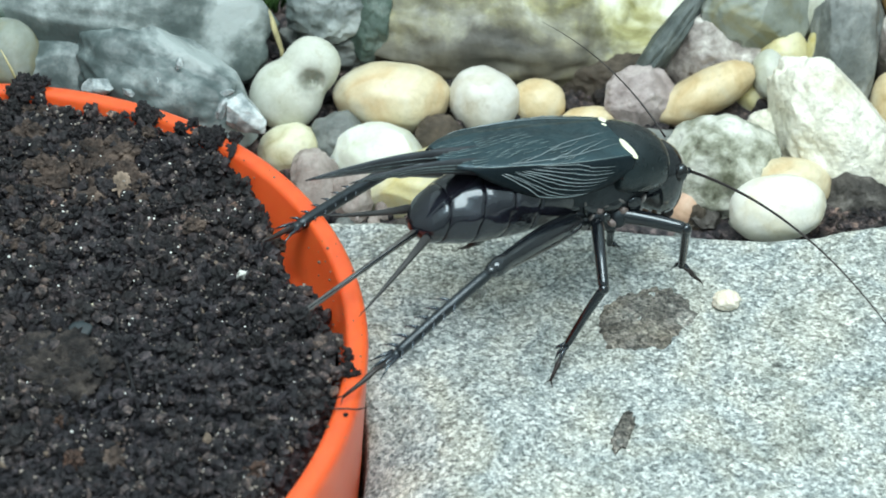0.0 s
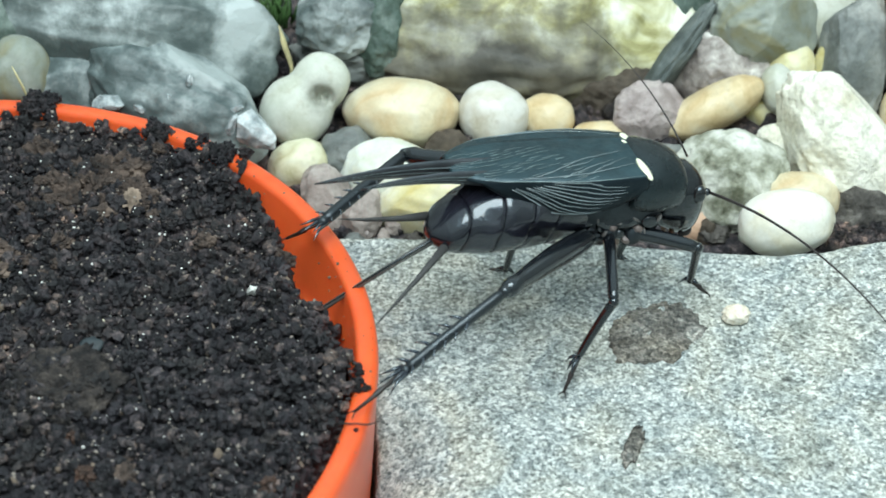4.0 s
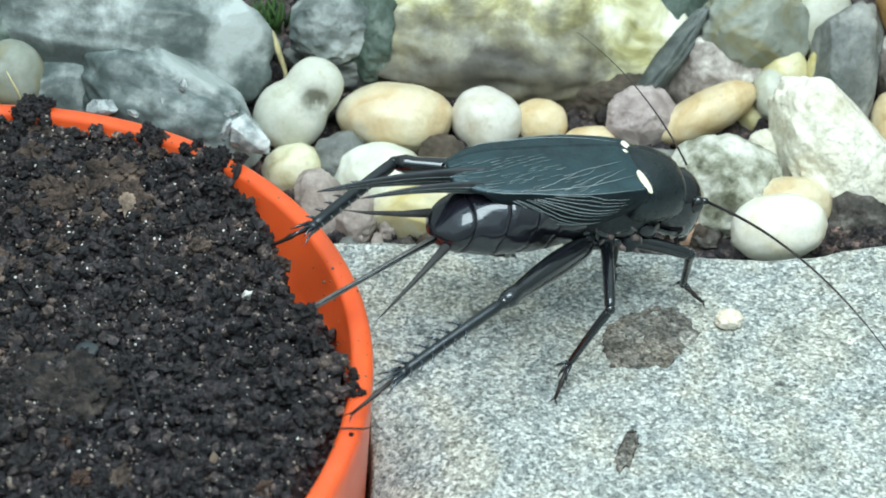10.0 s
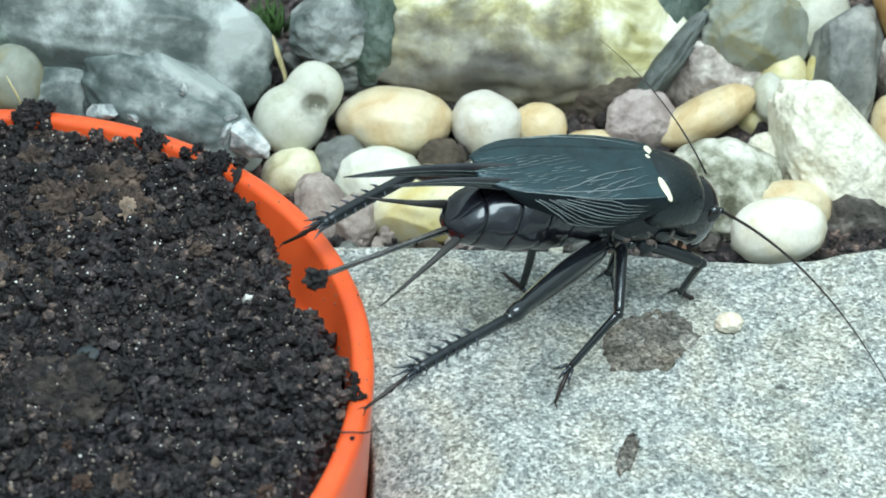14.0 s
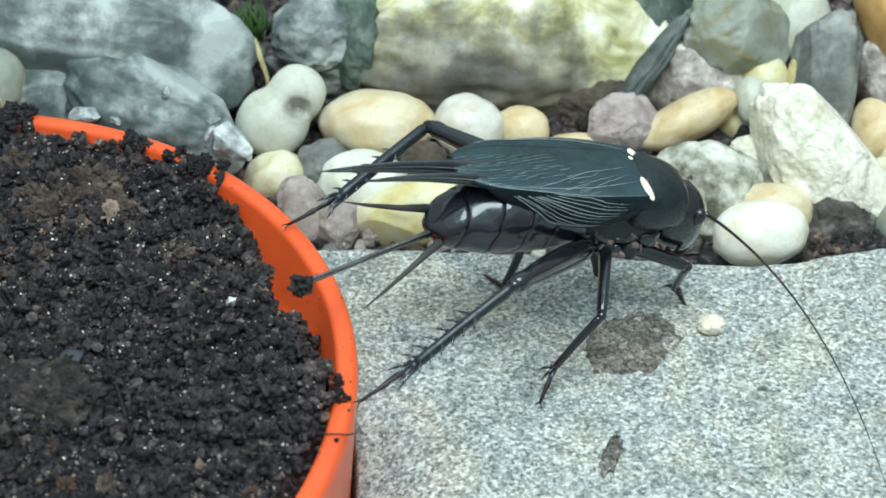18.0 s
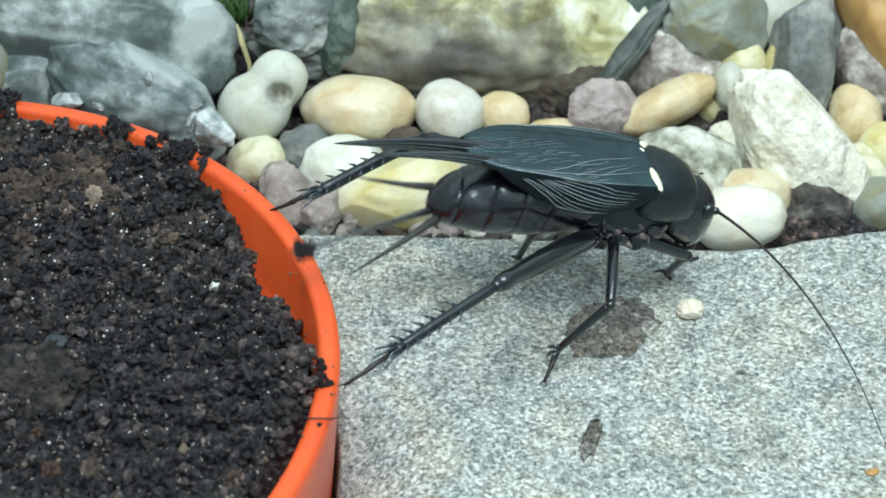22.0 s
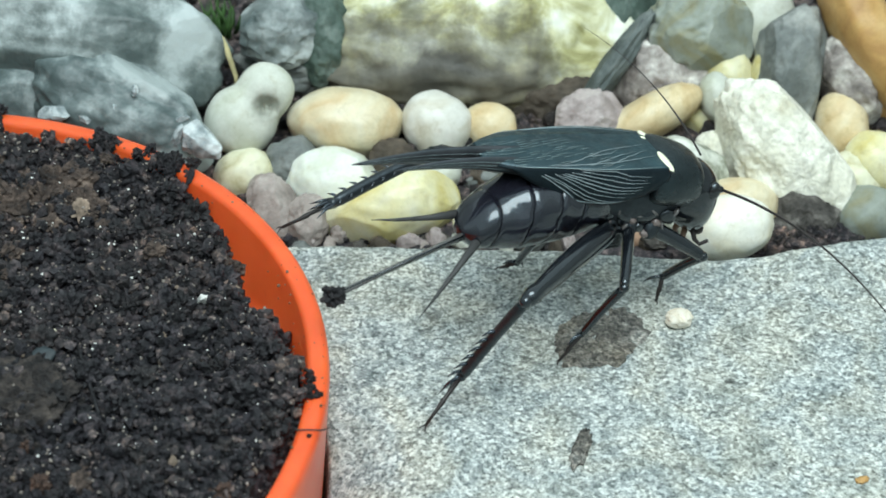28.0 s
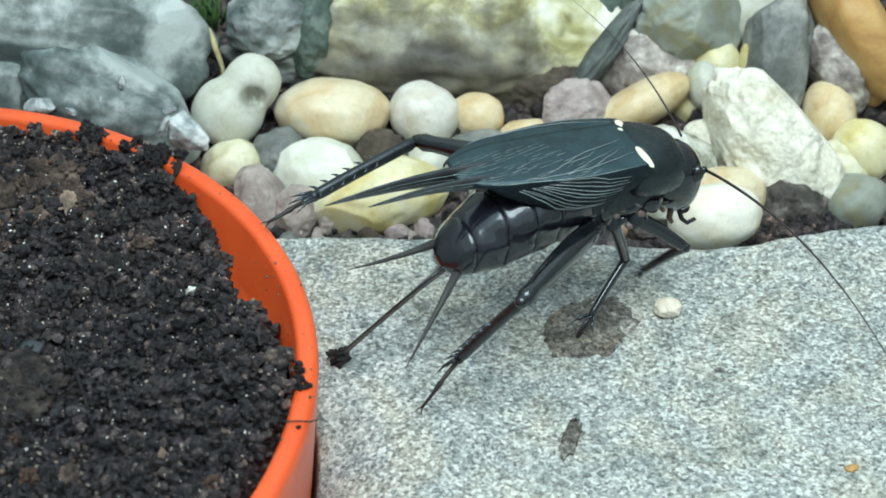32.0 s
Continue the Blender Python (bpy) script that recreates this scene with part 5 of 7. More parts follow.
    for side in ("right", "left"):
        legs["hind", side] = (spiky_bone("hind_femur", 15.5 if side == "right" else 15.0, 0.78, 0.72, SHELL, c, thick=0.62, label="thick glossy jumping thigh"),
                              spiky_bone("hind_tibia", 11.6 if side == "right" else 12.6, 0.58 if side == "right" else 0.68, 0.56 if side == "right" else 0.66, SHIN, c, 6, 4, label="shin with two rows of spines", reach=0.48 if side == "right" else 0.34), foot("hind_tarsus", 6.2 if side == "right" else 6.0, c))
        legs["middle", side] = (spiky_bone("middle_femur", 7.5 if side == "right" else 8.0, 0.72, 0.58, SHELL, c), spiky_bone("middle_tibia", 7 if side == "right" else 6, 0.5, 0.38, SHELL, c, 0, 3), foot("middle_tarsus", 3.8 if side == "right" else 3.0, c))
        legs["front", side] = (spiky_bone("front_femur", 6.8 if side == "right" else 6.0, 0.85, 0.62, SHELL, c), spiky_bone("front_tibia", 6.0 if side == "right" else 3.2, 0.52, 0.42, SHELL, c, 0, 2), foot("front_tarsus", 3.0 if side == "right" else 2.0, c))
    return c, ab, ovi, feelers, legs


def bone_pose(p, q):
    """The pose at p (millimetres) whose x axis points to q and whose z axis leans up."""
    p, q = Vector(p), Vector(q)
    x = (q - p).normalized()
    z = Vector((0, 0, 1)) if abs(x.z) < 0.97 else Vector((1, 0, 0))
    y = z.cross(x).normalized()
    z = x.cross(y)
    m = Matrix((x, y, z)).transposed().to_4x4()
    m.translation = p * MM
    return m


def leg_rows(bones, hip, rows):
    for i, bone in enumerate(bones):
        out = []
        for t, *j in rows:
            joints = [hip, j[0:3], j[3:6], j[6:9]]
            out.append((t, bone_pose(joints[i], joints[i + 1])))
        walk(bone, out)


ground()
slab()
unseen_panels()
pot()
stones()
gravel()
small_things()
CRICKET, ABDOMEN, OVIPOSITOR, FEELERS, LEGS = build_cricket()


def motions():
    walk(CRICKET, [(t, pose(x * MM, y * MM, z * MM, rx, ry, rz)) for t, x, y, z, rx, ry, rz in [
    (0, 3.12, 1.43, 12.73, -5.6, 12.5, 19.9),
    (0.5, 3.2, 1.41, 12.62, -6.8, 12.7, 19.7),
    (1, 3.27, 1.41, 12.51, -6.1, 14.1, 19.7),
    (1.5, 3.89, 1.46, 12.47, -3.9, 16.2, 18.9),
    (2, 2.89, 1, 12.53, -4.6, 10.5, 15.6),
    (2.5, 3, 0.9, 12.68, -4.7, 10.6, 14.9),
    (3, 3.52, 1, 12.79, -3.4, 11.5, 15.2),
    (3.5, 3.77, 1.05, 12.91, -2.4, 12.5, 15),
    (5.5, 3.9, 0.96, 12.97, 0.4, 11.6, 15.5),
    (6, 4.28, 1.18, 12.95, 2.5, 13.2, 16.4),
    (6.5, 4.04, 1.18, 12.71, 3.9, 11.7, 15.7),
    (7, 3.61, 1.14, 12.63, 3.1, 10.3, 15.1),
    (7.5, 3.43, 0.98, 12.64, 2.2, 10, 14.2),
    (8, 3.49, 0.97, 12.71, 1.7, 10.4, 14.7),
    (8.5, 3.66, 1, 12.8, 0.3, 10.4, 14.2),
    (9, 3.93, 1, 12.76, 0, 11, 14),
    (9.5, 4.61, 1.09, 12.8, 0.3, 13.6, 14.5),
    (10, 4.31, 1.27, 12.59, 3.2, 12.9, 15.4),
    (10.5, 3.6, 1.31, 12.47, 2.3, 11.4, 13.9),
    (11, 5.08, 1.52, 12.49, 2.7, 14.9, 14.4),
    (11.5, 5.27, 1.49, 12.66, 4.4, 14.4, 14.5),
    (12, 5.34, 1.63, 12.51, 4.7, 14.3, 15.2),
    (12.5, 5.68, 1.89, 12.48, 5.5, 15.9, 15.4),
    (13, 5.87, 2.4, 12.17, 6.6, 17.4, 15.4),
    (13.5, 6.19, 2.42, 12.02, 5.7, 16.9, 14.6),
    (14, 6.14, 2.68, 11.61, 6.6, 16.5, 14.6),
    (14.5, 6.35, 2.82, 11.5, 5.9, 17.1, 14.3),
    (16.5, 6.77, 2.76, 11.66, 1.4, 20.2, 14.1),
    (17, 5.86, 2.35, 11.72, -0.1, 15.3, 12.2),
    (17.5, 6.44, 1.75, 12.04, 1.3, 16.2, 12.9),
    (18, 6.2, 1.46, 12.33, 1.8, 15.6, 11),
    (18.5, 6.3, 1.13, 12.36, 0.7, 14.5, 9.7),
    (19, 7.93, 1.75, 11.82, 0.7, 19.3, 10.8),
    (19.5, 7.03, 1.44, 12.12, 1.1, 15.1, 8.7),
    (20, 8.52, 1.83, 11.67, 1.3, 19.9, 8),
    (20.5, 8.77, 2.02, 11.43, 2.7, 19.8, 8.8),
    (21, 9.36, 2.3, 10.86, 1.8, 20.4, 7.7),
    (21.5, 9.13, 1.95, 11.09, 1.1, 17.6, 6.6),
    (22, 9.25, 1.78, 11.41, -0.3, 16.7, 6.3),
    (22.5, 9.62, 1.6, 11.63, -2.1, 18, 5.9),
    (23, 10.33, 1.89, 11.74, -4, 20.8, 6.4),
    (23.5, 11.12, 2.53, 11.51, -4.5, 20.7, 9.3),
    (24, 11.19, 2.8, 11.39, -4.9, 17.7, 11.6),
    (24.5, 11.7, 3.01, 11.77, -6.6, 19.5, 12.1),
    (25, 11.14, 3.08, 12.16, -5.4, 16.5, 13),
    (25.5, 11.15, 3.09, 12.24, -5.4, 16.3, 13.3),
    (27.5, 11.1, 3.12, 12.83, -5.6, 15.8, 14.9),
    (28, 11.2, 2.96, 12.77, -6.1, 15.6, 15.3),
    (28.5, 11.41, 2.53, 12.93, -5.2, 15.9, 16.3),
    (29, 11.43, 2.07, 12.97, -3.8, 14.9, 17),
    (29.5, 11.52, 1.64, 13.29, -3.7, 15.2, 16.9),
    (30, 11.34, 1.17, 14.66, -2.5, 16.5, 17.7),
    (30.5, 10.64, 1.04, 14.37, -2.5, 11.9, 18.3),
    (31, 10.84, 0.8, 14.61, -2.4, 11.7, 18.4),
    (31.5, 10.43, 0.89, 14.17, 0.1, 9.1, 18.8),
    (32, 10.28, 0.87, 14.2, 0.6, 8.3, 18.6),
    ]])
    walk(ABDOMEN, [(t, pose(-5 * MM, 0, 0, 0, a, b)) for t, a, b in [
    (0, 7.1, 4.7),
    (0.5, 7.4, 4.9),
    (1, 7.7, 4.7),
    (1.5, 7, 5),
    (2, 5.9, 4.6),
    (2.5, 8.8, 8.1),
    (3, 11.4, 10.5),
    (3.5, 11, 11.8),
    (5.5, 10.9, 10.9),
    (6, 11.9, 11.9),
    (6.5, 11.1, 11.5),
    (7, 9.4, 11),
    (7.5, 5.3, 7.7),
    (8, 0.1, 2.6),
    (8.5, 0, 1.3),
    (9, 0, 0),
    (9.5, 8.3, 8.5),
    (10, 15.8, 12.5),
    (10.5, 15.3, 10.9),
    (11, 12.6, 6.4),
    (11.5, 12.4, 4.3),
    (12, 11.6, 2),
    (12.5, 11.1, 5.7),
    (13, 10.6, 9.2),
    (13.5, 10.9, 8.5),
    (14, 11.5, 7.5),
    (14.5, 10.9, 7.8),
    (16.5, 7.6, 8.9),
    (17, 8.3, 10.8),
    (17.5, 9.5, 9.8),
    (18, 11.3, 9.9),
    (18.5, 11.9, 9.4),
    (19, 10.8, 6.2),
    (19.5, 10, 6.2),
    (20, 6.5, 2.9),
    (20.5, 4.6, 3.2),
    (21, 4.9, 2),
    (21.5, 0.5, -3.6),
    (21.933, 2.7, -2.6),
    (21.967, 0.7, -4.1),
    (22, 2.7, -2.6),
    (22.033, 4.7, -1.1),
    (22.067, 2.7, -2.6),
    (22.5, 10.4, 7.3),
    (23, 14.6, 13),
    (23.5, 12.8, 12.2),
    (23.933, 11.9, 12.4),
    (23.967, 9.9, 10.4),
    (24, 11.9, 12.4),
    (24.033, 13.9, 14.4),
    (24.067, 11.9, 12.4),
    (24.5, 7.7, 8),
    (25, 4.4, 3.7),
    (25.5, 5.1, 6.4),
    (27.5, 6.3, 15),
    (28, 7, 13.1),
    (28.5, 10.4, 12.4),
    (29, 6.8, 10.4),
    (29.5, 7.6, 10.6),
    (29.933, 14.9, 18.1),
    (29.967, 10.4, 15.1),
    (30, 14.9, 18.1),
    (30.033, 19.4, 21.1),
    (30.067, 14.9, 18.1),
    (30.5, 1.8, 12.2),
    (30.933, 5.2, 10.1),
    (30.967, 0.7, 8.1),
    (31, 5.2, 10.1),
    (31.033, 9.7, 12.1),
    (31.067, 5.2, 10.1),
    (31.5, 7.1, 14.3),
    (32, -0.5, 10.4),
    ]])
    walk(OVIPOSITOR, [(t, bone_pose((x, y, z), (u, v, w))) for t, x, y, z, u, v, w in [
    (0, -18.7, -1.7, -3.2, -32.6, -8.1, -8.5),
    (0.5, -18.7, -1.8, -3.2, -32.7, -7.7, -8.8),
    (1, -18.7, -1.7, -3.1, -32.7, -7.4, -9.1),
    (1.5, -18.7, -1.8, -3.2, -32.4, -7.5, -9.7),
    (2, -18.6, -1.7, -3.5, -32.7, -7.8, -8.9),
    (2.5, -18.7, -2.5, -2.8, -32.7, -8.5, -8.3),
    (3, -18.7, -3.1, -2.2, -30.4, -1.4, -13.2),
    (3.5, -18.6, -3.4, -2.3, -29.9, -1.6, -13.7),
    (5.5, -18.6, -3.2, -2.3, -29.5, -1, -14.1),
    (6, -18.6, -3.5, -2, -28.8, -1.1, -14.4),
    (6.5, -18.6, -3.4, -2.2, -32.6, -10.8, -5.6),
    (7, -18.5, -3.3, -2.7, -32.6, -10.8, -5.4),
    (7.5, -18.5, -2.4, -3.7, -32.5, -10.1, -6.2),
    (8, -18.3, -1.2, -4.9, -32.4, -8.7, -7.5),
    (8.5, -18.3, -0.9, -4.9, -32.4, -8.5, -7.4),
    (9, -18.3, -0.6, -4.9, -32.4, -8.3, -7.3),
    (9.5, -18.6, -2.6, -2.9, -32.7, -9.7, -6.7),
    (10, -18.7, -3.6, -1.1, -32.9, -10, -5.5),
    (10.5, -18.8, -3.3, -1.2, -32.9, -10.7, -3.9),
    (11, -18.9, -2.2, -1.9, -32.9, -10, -4.3),
    (11.5, -19, -1.6, -1.9, -32.9, -9.7, -3.6),
    (12, -19, -1.1, -2.1, -33, -9.1, -3.5),
    (12.5, -18.9, -2, -2.3, -33.2, -9.2, -4.2),
    (12.933, -18.7, -2.8, -2.4, -33.4, -9.2, -4.9),
    (12.967, -18.7, -2.8, -2.4, -33.4, -9.6, -6),
    (13, -18.7, -2.8, -2.4, -33.4, -9.2, -4.9),
    (13.033, -18.7, -2.8, -2.4, -33.4, -8.8, -3.8),
    (13.067, -18.7, -2.8, -2.4, -33.4, -9.2, -4.9),
    (13.5, -18.7, -2.7, -2.3, -33.4, -9, -4.8),
    (14, -18.8, -2.4, -2.1, -33.6, -8.6, -4.5),
    (14.5, -18.8, -2.5, -2.3, -33.4, -8.8, -5.3),
    (16.5, -18.6, -2.7, -3.1, -32.3, -9, -9),
    (17, -18.5, -3.2, -2.9, -31.9, -12.1, -5.1),
    (17.5, -18.6, -3, -2.6, -32.6, -10.9, -5),
    (18, -18.7, -3, -2.2, -32.9, -10.4, -4.6),
    (18.5, -18.7, -2.9, -2, -33, -10.5, -3.6),
    (19, -18.8, -2.1, -2.3, -33.2, -9.2, -4.8),
    (19.5, -18.8, -2.1, -2.5, -33.1, -9.6, -3.4),
    (20, -18.7, -1.3, -3.4, -33, -8.7, -5.2),
    (20.5, -18.6, -1.4, -3.8, -33.1, -8.1, -6.1),
    (21, -18.6, -1.1, -3.7, -33.2, -7.4, -7.1),
    (21.5, -18.4, 0.2, -4.8, -32.7, -6.8, -7.3),
    (21.933, -18.5, 0, -4.3, -32.6, -7.7, -6.4),
    (21.967, -18.5, 0, -4.5, -32.6, -8.2, -7),
    (22, -18.5, 0, -4.3, -32.6, -7.7, -6.4),
    (22.033, -18.5, 0, -4.1, -32.6, -7.2, -5.8),
    (22.067, -18.5, 0, -4.3, -32.6, -7.7, -6.4),
    (22.5, -18.8, -2.4, -2.4, -32.5, -10.2, -6),
    (23, -18.6, -3.7, -1.4, -31.9, -11, -7.2),
    (23.5, -18.6, -3.6, -1.8, -32.5, -9.9, -7.2),
    (23.933, -18.6, -3.6, -2.1, -33.1, -9.3, -6.3),
    (23.967, -18.6, -3.6, -2.3, -33.1, -9.6, -6.8),
    (24, -18.6, -3.6, -2.1, -33.1, -9.3, -6.3),
    (24.033, -18.6, -3.6, -1.9, -33.1, -9, -5.8),
    (24.067, -18.6, -3.6, -2.1, -33.1, -9.3, -6.3),
    (24.5, -18.6, -2.5, -3.1, -32.7, -9, -7.7),
    (25, -18.6, -1.5, -3.9, -32.6, -8.8, -7.5),
    (25.5, -18.5, -2.1, -3.7, -32.7, -9.1, -7.5),
    (27.5, -18.1, -4.1, -3.4, -32.7, -9.5, -8),
    (28, -18.3, -3.7, -3.2, -33, -8.6, -8.1),
    (28.5, -18.5, -3.6, -2.4, -33.5, -8.4, -6.2),
    (29, -18.5, -3.1, -3.3, -33.7, -7.8, -5.8),
    (29.5, -18.5, -3.1, -3.1, -33.3, -8.5, -6.7),
    (29.933, -18.2, -5, -1.3, -26.4, 1.1, -13.9),
    (29.967, -18.2, -5.3, -2.1, -26.4, 0.3, -15.5),
    (30, -18.2, -5, -1.3, -26.4, 1.1, -13.9),
    (30.033, -18.2, -4.7, -0.5, -26.4, 1.9, -12.3),
    (30.067, -18.2, -5, -1.3, -26.4, 1.1, -13.9),
    (30.5, -18, -3.4, -4.5, -25.4, -1.1, -18.7),
    (30.933, -18.4, -3, -3.7, -26.3, 1.3, -17.1),
    (30.967, -18.4, -3, -4.6, -26.3, 0.5, -19.3),
    (31, -18.4, -3, -3.7, -26.3, 1.3, -17.1),
    (31.033, -18.4, -3, -2.8, -26.3, 2.1, -14.9),
    (31.067, -18.4, -3, -3.7, -26.3, 1.3, -17.1),
    (31.5, -18.2, -4, -3.2, -26.8, -0.8, -16.6),
    (32, -17.9, -3, -5, -26.8, 0.2, -18.2),
    ]])
    walk(FEELERS[0], [(t, bone_pose((8.8, -1.6, 2.3), (x, y, z))) for t, x, y, z in [
    (0, 12.8, -11.3, 1.4),
    (0.5, 12.9, -11.3, 1.2),
    (1, 13, -11.5, 1.3),
    (1.5, 13.2, -11.7, 1.9),
    (2, 13.9, -11.4, 1.4),
    (2.5, 14, -11.5, 1.4),
    (3, 14.1, -11.7, 1.5),
    (3.5, 13.9, -11.5, 1.9),
    (5.5, 13.3, -10.8, 2.5),
    (6, 13.1, -10.7, 3),
    (6.5, 13.3, -10.7, 3.2),
    (7, 13.4, -10.8, 2.9),
    (7.5, 13.7, -10.8, 2.7),
    (8, 13.6, -10.9, 2.7),
    (8.5, 13.8, -11, 2.4),
    (9, 13.9, -11.1, 2.5),
    (9.5, 13.8, -11.3, 2.4),
    (10, 13.6, -11.6, 2.6),
    (10.5, 13.9, -11.6, 2.2),
    (11, 13.7, -11.8, 2.3),
    (11.5, 13.4, -11.5, 2.6),
    (12, 13, -11.2, 2.7),
    (12.5, 12.6, -10.9, 3.1),
    (13, 12.4, -10.5, 3.5),
    (13.5, 12.2, -10.3, 3.2),
    (14, 11.9, -10.3, 3.1),
    (14.5, 11.6, -10.1, 2.9),
    (16.5, 10.5, -9.5, 1.6),
    (17, 12.1, -11.3, 0.2),
    (17.5, 12, -11.1, 1),
    (18, 12.3, -10.6, 1.5),
    (18.5, 12, -9.9, 1.7),
    (19, 11.4, -9.3, 2.4),
    (19.5, 11.9, -9.2, 2.3),
    (20, 12.3, -9.2, 2.7),
    (20.5, 12.8, -9.6, 2.7),
    (21, 13.5, -9.9, 2.6),
    (21.5, 13.3, -10, 2),
    (22, 13.1, -10.2, 1.5),
    (22.5, 12.7, -10, 1),
    (23, 12.2, -10, 0.5),
    (23.5, 12, -9.6, 1.3),
    (24, 12.1, -9.3, 1.9),
    (24.5, 12.3, -9.7, 1.6),
    (25, 12.5, -9.9, 1.2),
    (25.5, 12.5, -10.1, 1.3),
    (27.5, 12.7, -10.5, 1.6),
    (28, 12.7, -10.6, 1.6),
    (28.5, 12.4, -10.6, 1.6),
    (29, 12.1, -10.6, 1.6),
    (29.5, 11.9, -10.6, 1.5),
    (30, 11.5, -10.5, 1.5),
    (30.5, 11.3, -10.5, 1.1),
    (31, 11.4, -10.7, 1.1),
    (31.5, 11.5, -11.1, 1.2),
    (32, 11.8, -11.3, 1.2),
    ]])
    walk(FEELERS[1], [(t, bone_pose((6.9, 1.2, 4.6), (x, y, z))) for t, x, y, z in [
    (0, 4.5, 6.2, 7),
    (0.5, 4.6, 6.2, 7.2),
    (1, 4.6, 6.2, 7.2),
    (1.5, 4.5, 6.4, 7.1),
    (2, 4.5, 6.2, 7.4),
    (2.5, 4.5, 6.2, 7.6),
    (3, 4.5, 6.4, 7.6),
    (3.5, 4.2, 6.7, 7.8),
    (5.5, 3.3, 8.2, 8.9),
    (6, 3, 8.7, 8.8),
    (6.5, 3.1, 8.6, 8.5),
    (7, 3.2, 8.3, 8.5),
    (7.5, 3.3, 8.1, 8.4),
    (8, 3.4, 7.9, 8.3),
    (8.5, 3.4, 7.6, 8.2),
    (9, 3.4, 7.5, 8),
    (9.5, 3.2, 7.6, 8),
    (10, 3.3, 8, 7.8),
    (10.5, 3.1, 8, 8.1),
    (11, 2.8, 8.2, 8),
    (11.5, 2.8, 8.4, 7.9),
    (12, 2.8, 8.6, 8),
    (12.5, 2.6, 8.8, 7.9),
    (13, 2.3, 9, 7.8),
    (13.5, 2.2, 9, 8),
    (14, 2.2, 9.1, 8),
    (14.5, 2.1, 9.2, 8.1),
    (16.5, 6.4, 3.8, 4.2),
    (17, 11.4, 9.1, -1.4),
    (17.5, 11.5, 9, -1.4),
    (18, 11.1, 9.2, -1.5),
    (18.5, 10.8, 9.5, -1.3),
    (19, 11.4, 9.5, -0.8),
    (19.5, 10.6, 9.5, -1.4),
    (20, 11.1, 9.4, -1.2),
    (20.5, 11.2, 9.1, -1.5),
    (21, 11.1, 9.2, -1.6),
    (21.5, 10.6, 9.2, -1.8),
    (22, 10.5, 9.3, -1.8),
    (22.5, 8.1, 7.2, 2.2),
    (23, 4.8, 6.2, 8.2),
    (23.5, 3.3, 7.4, 9.1),
    (24, 2, 8.6, 10.2),
    (24.5, 1.9, 8.4, 10.1),
    (25, 2.3, 8.4, 10),
    (25.5, 2.4, 8.3, 9.8),
    (27.5, 2.7, 8, 9.1),
    (28, 2.7, 7.9, 8.9),
    (28.5, 2.8, 8, 8.9),
    (29, 2.9, 8.2, 8.9),
    (29.5, 2.8, 8.3, 9),
    (30, 2.8, 8.5, 8.9),
    (30.5, 3.1, 8.5, 9.3),
    (31, 3.4, 8.3, 9.1),
    (31.5, 3.9, 8.2, 8.8),
    (32, 4.2, 8, 8.6),
    ]])
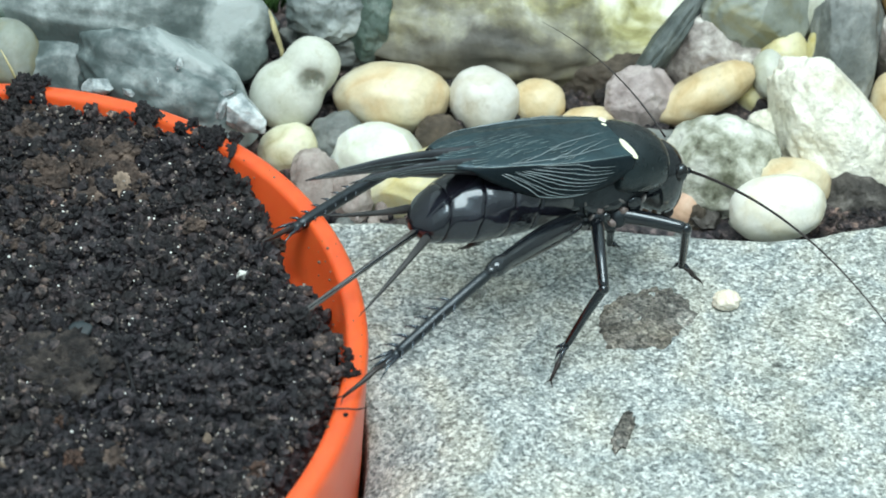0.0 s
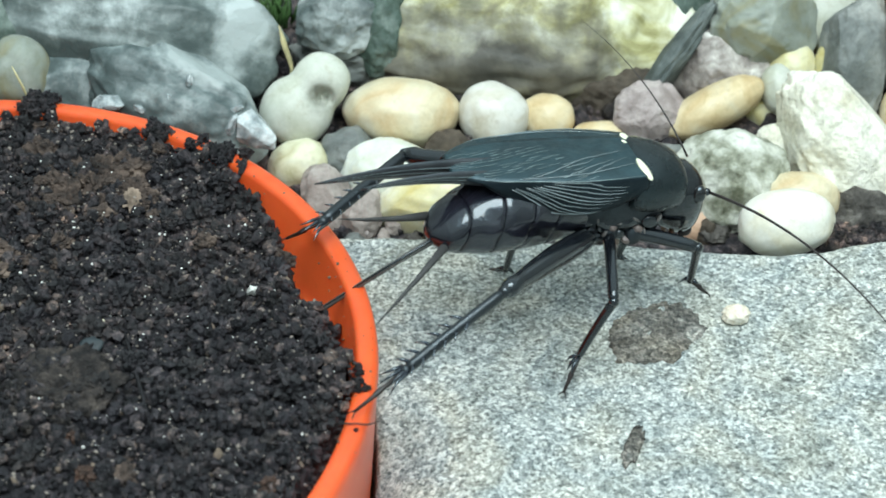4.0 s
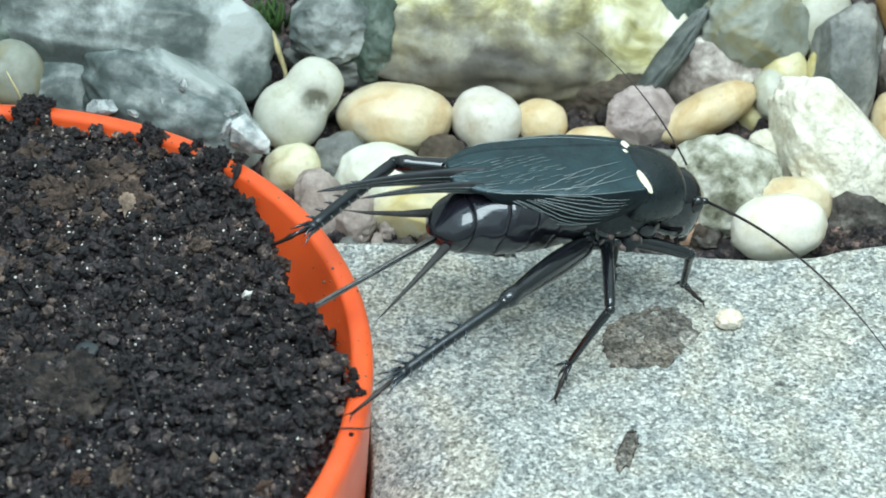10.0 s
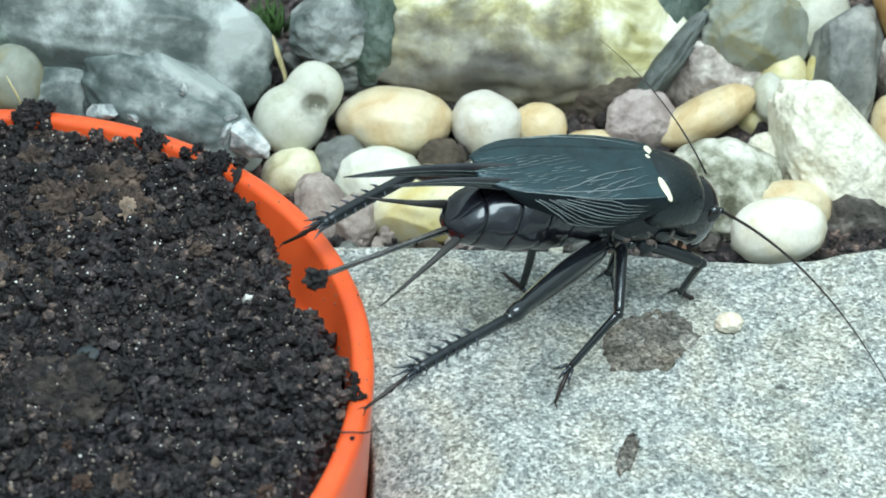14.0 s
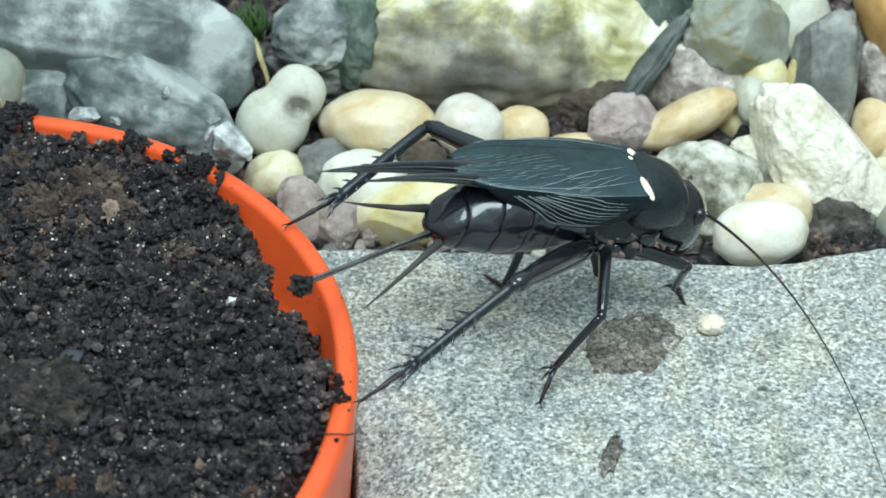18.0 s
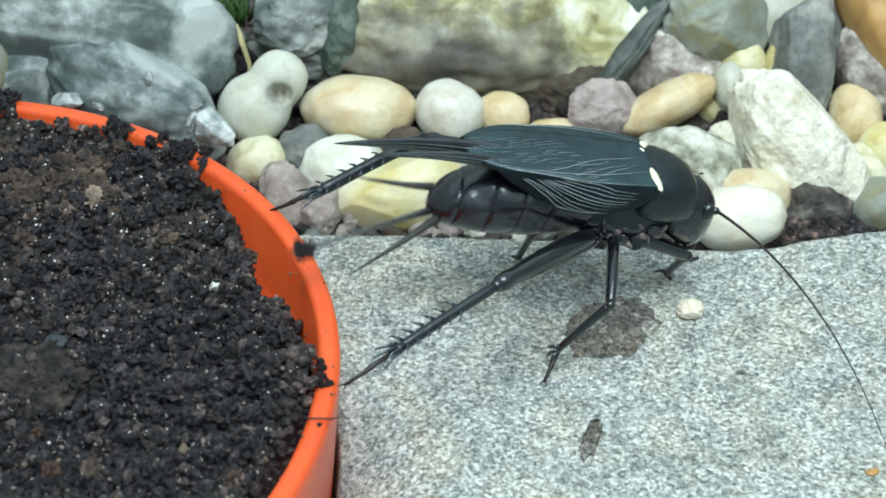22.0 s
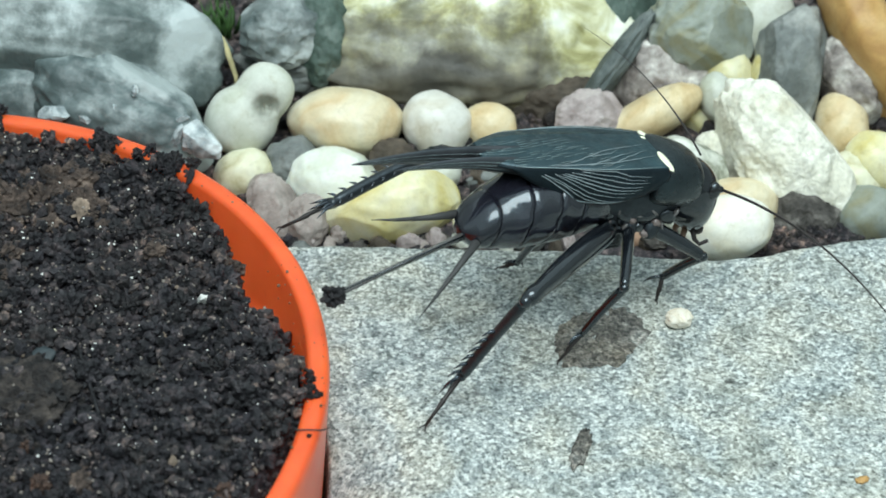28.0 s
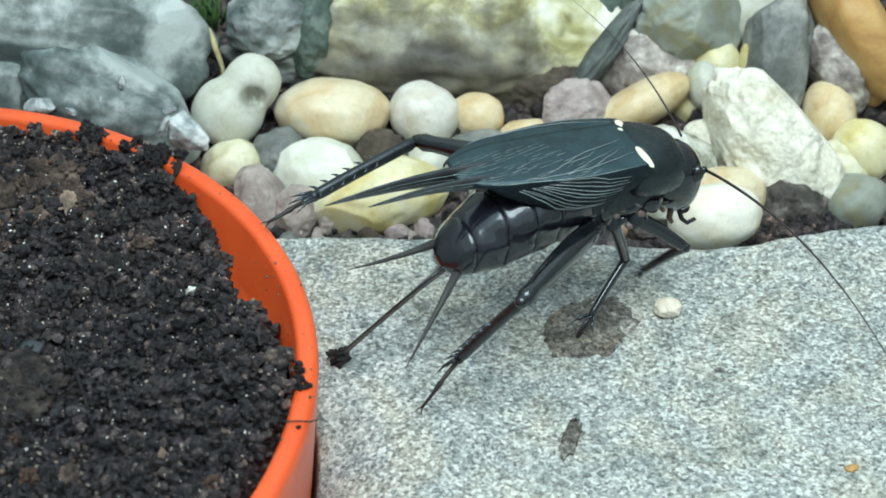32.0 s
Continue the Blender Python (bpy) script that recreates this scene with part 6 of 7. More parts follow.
    leg_rows(LEGS["hind", "right"], (-3.4, -3.6, -1.7), [
    (0, -16.2, -12.3, -1.5, -25.6, -15.7, -7.6, -30.7, -17.3, -10.7),
    (0.5, -16.2, -12.3, -1.9, -25.6, -15.6, -7.9, -30.7, -17.2, -11.1),
    (1, -16.2, -12.3, -2.3, -25.6, -15.6, -8.3, -30.6, -17.2, -11.5),
    (1.5, -16.1, -12.3, -3.3, -25.7, -16.1, -8.6, -30.5, -17.9, -12),
    (2, -15.1, -13.6, 0, -24.2, -17.5, -6.1, -29.3, -19.7, -8.9),
    (2.5, -15, -13.7, -0.1, -24, -17.6, -6.3, -29.1, -19.8, -9.2),
    (3, -15.3, -13.5, -0.7, -24.5, -17.5, -6.5, -29.5, -19.8, -9.4),
    (3.5, -15.3, -13.5, -1.2, -24.6, -17.7, -6.8, -29.5, -20, -9.7),
    (5.5, -15.3, -13.5, -0.5, -24.9, -17.7, -5.5, -29.9, -20.1, -8.3),
    (6, -15.5, -13.2, -1.1, -25.3, -17.5, -5.7, -30.2, -19.9, -8.5),
    (6.5, -15.2, -13.6, 0, -25, -18, -4.2, -30, -20.5, -6.9),
    (7, -14.9, -13.7, 0.9, -24.6, -18.2, -3.7, -29.6, -20.8, -6.2),
    (7.5, -14.6, -13.9, 1.1, -24.1, -18.4, -3.7, -29.2, -21, -6.3),
    (8, -14.8, -13.8, 0.9, -24.3, -18.2, -4.2, -29.3, -20.7, -6.8),
    (8.5, -14.9, -13.8, 0.4, -24.3, -18.2, -4.7, -29.3, -20.7, -7.4),
    (9, -15.1, -13.7, -0.2, -24.5, -18.3, -5.1, -29.5, -20.8, -7.8),
    (9.5, -15.4, -13.4, -1.6, -25, -18, -6.3, -29.8, -20.5, -9.2),
    (10, -15.3, -13.4, -0.6, -25.1, -18.1, -4.8, -30, -20.6, -7.6),
    (10.5, -14.7, -14, 0.6, -24.1, -18.8, -4.1, -29.1, -21.4, -6.8),
    (11, -15.4, -13.4, -2.2, -25.2, -18.5, -5.8, -30, -21.1, -8.8),
    (11.5, -15.4, -13.4, -2.1, -25.4, -18.5, -5.3, -30.2, -21.2, -8.1),
    (12, -15.6, -13.1, -2.1, -25.6, -18.2, -5, -30.5, -20.9, -7.8),
    (12.5, -15.6, -13.1, -2.9, -25.6, -18.3, -5.5, -30.4, -21, -8.3),
    (13, -15.5, -13.1, -3.5, -25.5, -18.7, -5.6, -30.3, -21.5, -8.3),
    (13.5, -15.6, -13, -3.5, -25.5, -18.8, -5.4, -30.3, -21.6, -8.2),
    (14, -15.5, -13.2, -3, -25.4, -19, -4.5, -30.3, -21.8, -7.1),
    (14.5, -15.5, -13.1, -3.4, -25.4, -19, -4.9, -30.2, -21.9, -7.6),
    (16.5, -15.2, -13.6, -1.2, -23.9, -18.2, -7.3, -28.6, -20.2, -10.9),
    (17, -14.6, -14, 0.5, -23.3, -18.8, -5.6, -28.2, -20.8, -8.8),
    (17.5, -14.8, -13.8, 0.7, -23.5, -17.8, -5.8, -28.4, -19.9, -9.1),
    (18, -14.4, -14.2, 1.1, -22.8, -18.5, -5.6, -27.7, -20.7, -8.7),
    (18.5, -14.4, -14.3, 0.4, -23.1, -18.8, -5.8, -27.9, -21.1, -8.9),
    (19, -15, -13.9, -1.5, -23.9, -18.4, -7.4, -28.5, -20.6, -10.9),
    (19.5, -14.6, -14.3, -0.8, -23.6, -19.6, -5.8, -28.4, -22, -9),
    (20, -14.6, -14.3, -2.1, -23.6, -19.6, -7.2, -28.1, -22.2, -10.7),
    (20.5, -15, -13.9, -2, -24.1, -19.5, -6.5, -28.6, -22.1, -9.9),
    (21, -15, -13.9, -2.3, -24.1, -19.8, -6.5, -28.5, -22.5, -9.8),
    (21.5, -15, -13.9, -1.9, -24, -20.1, -5.7, -28.6, -22.8, -8.9),
    (22, -15.1, -13.7, -2.1, -24.1, -19.9, -6.2, -28.7, -22.5, -9.4),
    (22.5, -15.5, -13.2, -3.3, -24.1, -19.6, -7.6, -28.6, -22.2, -11),
    (22.8, -15.3, -13.2, -4.2, -22.3, -14.1, -13.4, -24.1, -11.8, -18.9),
    (22.9, -14.4, -14.6, -1.5, -21.3, -14.8, -10.8, -23.7, -13.7, -16.4),
    (23, -14.7, -14.1, -3.2, -17.8, -11.2, -14, -18.9, -8.6, -19.6),
    (23.1, -14.7, -14.2, -2.8, -16.1, -10.6, -13.8, -16.9, -9.3, -19.8),
    (23.2, -13.8, -15, -0.6, -17.9, -11.8, -10.9, -18.2, -9.7, -16.7),
    (23.5, -14.6, -13.9, -4.9, -15.5, -11.1, -16.1, -18.6, -14.3, -20.4),
    (24, -15, -13.4, -4.8, -17, -10.4, -15.8, -20.5, -13.7, -19.7),
    (24.5, -15.1, -13.1, -5.5, -16.9, -9.9, -16.6, -20.2, -12.6, -21.1),
    (25, -15.1, -13.3, -4.8, -17.3, -10.2, -15.7, -20.8, -13, -20),
    (25.5, -15.1, -13.3, -4.7, -17.4, -10.1, -15.7, -20.9, -12.8, -20),
    (27.5, -15.2, -13.1, -4.9, -17.5, -9.6, -15.8, -21.1, -11.9, -20.3),
    (28, -15.4, -12.8, -5, -17.7, -9.1, -15.7, -21.3, -11.4, -20.2),
    (28.5, -15.4, -12.8, -4.9, -17.8, -8.6, -15.4, -21.3, -10.6, -20.1),
    (29, -15.5, -12.8, -4.4, -18, -8.4, -14.9, -21.6, -10.4, -19.5),
    (29.5, -15.6, -12.7, -4.6, -17.9, -8.5, -15.2, -21.5, -10.2, -19.9),
    (30, -15.3, -13.1, -4.7, -17, -9.2, -15.5, -20.7, -10.7, -20.2),
    (30.5, -15.5, -13.1, -3.3, -17.6, -8.6, -13.8, -21.5, -10.1, -18.4),
    (31, -15.6, -13, -3.1, -17.4, -7.9, -13.4, -21, -9, -18.4),
    (31.5, -15.4, -13.5, -2.1, -17.9, -8.4, -12.3, -21.8, -9.9, -16.9),
    (32, -15.4, -13.4, -1.8, -17.9, -8.6, -12, -21.8, -10.2, -16.5),
    ])
    leg_rows(LEGS["hind", "left"], (-6, 3.4, 0), [
    (0, -16, 13.4, -5, -27, 8.2, -8.3, -31.8, 4.7, -7.8),
    (0.5, -16.2, 13.3, -4.8, -27.1, 7.5, -7.6, -32.1, 4.3, -7.5),
    (1, -16.1, 13.2, -5.3, -26.8, 7.2, -8, -32.1, 4.2, -8.3),
    (1.5, -15.8, 13.6, -5, -26.1, 7.2, -8.4, -31.2, 4, -8.8),
    (2, -16.8, 13.4, -2.7, -26.4, 5.8, -5.7, -31.1, 2.1, -5.6),
    (2.5, -17.1, 13.1, -2.5, -26.6, 5.3, -5.4, -29.3, 8.7, -9.6),
    (3, -17.3, 13, -2.6, -26.7, 5.2, -5.6, -29.3, 8.8, -9.7),
    (3.5, -17.4, 12.7, -3, -26.9, 5, -6.2, -29.3, 8.4, -10.4),
    (5.5, -18.4, 11.3, -2.9, -28.2, 4.1, -5.9, -30.6, 7.2, -10.4),
    (6, -18.6, 10.9, -3.3, -28.4, 3.6, -6.4, -30.6, 6.7, -11),
    (6.5, -18.6, 10.9, -3.3, -28.4, 3.5, -5.7, -30.9, 6.3, -10.4),
    (7, -18.7, 10.9, -2.8, -28.5, 3.3, -5.1, -31.1, 6.1, -9.7),
    (7.5, -18.8, 10.8, -2.7, -28.3, 2.9, -4.7, -31.1, 5.7, -9.2),
    (8, -18.5, 11.2, -2.8, -28.1, 3.2, -4.9, -31, 6, -9.4),
    (8.5, -18.5, 11.2, -2.6, -28.1, 3.2, -4.9, -31.1, 6.1, -9.2),
    (9, -18.4, 11.3, -2.8, -27.9, 3.4, -5, -31, 6.2, -9.3),
    (9.5, -18.9, 10.4, -2.9, -28.5, 2.6, -5.3, -31.4, 5.3, -9.8),
    (10, -20.1, 8.2, -1.5, -29.7, 0.2, -3.3, -32.6, 2.8, -8),
    (10.5, -20.3, 7.7, -1.2, -29.7, -0.6, -2.6, -32.8, 1.9, -7.1),
    (11, -20.2, 7.7, -2.4, -30, -0.1, -4, -32.9, 2.5, -8.6),
    (11.5, -20.2, 7.5, -2.6, -30.1, -0.1, -4, -33.1, 2.2, -8.7),
    (12, -20.1, 7.5, -2.8, -30.4, 0.3, -4.1, -33.3, 2.6, -8.8),
    (12.5, -20, 7.1, -3.7, -30.6, 0.4, -5.3, -33.4, 2.4, -10.2),
    (13, -19.9, 6.7, -4.6, -30.7, 0.5, -6.6, -33.5, 2.3, -11.7),
    (13.5, -20, 7, -4, -30.5, 0.2, -5.7, -33.2, 2.3, -10.7),
    (14, -19, 8.9, -5, -29.4, 1.9, -6.4, -32.1, 3.8, -11.4),
    (14.5, -18.9, 9, -5.1, -29.3, 2.1, -6.9, -32.1, 4.2, -11.9),
    (16.5, -20.8, 4.5, -1.9, -31, -2, -5.4, -33.5, 0.8, -10.1),
    (17, -21, 3.9, -0.4, -31.2, -3, -3.1, -34.1, -0.1, -7.4),
    (17.5, -16.9, 13, -3.7, -27.5, 6.5, -5.6, -31.4, 8.7, -9.5),
    (18, -16, 14.5, -1.9, -25.2, 7.6, -7.1, -30, 6.5, -10.5),
    (18.5, -16.8, 13.7, -1.8, -26.3, 7.6, -7.5, -31.2, 6.6, -10.7),
    (19, -16.9, 13.2, -3, -26.3, 9.1, -10.3, -31.2, 8.4, -13.8),
    (19.5, -17.7, 12.4, -2.7, -27.4, 7.3, -8.9, -32.6, 5.2, -11),
    (20, -17.9, 11.6, -4, -27.4, 6.1, -10.2, -32.5, 3.4, -11.9),
    (20.5, -18, 11.4, -4.1, -27.7, 5.9, -10.1, -32.7, 3, -11.5),
    (21, -18.7, 10.5, -3.9, -28.3, 4.7, -9.6, -31.7, 6.6, -14.2),
    (21.5, -18.7, 10.5, -3.5, -28.7, 4.6, -8.3, -32.7, 5.9, -12.7),
    (22, -18.8, 10.6, -3.2, -28.9, 4.7, -7.7, -33.3, 5.3, -11.8),
    (22.5, -18.9, 10.1, -3.7, -29.2, 4.3, -8.1, -34.2, 3.8, -11.4),
    (23, -18.9, 9.6, -4.5, -29.3, 4.2, -9.1, -34.2, 3.6, -12.4),
    (23.5, -18, 11.3, -4.4, -28.6, 6.6, -9.3, -33.5, 6.3, -12.7),
    (24, -17.3, 12.6, -3.5, -28.3, 8.9, -8.5, -33.3, 8.7, -11.7),
    (24.5, -17, 12.9, -3.6, -27.5, 10.4, -10.2, -32.5, 10, -13.3),
    (25, -17.1, 12.9, -3.2, -27.5, 11.4, -10.1, -32.5, 11.2, -13.4),
    (25.5, -16.9, 13.1, -3.3, -27.6, 10.5, -9.3, -32.6, 10.3, -12.7),
    (27.5, -16.1, 14, -3.5, -27, 10, -8.4, -31.9, 9.9, -11.8),
    (28, -15.9, 14.2, -3.5, -26.9, 10, -7.9, -31.9, 10.1, -11.3),
    (28.5, -15.7, 14.1, -3.9, -27, 10.3, -8.2, -32, 10.5, -11.4),
    (29, -15.9, 13.9, -4.1, -27.4, 10.5, -7.9, -32.5, 10.7, -11.1),
    (29.5, -15.9, 13.7, -4.5, -27.5, 10.4, -8.1, -32.6, 10.5, -11.3),
    (30, -15.8, 13.5, -5.1, -27.2, 10.2, -9.4, -32.1, 10.2, -12.9),
    (30.5, -15.8, 14.1, -3.8, -27.4, 11.3, -7.7, -32.6, 11.3, -10.8),
    (31, -14.9, 15, -3.3, -26.4, 12.3, -7.8, -31.8, 10.9, -9.9),
    (31.5, -14.8, 15.1, -3.3, -26.5, 12.3, -7.1, -32, 10.6, -8.7),
    (32, -14.8, 15.1, -3.1, -26.5, 11.8, -6.5, -32, 9.8, -7.9),
    ])
    leg_rows(LEGS["middle", "right"], (-1.3, -3.2, -1.8), [
    (0, -2.5, -9.4, -5.8, -4.8, -9, -12.4, -6.6, -10.6, -15.3),
    (0.5, -2.6, -9.5, -5.6, -4.8, -8.7, -12.3, -6.5, -10.2, -15.3),
    (1, -2.5, -9.6, -5.5, -4.6, -8.8, -12.2, -6.2, -10.4, -15.2),
    (1.5, -2.6, -9.7, -5.4, -4.6, -9.2, -12, -6.1, -10.9, -15.1),
    (2, -2, -9.9, -5.1, -4.2, -9.4, -11.7, -5.9, -11.3, -14.5),
    (2.5, -2.1, -10, -5, -4, -9.3, -11.7, -5.7, -11.1, -14.5),
    (3, -2.4, -10, -4.8, -4.3, -9.5, -11.5, -5.9, -11.3, -14.5),
    (3.5, -2.5, -10, -4.8, -4.3, -9.7, -11.5, -5.8, -11.5, -14.5),
    (5.5, -2.6, -10.1, -4.5, -4.7, -10.1, -11.2, -6.3, -12.1, -14),
    (6, -2.7, -10, -4.5, -5, -10.5, -11.2, -6.6, -12.6, -13.9),
    (6.5, -2.5, -10.2, -4.2, -5.1, -10.9, -10.7, -6.7, -13.2, -13.2),
    (7, -2.3, -10.3, -4.1, -4.9, -10.9, -10.6, -6.5, -13.2, -13.1),
    (7.5, -2.2, -10.3, -4.2, -4.6, -10.7, -10.7, -6.2, -13, -13.2),
    (8, -2.2, -10.2, -4.3, -4.6, -10.5, -10.8, -6.2, -12.8, -13.4),
    (8.5, -2.3, -10.1, -4.5, -4.6, -10.3, -11.1, -6.3, -12.4, -13.8),
    (9, -2.4, -10.1, -4.6, -4.7, -10.2, -11.2, -6.3, -12.3, -13.9),
    (9.5, -2.6, -10, -4.7, -4.9, -10.1, -11.3, -6.3, -12.1, -14.1),
    (10, -2.6, -10.2, -4.2, -5.1, -10.8, -10.7, -6.6, -13, -13.4),
    (10.5, -2.1, -10.2, -4.2, -4.6, -11, -10.7, -6.1, -13.4, -13.3),
    (11, -2.6, -10.1, -4.5, -5.2, -10.9, -10.9, -6.7, -13.1, -13.7),
    (11.5, -2.8, -10.1, -4.4, -5.5, -11.1, -10.8, -6.9, -13.4, -13.5),
    (12, -2.9, -10, -4.4, -5.8, -11.2, -10.7, -7.3, -13.5, -13.3),
    (12.5, -2.9, -10.1, -4.3, -5.8, -11.5, -10.6, -7.2, -13.7, -13.3),
    (13, -2.6, -10, -4.7, -6, -12.1, -10.5, -7.3, -14.5, -13.1),
    (13.5, -2.9, -10, -4.6, -6.3, -12, -10.4, -7.6, -14.3, -13.1),
    (14, -2.7, -10, -4.5, -6.6, -12.4, -9.9, -7.9, -14.8, -12.5),
    (14.5, -2.8, -10.1, -4.4, -6.6, -12.4, -9.9, -7.9, -14.7, -12.6),
    (16.5, -2.7, -9.8, -5.1, -6, -11.4, -11.1, -7.2, -13.4, -14),
    (17, -2.4, -9.8, -5.1, -5.9, -11.3, -11, -7.2, -13.5, -13.8),
    (17.5, -2.9, -10, -4.6, -6, -10.7, -10.8, -7.4, -12.8, -13.7),
    (18, -2.6, -10, -4.8, -5.6, -10.9, -11, -6.8, -13.1, -13.8),
    (18.5, -2.6, -9.9, -4.8, -5.6, -10.5, -11.1, -6.9, -12.7, -13.9),
    (19, -3.2, -9.7, -5.1, -6.4, -10.6, -11.3, -7.5, -12.7, -14.2),
    (19.5, -2.8, -10, -4.5, -5.9, -10.9, -10.7, -7.2, -13, -13.5),
    (20, -2.9, -9.9, -4.8, -6.2, -11.1, -10.9, -7.3, -13.2, -13.8),
    (20.5, -3.2, -9.9, -4.7, -6.7, -11.4, -10.5, -7.9, -13.6, -13.4),
    (21, -2.7, -9.9, -4.8, -6.9, -11.5, -10.2, -8.1, -13.6, -13.1),
    (21.5, -2.3, -10, -4.8, -6.7, -10.8, -10.2, -7.1, -13.9, -12.2),
    (22, -1.9, -10, -5, -5, -10, -11.2, -6.3, -12.7, -13.6),
    (22.5, -2, -10.1, -4.8, -4.7, -9.5, -11.2, -5.9, -11.7, -14),
    (23, -2.2, -10.1, -4.7, -4.5, -9.3, -11.2, -5.7, -11.1, -14.4),
    (23.5, -2.8, -10, -4.5, -6.7, -9, -10.3, -7.9, -10.8, -13.4),
    (24, -3.3, -10, -4.3, -5.2, -8.4, -10.8, -6.5, -8.3, -14.4),
    (24.5, -3.3, -9.9, -4.6, -5.2, -8.2, -11.2, -6.3, -7.8, -14.8),
    (25, -3.5, -9.9, -4.4, -5.3, -8.4, -11.1, -6.6, -8.2, -14.6),
    (25.5, -3.5, -9.8, -4.5, -5.4, -8.4, -11.1, -6.7, -8.1, -14.7),
    (27.5, -3.6, -9.7, -4.8, -5.4, -8.2, -11.4, -6.7, -7.8, -14.9),
    (28, -3.7, -9.6, -4.9, -5.6, -7.8, -11.4, -6.9, -7.4, -14.9),
    (28.5, -3.9, -9.8, -4.2, -5.6, -7.7, -10.7, -6.8, -7.1, -14.3),
    (29, -4, -10, -3.5, -5.6, -7.7, -10, -6.9, -7.1, -13.5),
    (29.5, -4, -10.1, -3, -5.4, -6.9, -9.1, -6.7, -6.2, -12.6),
    (30, 4, -1.1, -6.7, 0, -6.1, -9.5, -1.1, -7.6, -12.8),
    (30.5, 2.1, -1, -8.1, -2.3, -4.1, -12.6, -4.2, -4.3, -15.9),
    (31, 2.3, -1, -8, -2.3, -3.6, -12.6, -4.2, -4, -15.9),
    (31.5, 2.2, -1.3, -8.1, -2.2, -4.6, -12.4, -3.6, -4.7, -16),
    (32, 2.4, -1.3, -8.1, -2.2, -4.6, -12.3, -3.7, -4.9, -15.8),
    ])
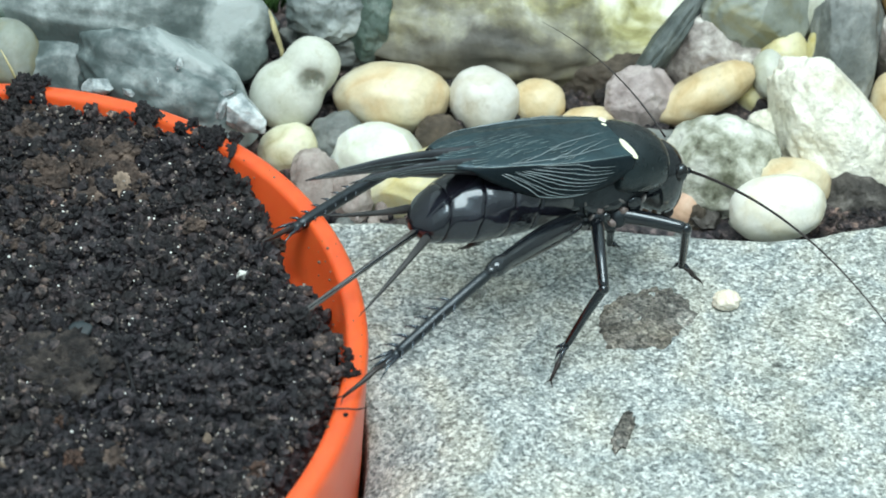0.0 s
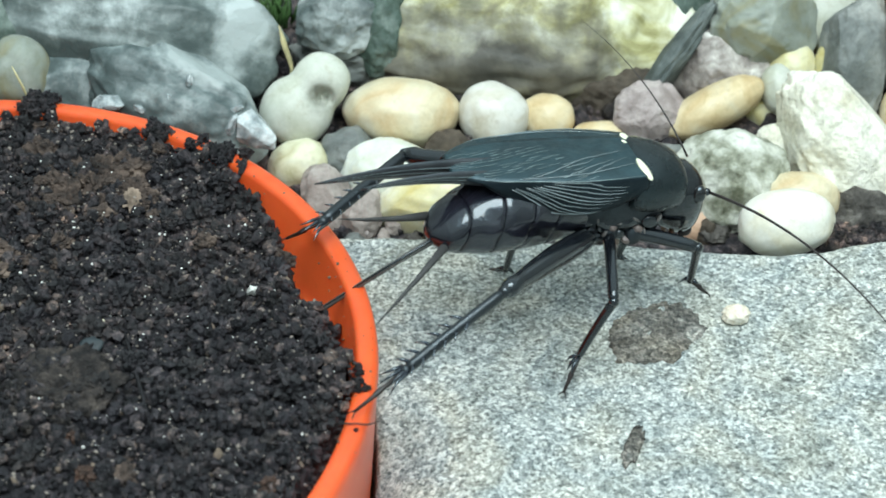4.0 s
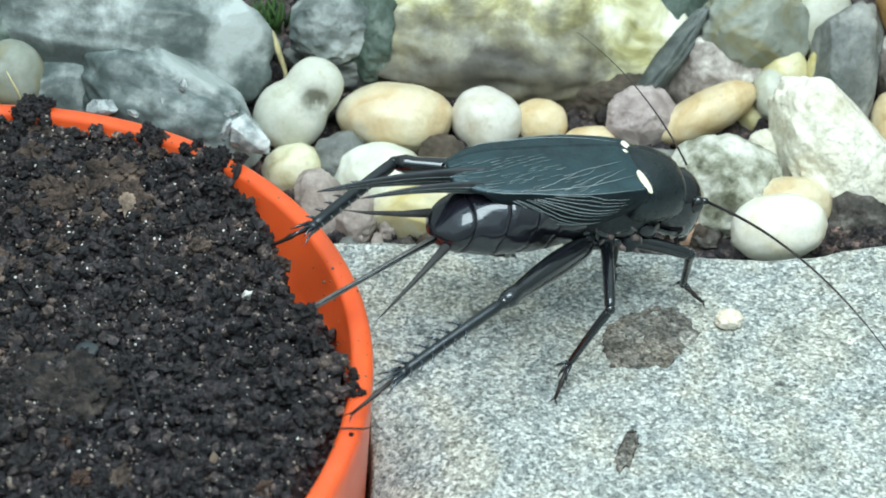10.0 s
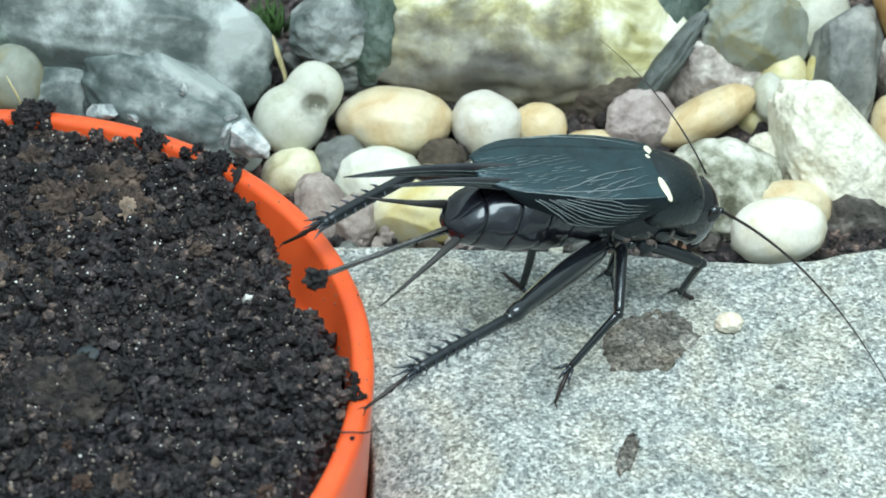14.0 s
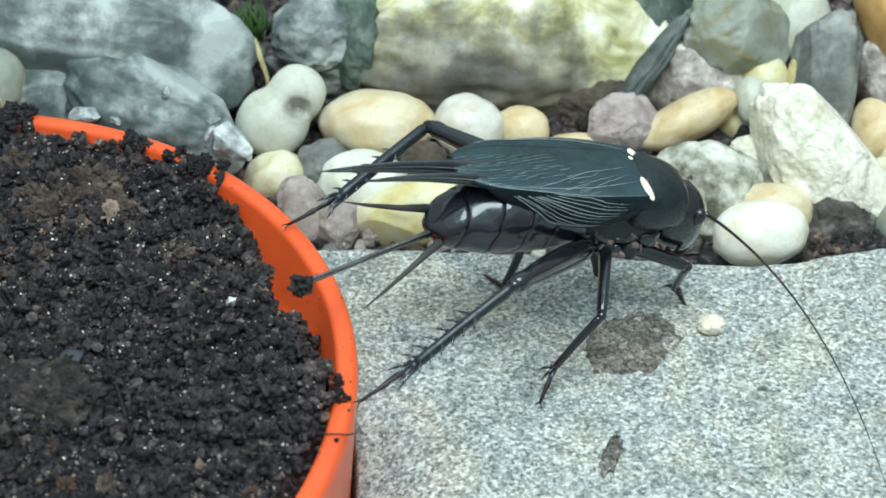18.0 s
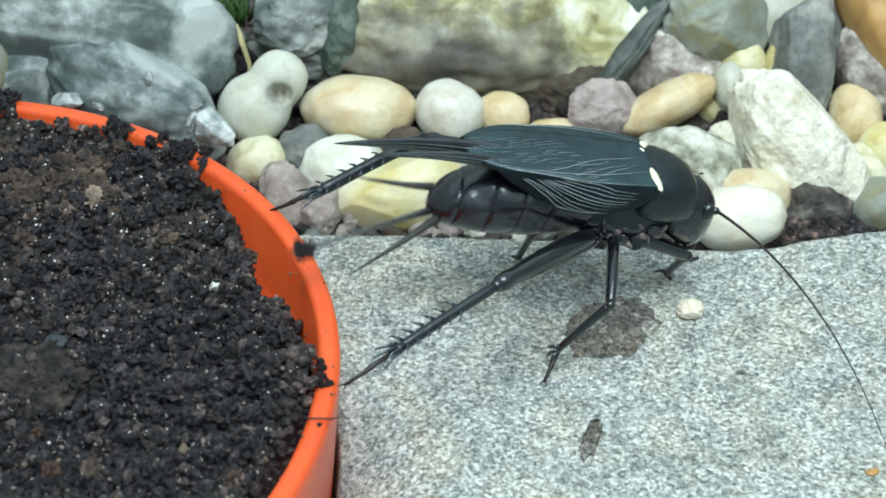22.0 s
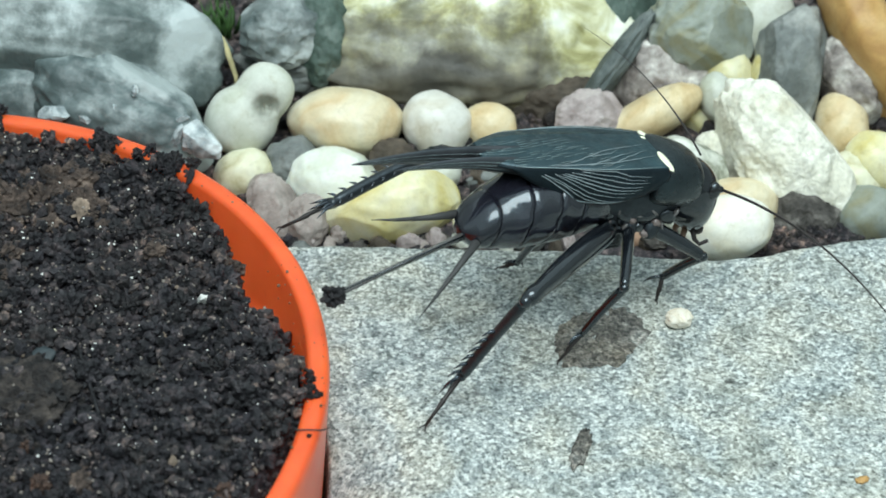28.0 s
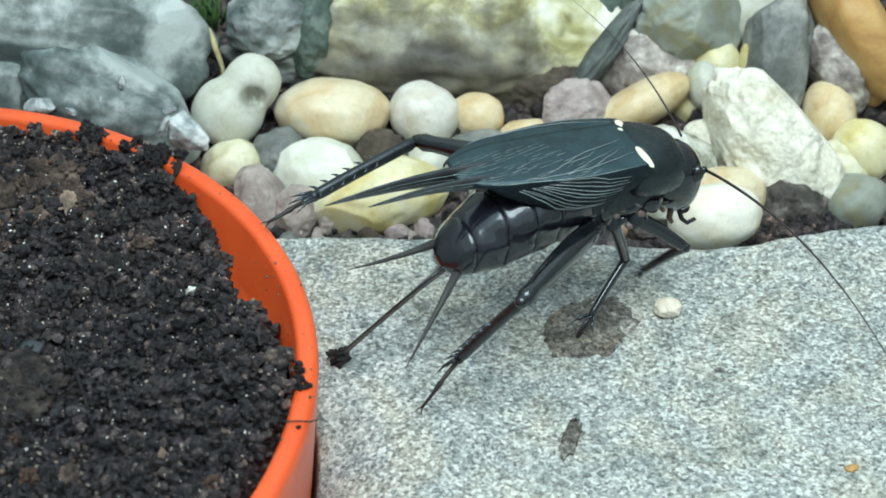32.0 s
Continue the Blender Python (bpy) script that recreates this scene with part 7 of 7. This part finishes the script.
    leg_rows(LEGS["middle", "left"], (-1.4, 3, -1.9), [
    (0, -7.9, 3.7, -6.5, -7.4, 8, -10.7, -8, 10.2, -12.7),
    (0.5, -7.9, 3.8, -6.5, -7.4, 8.3, -10.5, -8.1, 10.5, -12.4),
    (1, -7.8, 3.8, -6.7, -7.2, 8.2, -10.7, -7.9, 10.4, -12.7),
    (1.5, -7.6, 3.5, -6.9, -7.4, 7.7, -11.3, -8, 9.8, -13.3),
    (2, -8.1, 3.1, -6.3, -7, 7.7, -10.1, -8.6, 9.9, -11.2),
    (2.5, -8.1, 3.1, -6.3, -6.6, 6, -11.3, -7.2, 8.5, -12.9),
    (3, -8, 3, -6.4, -6.9, 5.8, -11.6, -7.4, 8.2, -13.3),
    (3.5, -7.9, 3, -6.5, -6.9, 5.5, -11.9, -7.4, 7.9, -13.6),
    (5.5, -8, 2.9, -6.4, -7.2, 5, -11.9, -7.7, 7.3, -13.8),
    (6, -7.9, 2.8, -6.6, -7.2, 4.6, -12.2, -7.6, 6.8, -14.3),
    (6.5, -8, 2.6, -6.4, -7.3, 4.3, -12.1, -7.9, 6.4, -14.1),
    (7, -8.1, 2.6, -6.2, -7.3, 4.3, -11.9, -7.9, 6.6, -13.8),
    (7.5, -8.2, 2.6, -6.1, -7.2, 4.5, -11.8, -7.9, 6.7, -13.6),
    (8, -8.1, 2.7, -6.2, -7.2, 4.7, -11.8, -7.8, 6.9, -13.7),
    (8.5, -7.9, 3.3, -6.6, -7.3, 5.1, -12.2, -8, 7.4, -13.9),
    (9, -7.7, 3.6, -6.8, -7.4, 5.2, -12.6, -8.2, 7.7, -14.1),
    (9.5, -7.3, 3.8, -7.2, -7.5, 5.3, -13.1, -8.1, 7.7, -14.7),
    (10, -8.4, 1.6, -5.5, -6.8, 5, -10.3, -7.6, 7.3, -12.1),
    (10.5, -8.5, 1.4, -5.2, -5.6, 4.6, -9.4, -6.1, 6.6, -11.5),
    (11, -6.9, 4, -7.7, -4.5, 5.2, -13, -5.8, 7.3, -14.8),
    (11.5, -6.8, 4, -7.7, -4.8, 4.9, -13.3, -6, 6.9, -15.2),
    (12, -6.7, 4.1, -7.8, -4.8, 4.8, -13.4, -6.1, 6.9, -15.1),
    (12.5, -6.4, 4.1, -8, -4.9, 4.4, -13.8, -6.1, 6.6, -15.4),
    (13, -6.2, 4, -8.2, -4.9, 3.6, -14, -6.1, 6, -15.4),
    (13.5, -6.2, 4.1, -8.2, -5.5, 3.7, -14.1, -6.7, 6.3, -15.2),
    (14, -6.2, 4.1, -8.2, -5.8, 3.1, -14.1, -7, 5.8, -14.7),
    (14.5, -6.1, 4.2, -8.3, -6.1, 3.1, -14.2, -7.1, 5.9, -14.6),
    (16.5, -5.4, 5, -8.5, -6, 4.2, -14.5, -6.5, 7.2, -14.8),
    (17, -5.9, 5, -8.2, -6, 4.5, -14.1, -7.1, 7.3, -13.7),
    (17.5, -5.7, 5.1, -8.3, -6.3, 5.3, -14.3, -7.2, 8.1, -14.6),
    (18, -5.8, 4.9, -8.3, -6.1, 5.1, -14.3, -7.3, 7.8, -15),
    (18.5, -6.4, 4.5, -8, -6.1, 6, -13.7, -7.7, 8.4, -14.6),
    (19, -6.3, 4.3, -8.1, -6.2, 6.6, -13.7, -7.3, 8.7, -15.5),
    (19.5, -6.3, 4.5, -8.1, -5.6, 6.4, -13.8, -7.3, 8.5, -15),
    (20, -5.4, 4.6, -8.6, -5, 6.9, -14.2, -6.8, 8.4, -16.1),
    (20.5, -5.3, 4.4, -8.7, -4.4, 6.8, -14.2, -5.7, 8.7, -16.1),
    (21, -5.2, 4.3, -8.8, -4.1, 7.2, -13.9, -5, 9.3, -15.9),
    (21.5, -5.7, 4.5, -8.5, -5, 7.2, -13.8, -5.9, 9.4, -15.7),
    (22, -6, 4.7, -8.2, -5.5, 7.2, -13.6, -6.5, 9.4, -15.4),
    (22.5, -6, 4.5, -8.2, -6.7, 5.1, -14.2, -7.8, 7.4, -15.8),
    (23, -7.8, 0.5, -6, -7.1, 2.7, -11.6, -8.1, 5.2, -12.8),
    (23.5, -7.7, 2.1, -6.8, -5.9, 4, -12.2, -6.6, 6.4, -13.8),
    (24, -7.7, 3.4, -6.9, -6.8, 6.6, -11.9, -7.9, 8.8, -13.6),
    (24.5, -7.3, 3.4, -7.3, -6.9, 6.7, -12.3, -8, 9, -13.9),
    (25, -7.3, 3.1, -7.3, -7.4, 6.1, -12.5, -8.6, 8.5, -13.8),
    (25.5, -7.3, 3.1, -7.3, -7.3, 6.2, -12.4, -8.4, 8.6, -13.8),
    (27.5, -7.3, 3.3, -7.3, -6.7, 6.6, -12.3, -7.4, 8.8, -14.2),
    (28, -7.3, 3.4, -7.3, -6.6, 7, -12, -7.3, 9.2, -14),
    (28.5, -6.7, 4.2, -7.7, -6.1, 8, -12.3, -6.6, 10.1, -14.4),
    (29, -7.3, 3.3, -7.3, -6.6, 7.2, -11.7, -7.1, 9.4, -13.8),
    (29.5, -7.2, 3.1, -7.4, -7, 6.7, -12.2, -7.7, 9.1, -14),
    (30, -7, 3.1, -7.6, -6.9, 5.6, -13, -7.6, 8.1, -14.5),
    (30.5, -7.5, 3.1, -7.1, -7, 6.2, -12.2, -7.9, 8.6, -13.7),
    (31, -7.5, 3.2, -7, -6.7, 6.4, -12, -7.8, 8.7, -13.6),
    (31.5, -7.7, 3, -6.8, -6.9, 6, -11.9, -7.9, 8.3, -13.5),
    (32, -7.7, 2.8, -6.8, -6.8, 6, -11.8, -7.7, 8.2, -13.6),
    ])
    leg_rows(LEGS["front", "right"], (1.2, -2.6, -1.7), [
    (0, 6.9, -6.3, -1.4, 8.8, -4.4, -6.7, 11.2, -4.9, -8.5),
    (0.5, 7.5, -5, -1.9, 9.2, -3.5, -7.5, 11.7, -4.1, -9),
    (1, 7.6, -5, -1.6, 9.4, -3.6, -7.2, 12, -3.8, -8.6),
    (1.5, 7.7, -4.6, -1.3, 9.2, -3.6, -7, 11.8, -4.1, -8.3),
    (2, 7.2, -5.9, -1.5, 9.2, -3.6, -6.6, 11.5, -2.9, -8.4),
    (2.5, 7.5, -5, -1.9, 9.4, -2.9, -7.2, 11.8, -2.3, -8.9),
    (3, 7.7, -4.5, -2.2, 9.4, -2.4, -7.6, 11.7, -2.1, -9.4),
    (3.5, 7.7, -4.5, -2.2, 9.3, -2.4, -7.6, 11.8, -2.3, -9.3),
    (5.5, 7.8, -4.2, -2.5, 9.5, -2, -7.9, 11.8, -2.5, -9.7),
    (6, 7.8, -4.1, -2.6, 9.4, -2.2, -8, 11.9, -3.1, -9.5),
    (6.5, 7.8, -4.3, -2.4, 9.4, -2.4, -7.8, 11.8, -3.4, -9.4),
    (7, 7.7, -4.7, -2.2, 9.3, -2.6, -7.6, 11.7, -3.3, -9.3),
    (7.5, 7.7, -4.5, -2.4, 9.5, -2.3, -7.7, 11.9, -3, -9.4),
    (8, 7.7, -4.6, -2.2, 9.4, -2.4, -7.6, 11.8, -3.2, -9.2),
    (8.5, 7.7, -4.6, -2.3, 9.2, -2.3, -7.6, 11.6, -3, -9.3),
    (9, 7.8, -4.3, -2.3, 9.1, -2.1, -7.7, 11.5, -2.9, -9.3),
    (9.5, 7.9, -3.7, -2.3, 9.1, -1.7, -7.8, 11.6, -2.6, -9.3),
    (10, 7.8, -3.7, -2.6, 9.6, -1.9, -8.1, 12, -2.9, -9.6),
    (10.5, 7.8, -4.1, -2.5, 10.1, -2, -7.6, 12.3, -2.1, -9.6),
    (11, 7.9, -3.4, -2.6, 9.5, -1.4, -8, 12, -1.6, -9.8),
    (11.5, 7.8, -3.3, -3, 9.5, -1.5, -8.5, 11.9, -1.8, -10.3),
    (12, 7.8, -3.6, -2.9, 9.4, -1.6, -8.3, 11.8, -2.3, -10.1),
    (12.5, 7.8, -3.6, -2.9, 9.4, -1.6, -8.3, 11.8, -2.4, -9.9),
    (13, 7.8, -4.1, -2.5, 9.3, -2, -7.9, 11.7, -2.8, -9.5),
    (13.5, 7.8, -3.7, -2.7, 8.8, -1.6, -8.3, 11.3, -2.5, -9.6),
    (14, 7.8, -3.8, -2.7, 8.5, -2, -8.4, 11.3, -2.5, -9.5),
    (14.5, 7.9, -3.6, -2.6, 8.4, -1.9, -8.3, 11.1, -2.2, -9.6),
    (16.5, 7.9, -3.6, -2, 8.6, -1.5, -7.6, 11.2, -1.6, -9.1),
    (17, 7.9, -3.7, -2.5, 9.1, -1.2, -7.8, 11.4, -1.1, -9.8),
    (17.5, 7.9, -3.1, -2.6, 9, -0.5, -8, 11.3, -0.8, -9.9),
    (18, 7.9, -3.3, -2.9, 9.3, -0.4, -7.9, 11.4, -0.7, -10),
    (18.5, 7.9, -3.3, -2.7, 7.5, -1.3, -8.4, 9.4, -3.3, -9.5),
    (19, 4.6, -7.8, 1, 5.2, -4.8, -4.2, 7, -4.3, -6.5),
    (19.5, 7.9, -2.8, -2.9, 9.6, -2.8, -8.7, 8.1, -3.9, -11),
    (20, 8, -2.5, -2.5, 8.9, -1.5, -8.3, 10.7, -0.1, -10.3),
    (20.5, 7.9, -2.5, -2.6, 9.1, -0.3, -8.1, 10.8, 1, -10.2),
    (21, 7.9, -2.1, -2.6, 8.5, 1.4, -7.5, 9.6, 1.7, -10.2),
    (21.5, 7.8, -1.9, -3, 8.4, 1.4, -7.9, 10, 2.5, -10.3),
    (22, 7.7, -1.8, -3.4, 8.2, 1.6, -8.3, 10, 2.6, -10.5),
    (22.5, 7.9, -2, -3, 7.7, 1.7, -7.7, 9.2, 1.8, -10.3),
    (23, 8, -2.7, -2.5, 7.2, 1.1, -7.1, 8.3, 1.7, -9.8),
    (23.5, 7.9, -3.1, -2.6, 6.3, 0.6, -7.1, 7.4, 1.1, -9.8),
    (24, 7.8, -3.3, -3.1, 5.9, 0.5, -7.4, 6.8, 0.9, -10.2),
    (24.5, 7.8, -3.1, -3.1, 6.2, 0.7, -7.5, 6.7, 0.8, -10.5),
    (25, 7.7, -3.3, -3.5, 6.4, 0.3, -8.1, 6.7, 0.1, -11),
    (25.5, 7.7, -3.3, -3.6, 6.4, 0.3, -8.2, 6.7, 0.1, -11.2),
    (27.5, 7.4, -4.5, -3.8, 6.2, -0.8, -8.4, 6, -1.1, -11.3),
    (28, 7.4, -4.1, -4, 6, -0.5, -8.6, 6.2, -0.5, -11.6),
    (28.5, 7.4, -3.7, -4.1, 5.6, -0.4, -8.8, 6.4, 0, -11.6),
    (29, 7.4, -3.6, -4.3, 5.4, -0.2, -8.8, 6.2, 0.4, -11.6),
    (29.5, 7.4, -3.5, -4.4, 5.2, -0.1, -8.8, 6.2, 0.7, -11.4),
    (30, 7.3, -4.1, -4.2, 5.9, -0.6, -8.9, 6.8, 0.6, -11.5),
    (30.5, 7.1, -4.2, -4.7, 5.5, -0.7, -9.2, 6.5, 0.4, -11.9),
    (31, 7, -3.7, -5.1, 5.6, -0.1, -9.8, 6.5, 0.9, -12.4),
    (31.5, 7, -3.5, -5.2, 1, -2.6, -5, 3.2, -2, -7),
    (32, 6.9, -4.3, -4.9, 4.9, -1.3, -9.7, 5.6, 0.5, -12),
    ])
    leg_rows(LEGS["front", "left"], (1.2, 2.6, -1.7), [
    (0, 4.5, 3.1, -6.7, 5.7, 4.6, -9.3, 7.2, 5.5, -10.2),
    (0.5, 4.4, 3.3, -6.7, 5.7, 4.9, -9.2, 7.2, 5.9, -10),
    (1, 4.5, 3.3, -6.6, 5.9, 4.9, -9.1, 7.5, 5.8, -9.9),
    (1.5, 4.7, 3.1, -6.5, 5.2, 4.7, -9.3, 6.9, 5.6, -9.9),
    (2, 4.1, 3.4, -6.9, 5.5, 5.1, -9.2, 6.8, 6.1, -10.3),
    (2.5, 4.1, 3.5, -6.9, 5.3, 5.2, -9.3, 6.7, 6.2, -10.3),
    (3, 4.1, 3.4, -6.9, 4.8, 5, -9.6, 6.2, 6, -10.6),
    (3.5, 4.2, 3.4, -6.8, 4.6, 4.8, -9.7, 6.1, 5.8, -10.6),
    (5.5, 4, 3.3, -7, 4.4, 4.3, -10, 5.8, 5.3, -11),
    (6, 4.1, 3.1, -6.9, 4.3, 3.7, -10.1, 5.7, 4.6, -11.1),
    (6.5, 3.9, 3, -7, 4.2, 3.5, -10.2, 5.6, 4.4, -11.2),
    (7, 3.7, 3.1, -7.1, 4.5, 3.6, -10.2, 5.9, 4.6, -11.2),
    (7.5, 3.6, 3.3, -7.1, 4.7, 3.9, -10.1, 6, 5, -11.2),
    (8, 3.7, 3.4, -7.1, 4.7, 4, -10.1, 6.1, 5, -11.1),
    (8.5, 3.6, 3.5, -7.1, 4.5, 4.3, -10.1, 5.8, 5.3, -11.1),
    (9, 3.6, 3.6, -7.1, 4.2, 4.4, -10.1, 5.6, 5.5, -11.1),
    (9.5, 3.8, 3.6, -7, 3.9, 4.4, -10.1, 5.4, 5.4, -11),
    (10, 3.6, 3.4, -7.2, 4.2, 3.5, -10.3, 5.7, 4.6, -11.1),
    (10.5, 3.2, 3.6, -7.3, 4.9, 3.4, -10, 6.1, 4.6, -11),
    (11, 3.5, 3.6, -7.2, 3.4, 3.5, -10.4, 4.9, 4.6, -11),
    (11.5, 3.3, 3.5, -7.3, 3.2, 3.2, -10.5, 4.7, 4.3, -11.3),
    (12, 3.2, 3.4, -7.3, 3.1, 3, -10.5, 4.6, 4, -11.2),
    (12.5, 3.2, 3.4, -7.3, 2.9, 2.5, -10.4, 4.4, 3.6, -11.1),
    (13, 3.2, 3.3, -7.3, 2.6, 1.7, -10, 4.1, 2.8, -10.7),
    (13.5, 3, 3.4, -7.4, 2, 1.9, -10, 3.5, 3, -10.7),
    (14, 2.8, 3.4, -7.4, 1.7, 1.2, -9.5, 3.1, 2.4, -10.2),
    (14.5, 2.7, 3.5, -7.5, 1.5, 1.2, -9.3, 2.9, 2.4, -10.1),
    (16.5, 2.3, 4, -7.4, 1.8, 1.8, -9.7, 3.2, 3.2, -10.1),
    (17, 1.6, 4.1, -7.5, 3.1, 2.3, -9.7, 4, 4, -10.3),
    (17.5, 1.6, 4, -7.5, 2.6, 3.7, -10.5, 4, 5.1, -11),
    (18, 1.3, 3.9, -7.6, 2.8, 4, -10.4, 4.1, 5.3, -11.2),
    (18.5, 1, 3.9, -7.5, 2.4, 4.8, -10.3, 3.7, 6, -11.2),
    (19, 1.3, 3.9, -7.6, 0.5, 4.5, -10.6, 2.3, 5.4, -10.9),
    (19.5, 0.7, 3.8, -7.6, 1.2, 5.3, -4.8, 1.8, 5.8, -6.6),
    (20, 1, 3.6, -7.6, 1.8, 5.4, -10.1, 2.8, 6.4, -11.6),
    (20.5, 1.1, 3.5, -7.6, 1.1, 5.1, -10.4, 2.5, 5.9, -11.5),
    (21, 1.2, 3.5, -7.6, -1, 4.8, -9.5, 0.7, 5.5, -10.4),
    (21.5, 1, 3.5, -7.6, -0.8, 5.4, -9.5, 0.7, 6, -10.7),
    (22, 1.1, 3.7, -7.6, -0.7, 5.6, -9.5, 0.6, 6.4, -10.8),
    (22.5, 1.3, 3.8, -7.6, -0.5, 5.8, -9.4, 0.5, 6.7, -10.7),
    (23, 1.7, 4, -7.5, -0.5, 5.6, -9.3, 0.4, 6.7, -10.6),
    (23.5, 1.9, 4.1, -7.5, -0.8, 5.1, -9, -0.1, 6.3, -10.4),
    (24, 1.7, 4.2, -7.5, -1.1, 5, -8.7, -0.5, 6.3, -10.2),
    (24.5, 2, 4.3, -7.4, -0.7, 5.2, -8.9, -0.4, 6.5, -10.4),
    (25, 1.8, 4.2, -7.4, -0.8, 4.9, -9.2, -0.4, 6.2, -10.7),
    (25.5, 1.9, 4.2, -7.4, -0.7, 4.9, -9.2, -0.3, 6.2, -10.7),
    (27.5, 2.2, 4.1, -7.4, -0.2, 4.9, -9.3, 0, 6.1, -10.9),
    (28, 2.3, 4.1, -7.4, -0.1, 5.1, -9.2, 0, 6.4, -10.8),
    (28.5, 2.3, 4, -7.4, 0.1, 5.3, -9.2, 0.2, 6.5, -10.8),
    (29, 2.2, 3.8, -7.5, 0.1, 5.4, -9.3, 0.2, 6.6, -10.8),
    (29.5, 2.2, 3.7, -7.5, 0.3, 5.5, -9.3, 0.4, 6.8, -10.9),
    (30, 2.4, 3.6, -7.5, 1.2, 5.4, -9.9, 1.3, 6.6, -11.4),
    (30.5, 1.9, 3.6, -7.6, 0.7, 5.5, -9.8, 0.8, 6.7, -11.4),
    (31, 1.8, 3.5, -7.6, 0.7, 5.5, -9.8, 0.8, 6.8, -11.4),
    (31.5, 1.5, 3.2, -7.7, 0.3, 5.1, -9.9, 0.4, 6.3, -11.5),
    (32, 1.4, 3.1, -7.7, 0.3, 5, -10, 0.4, 6.2, -11.6),
    ])


motions()
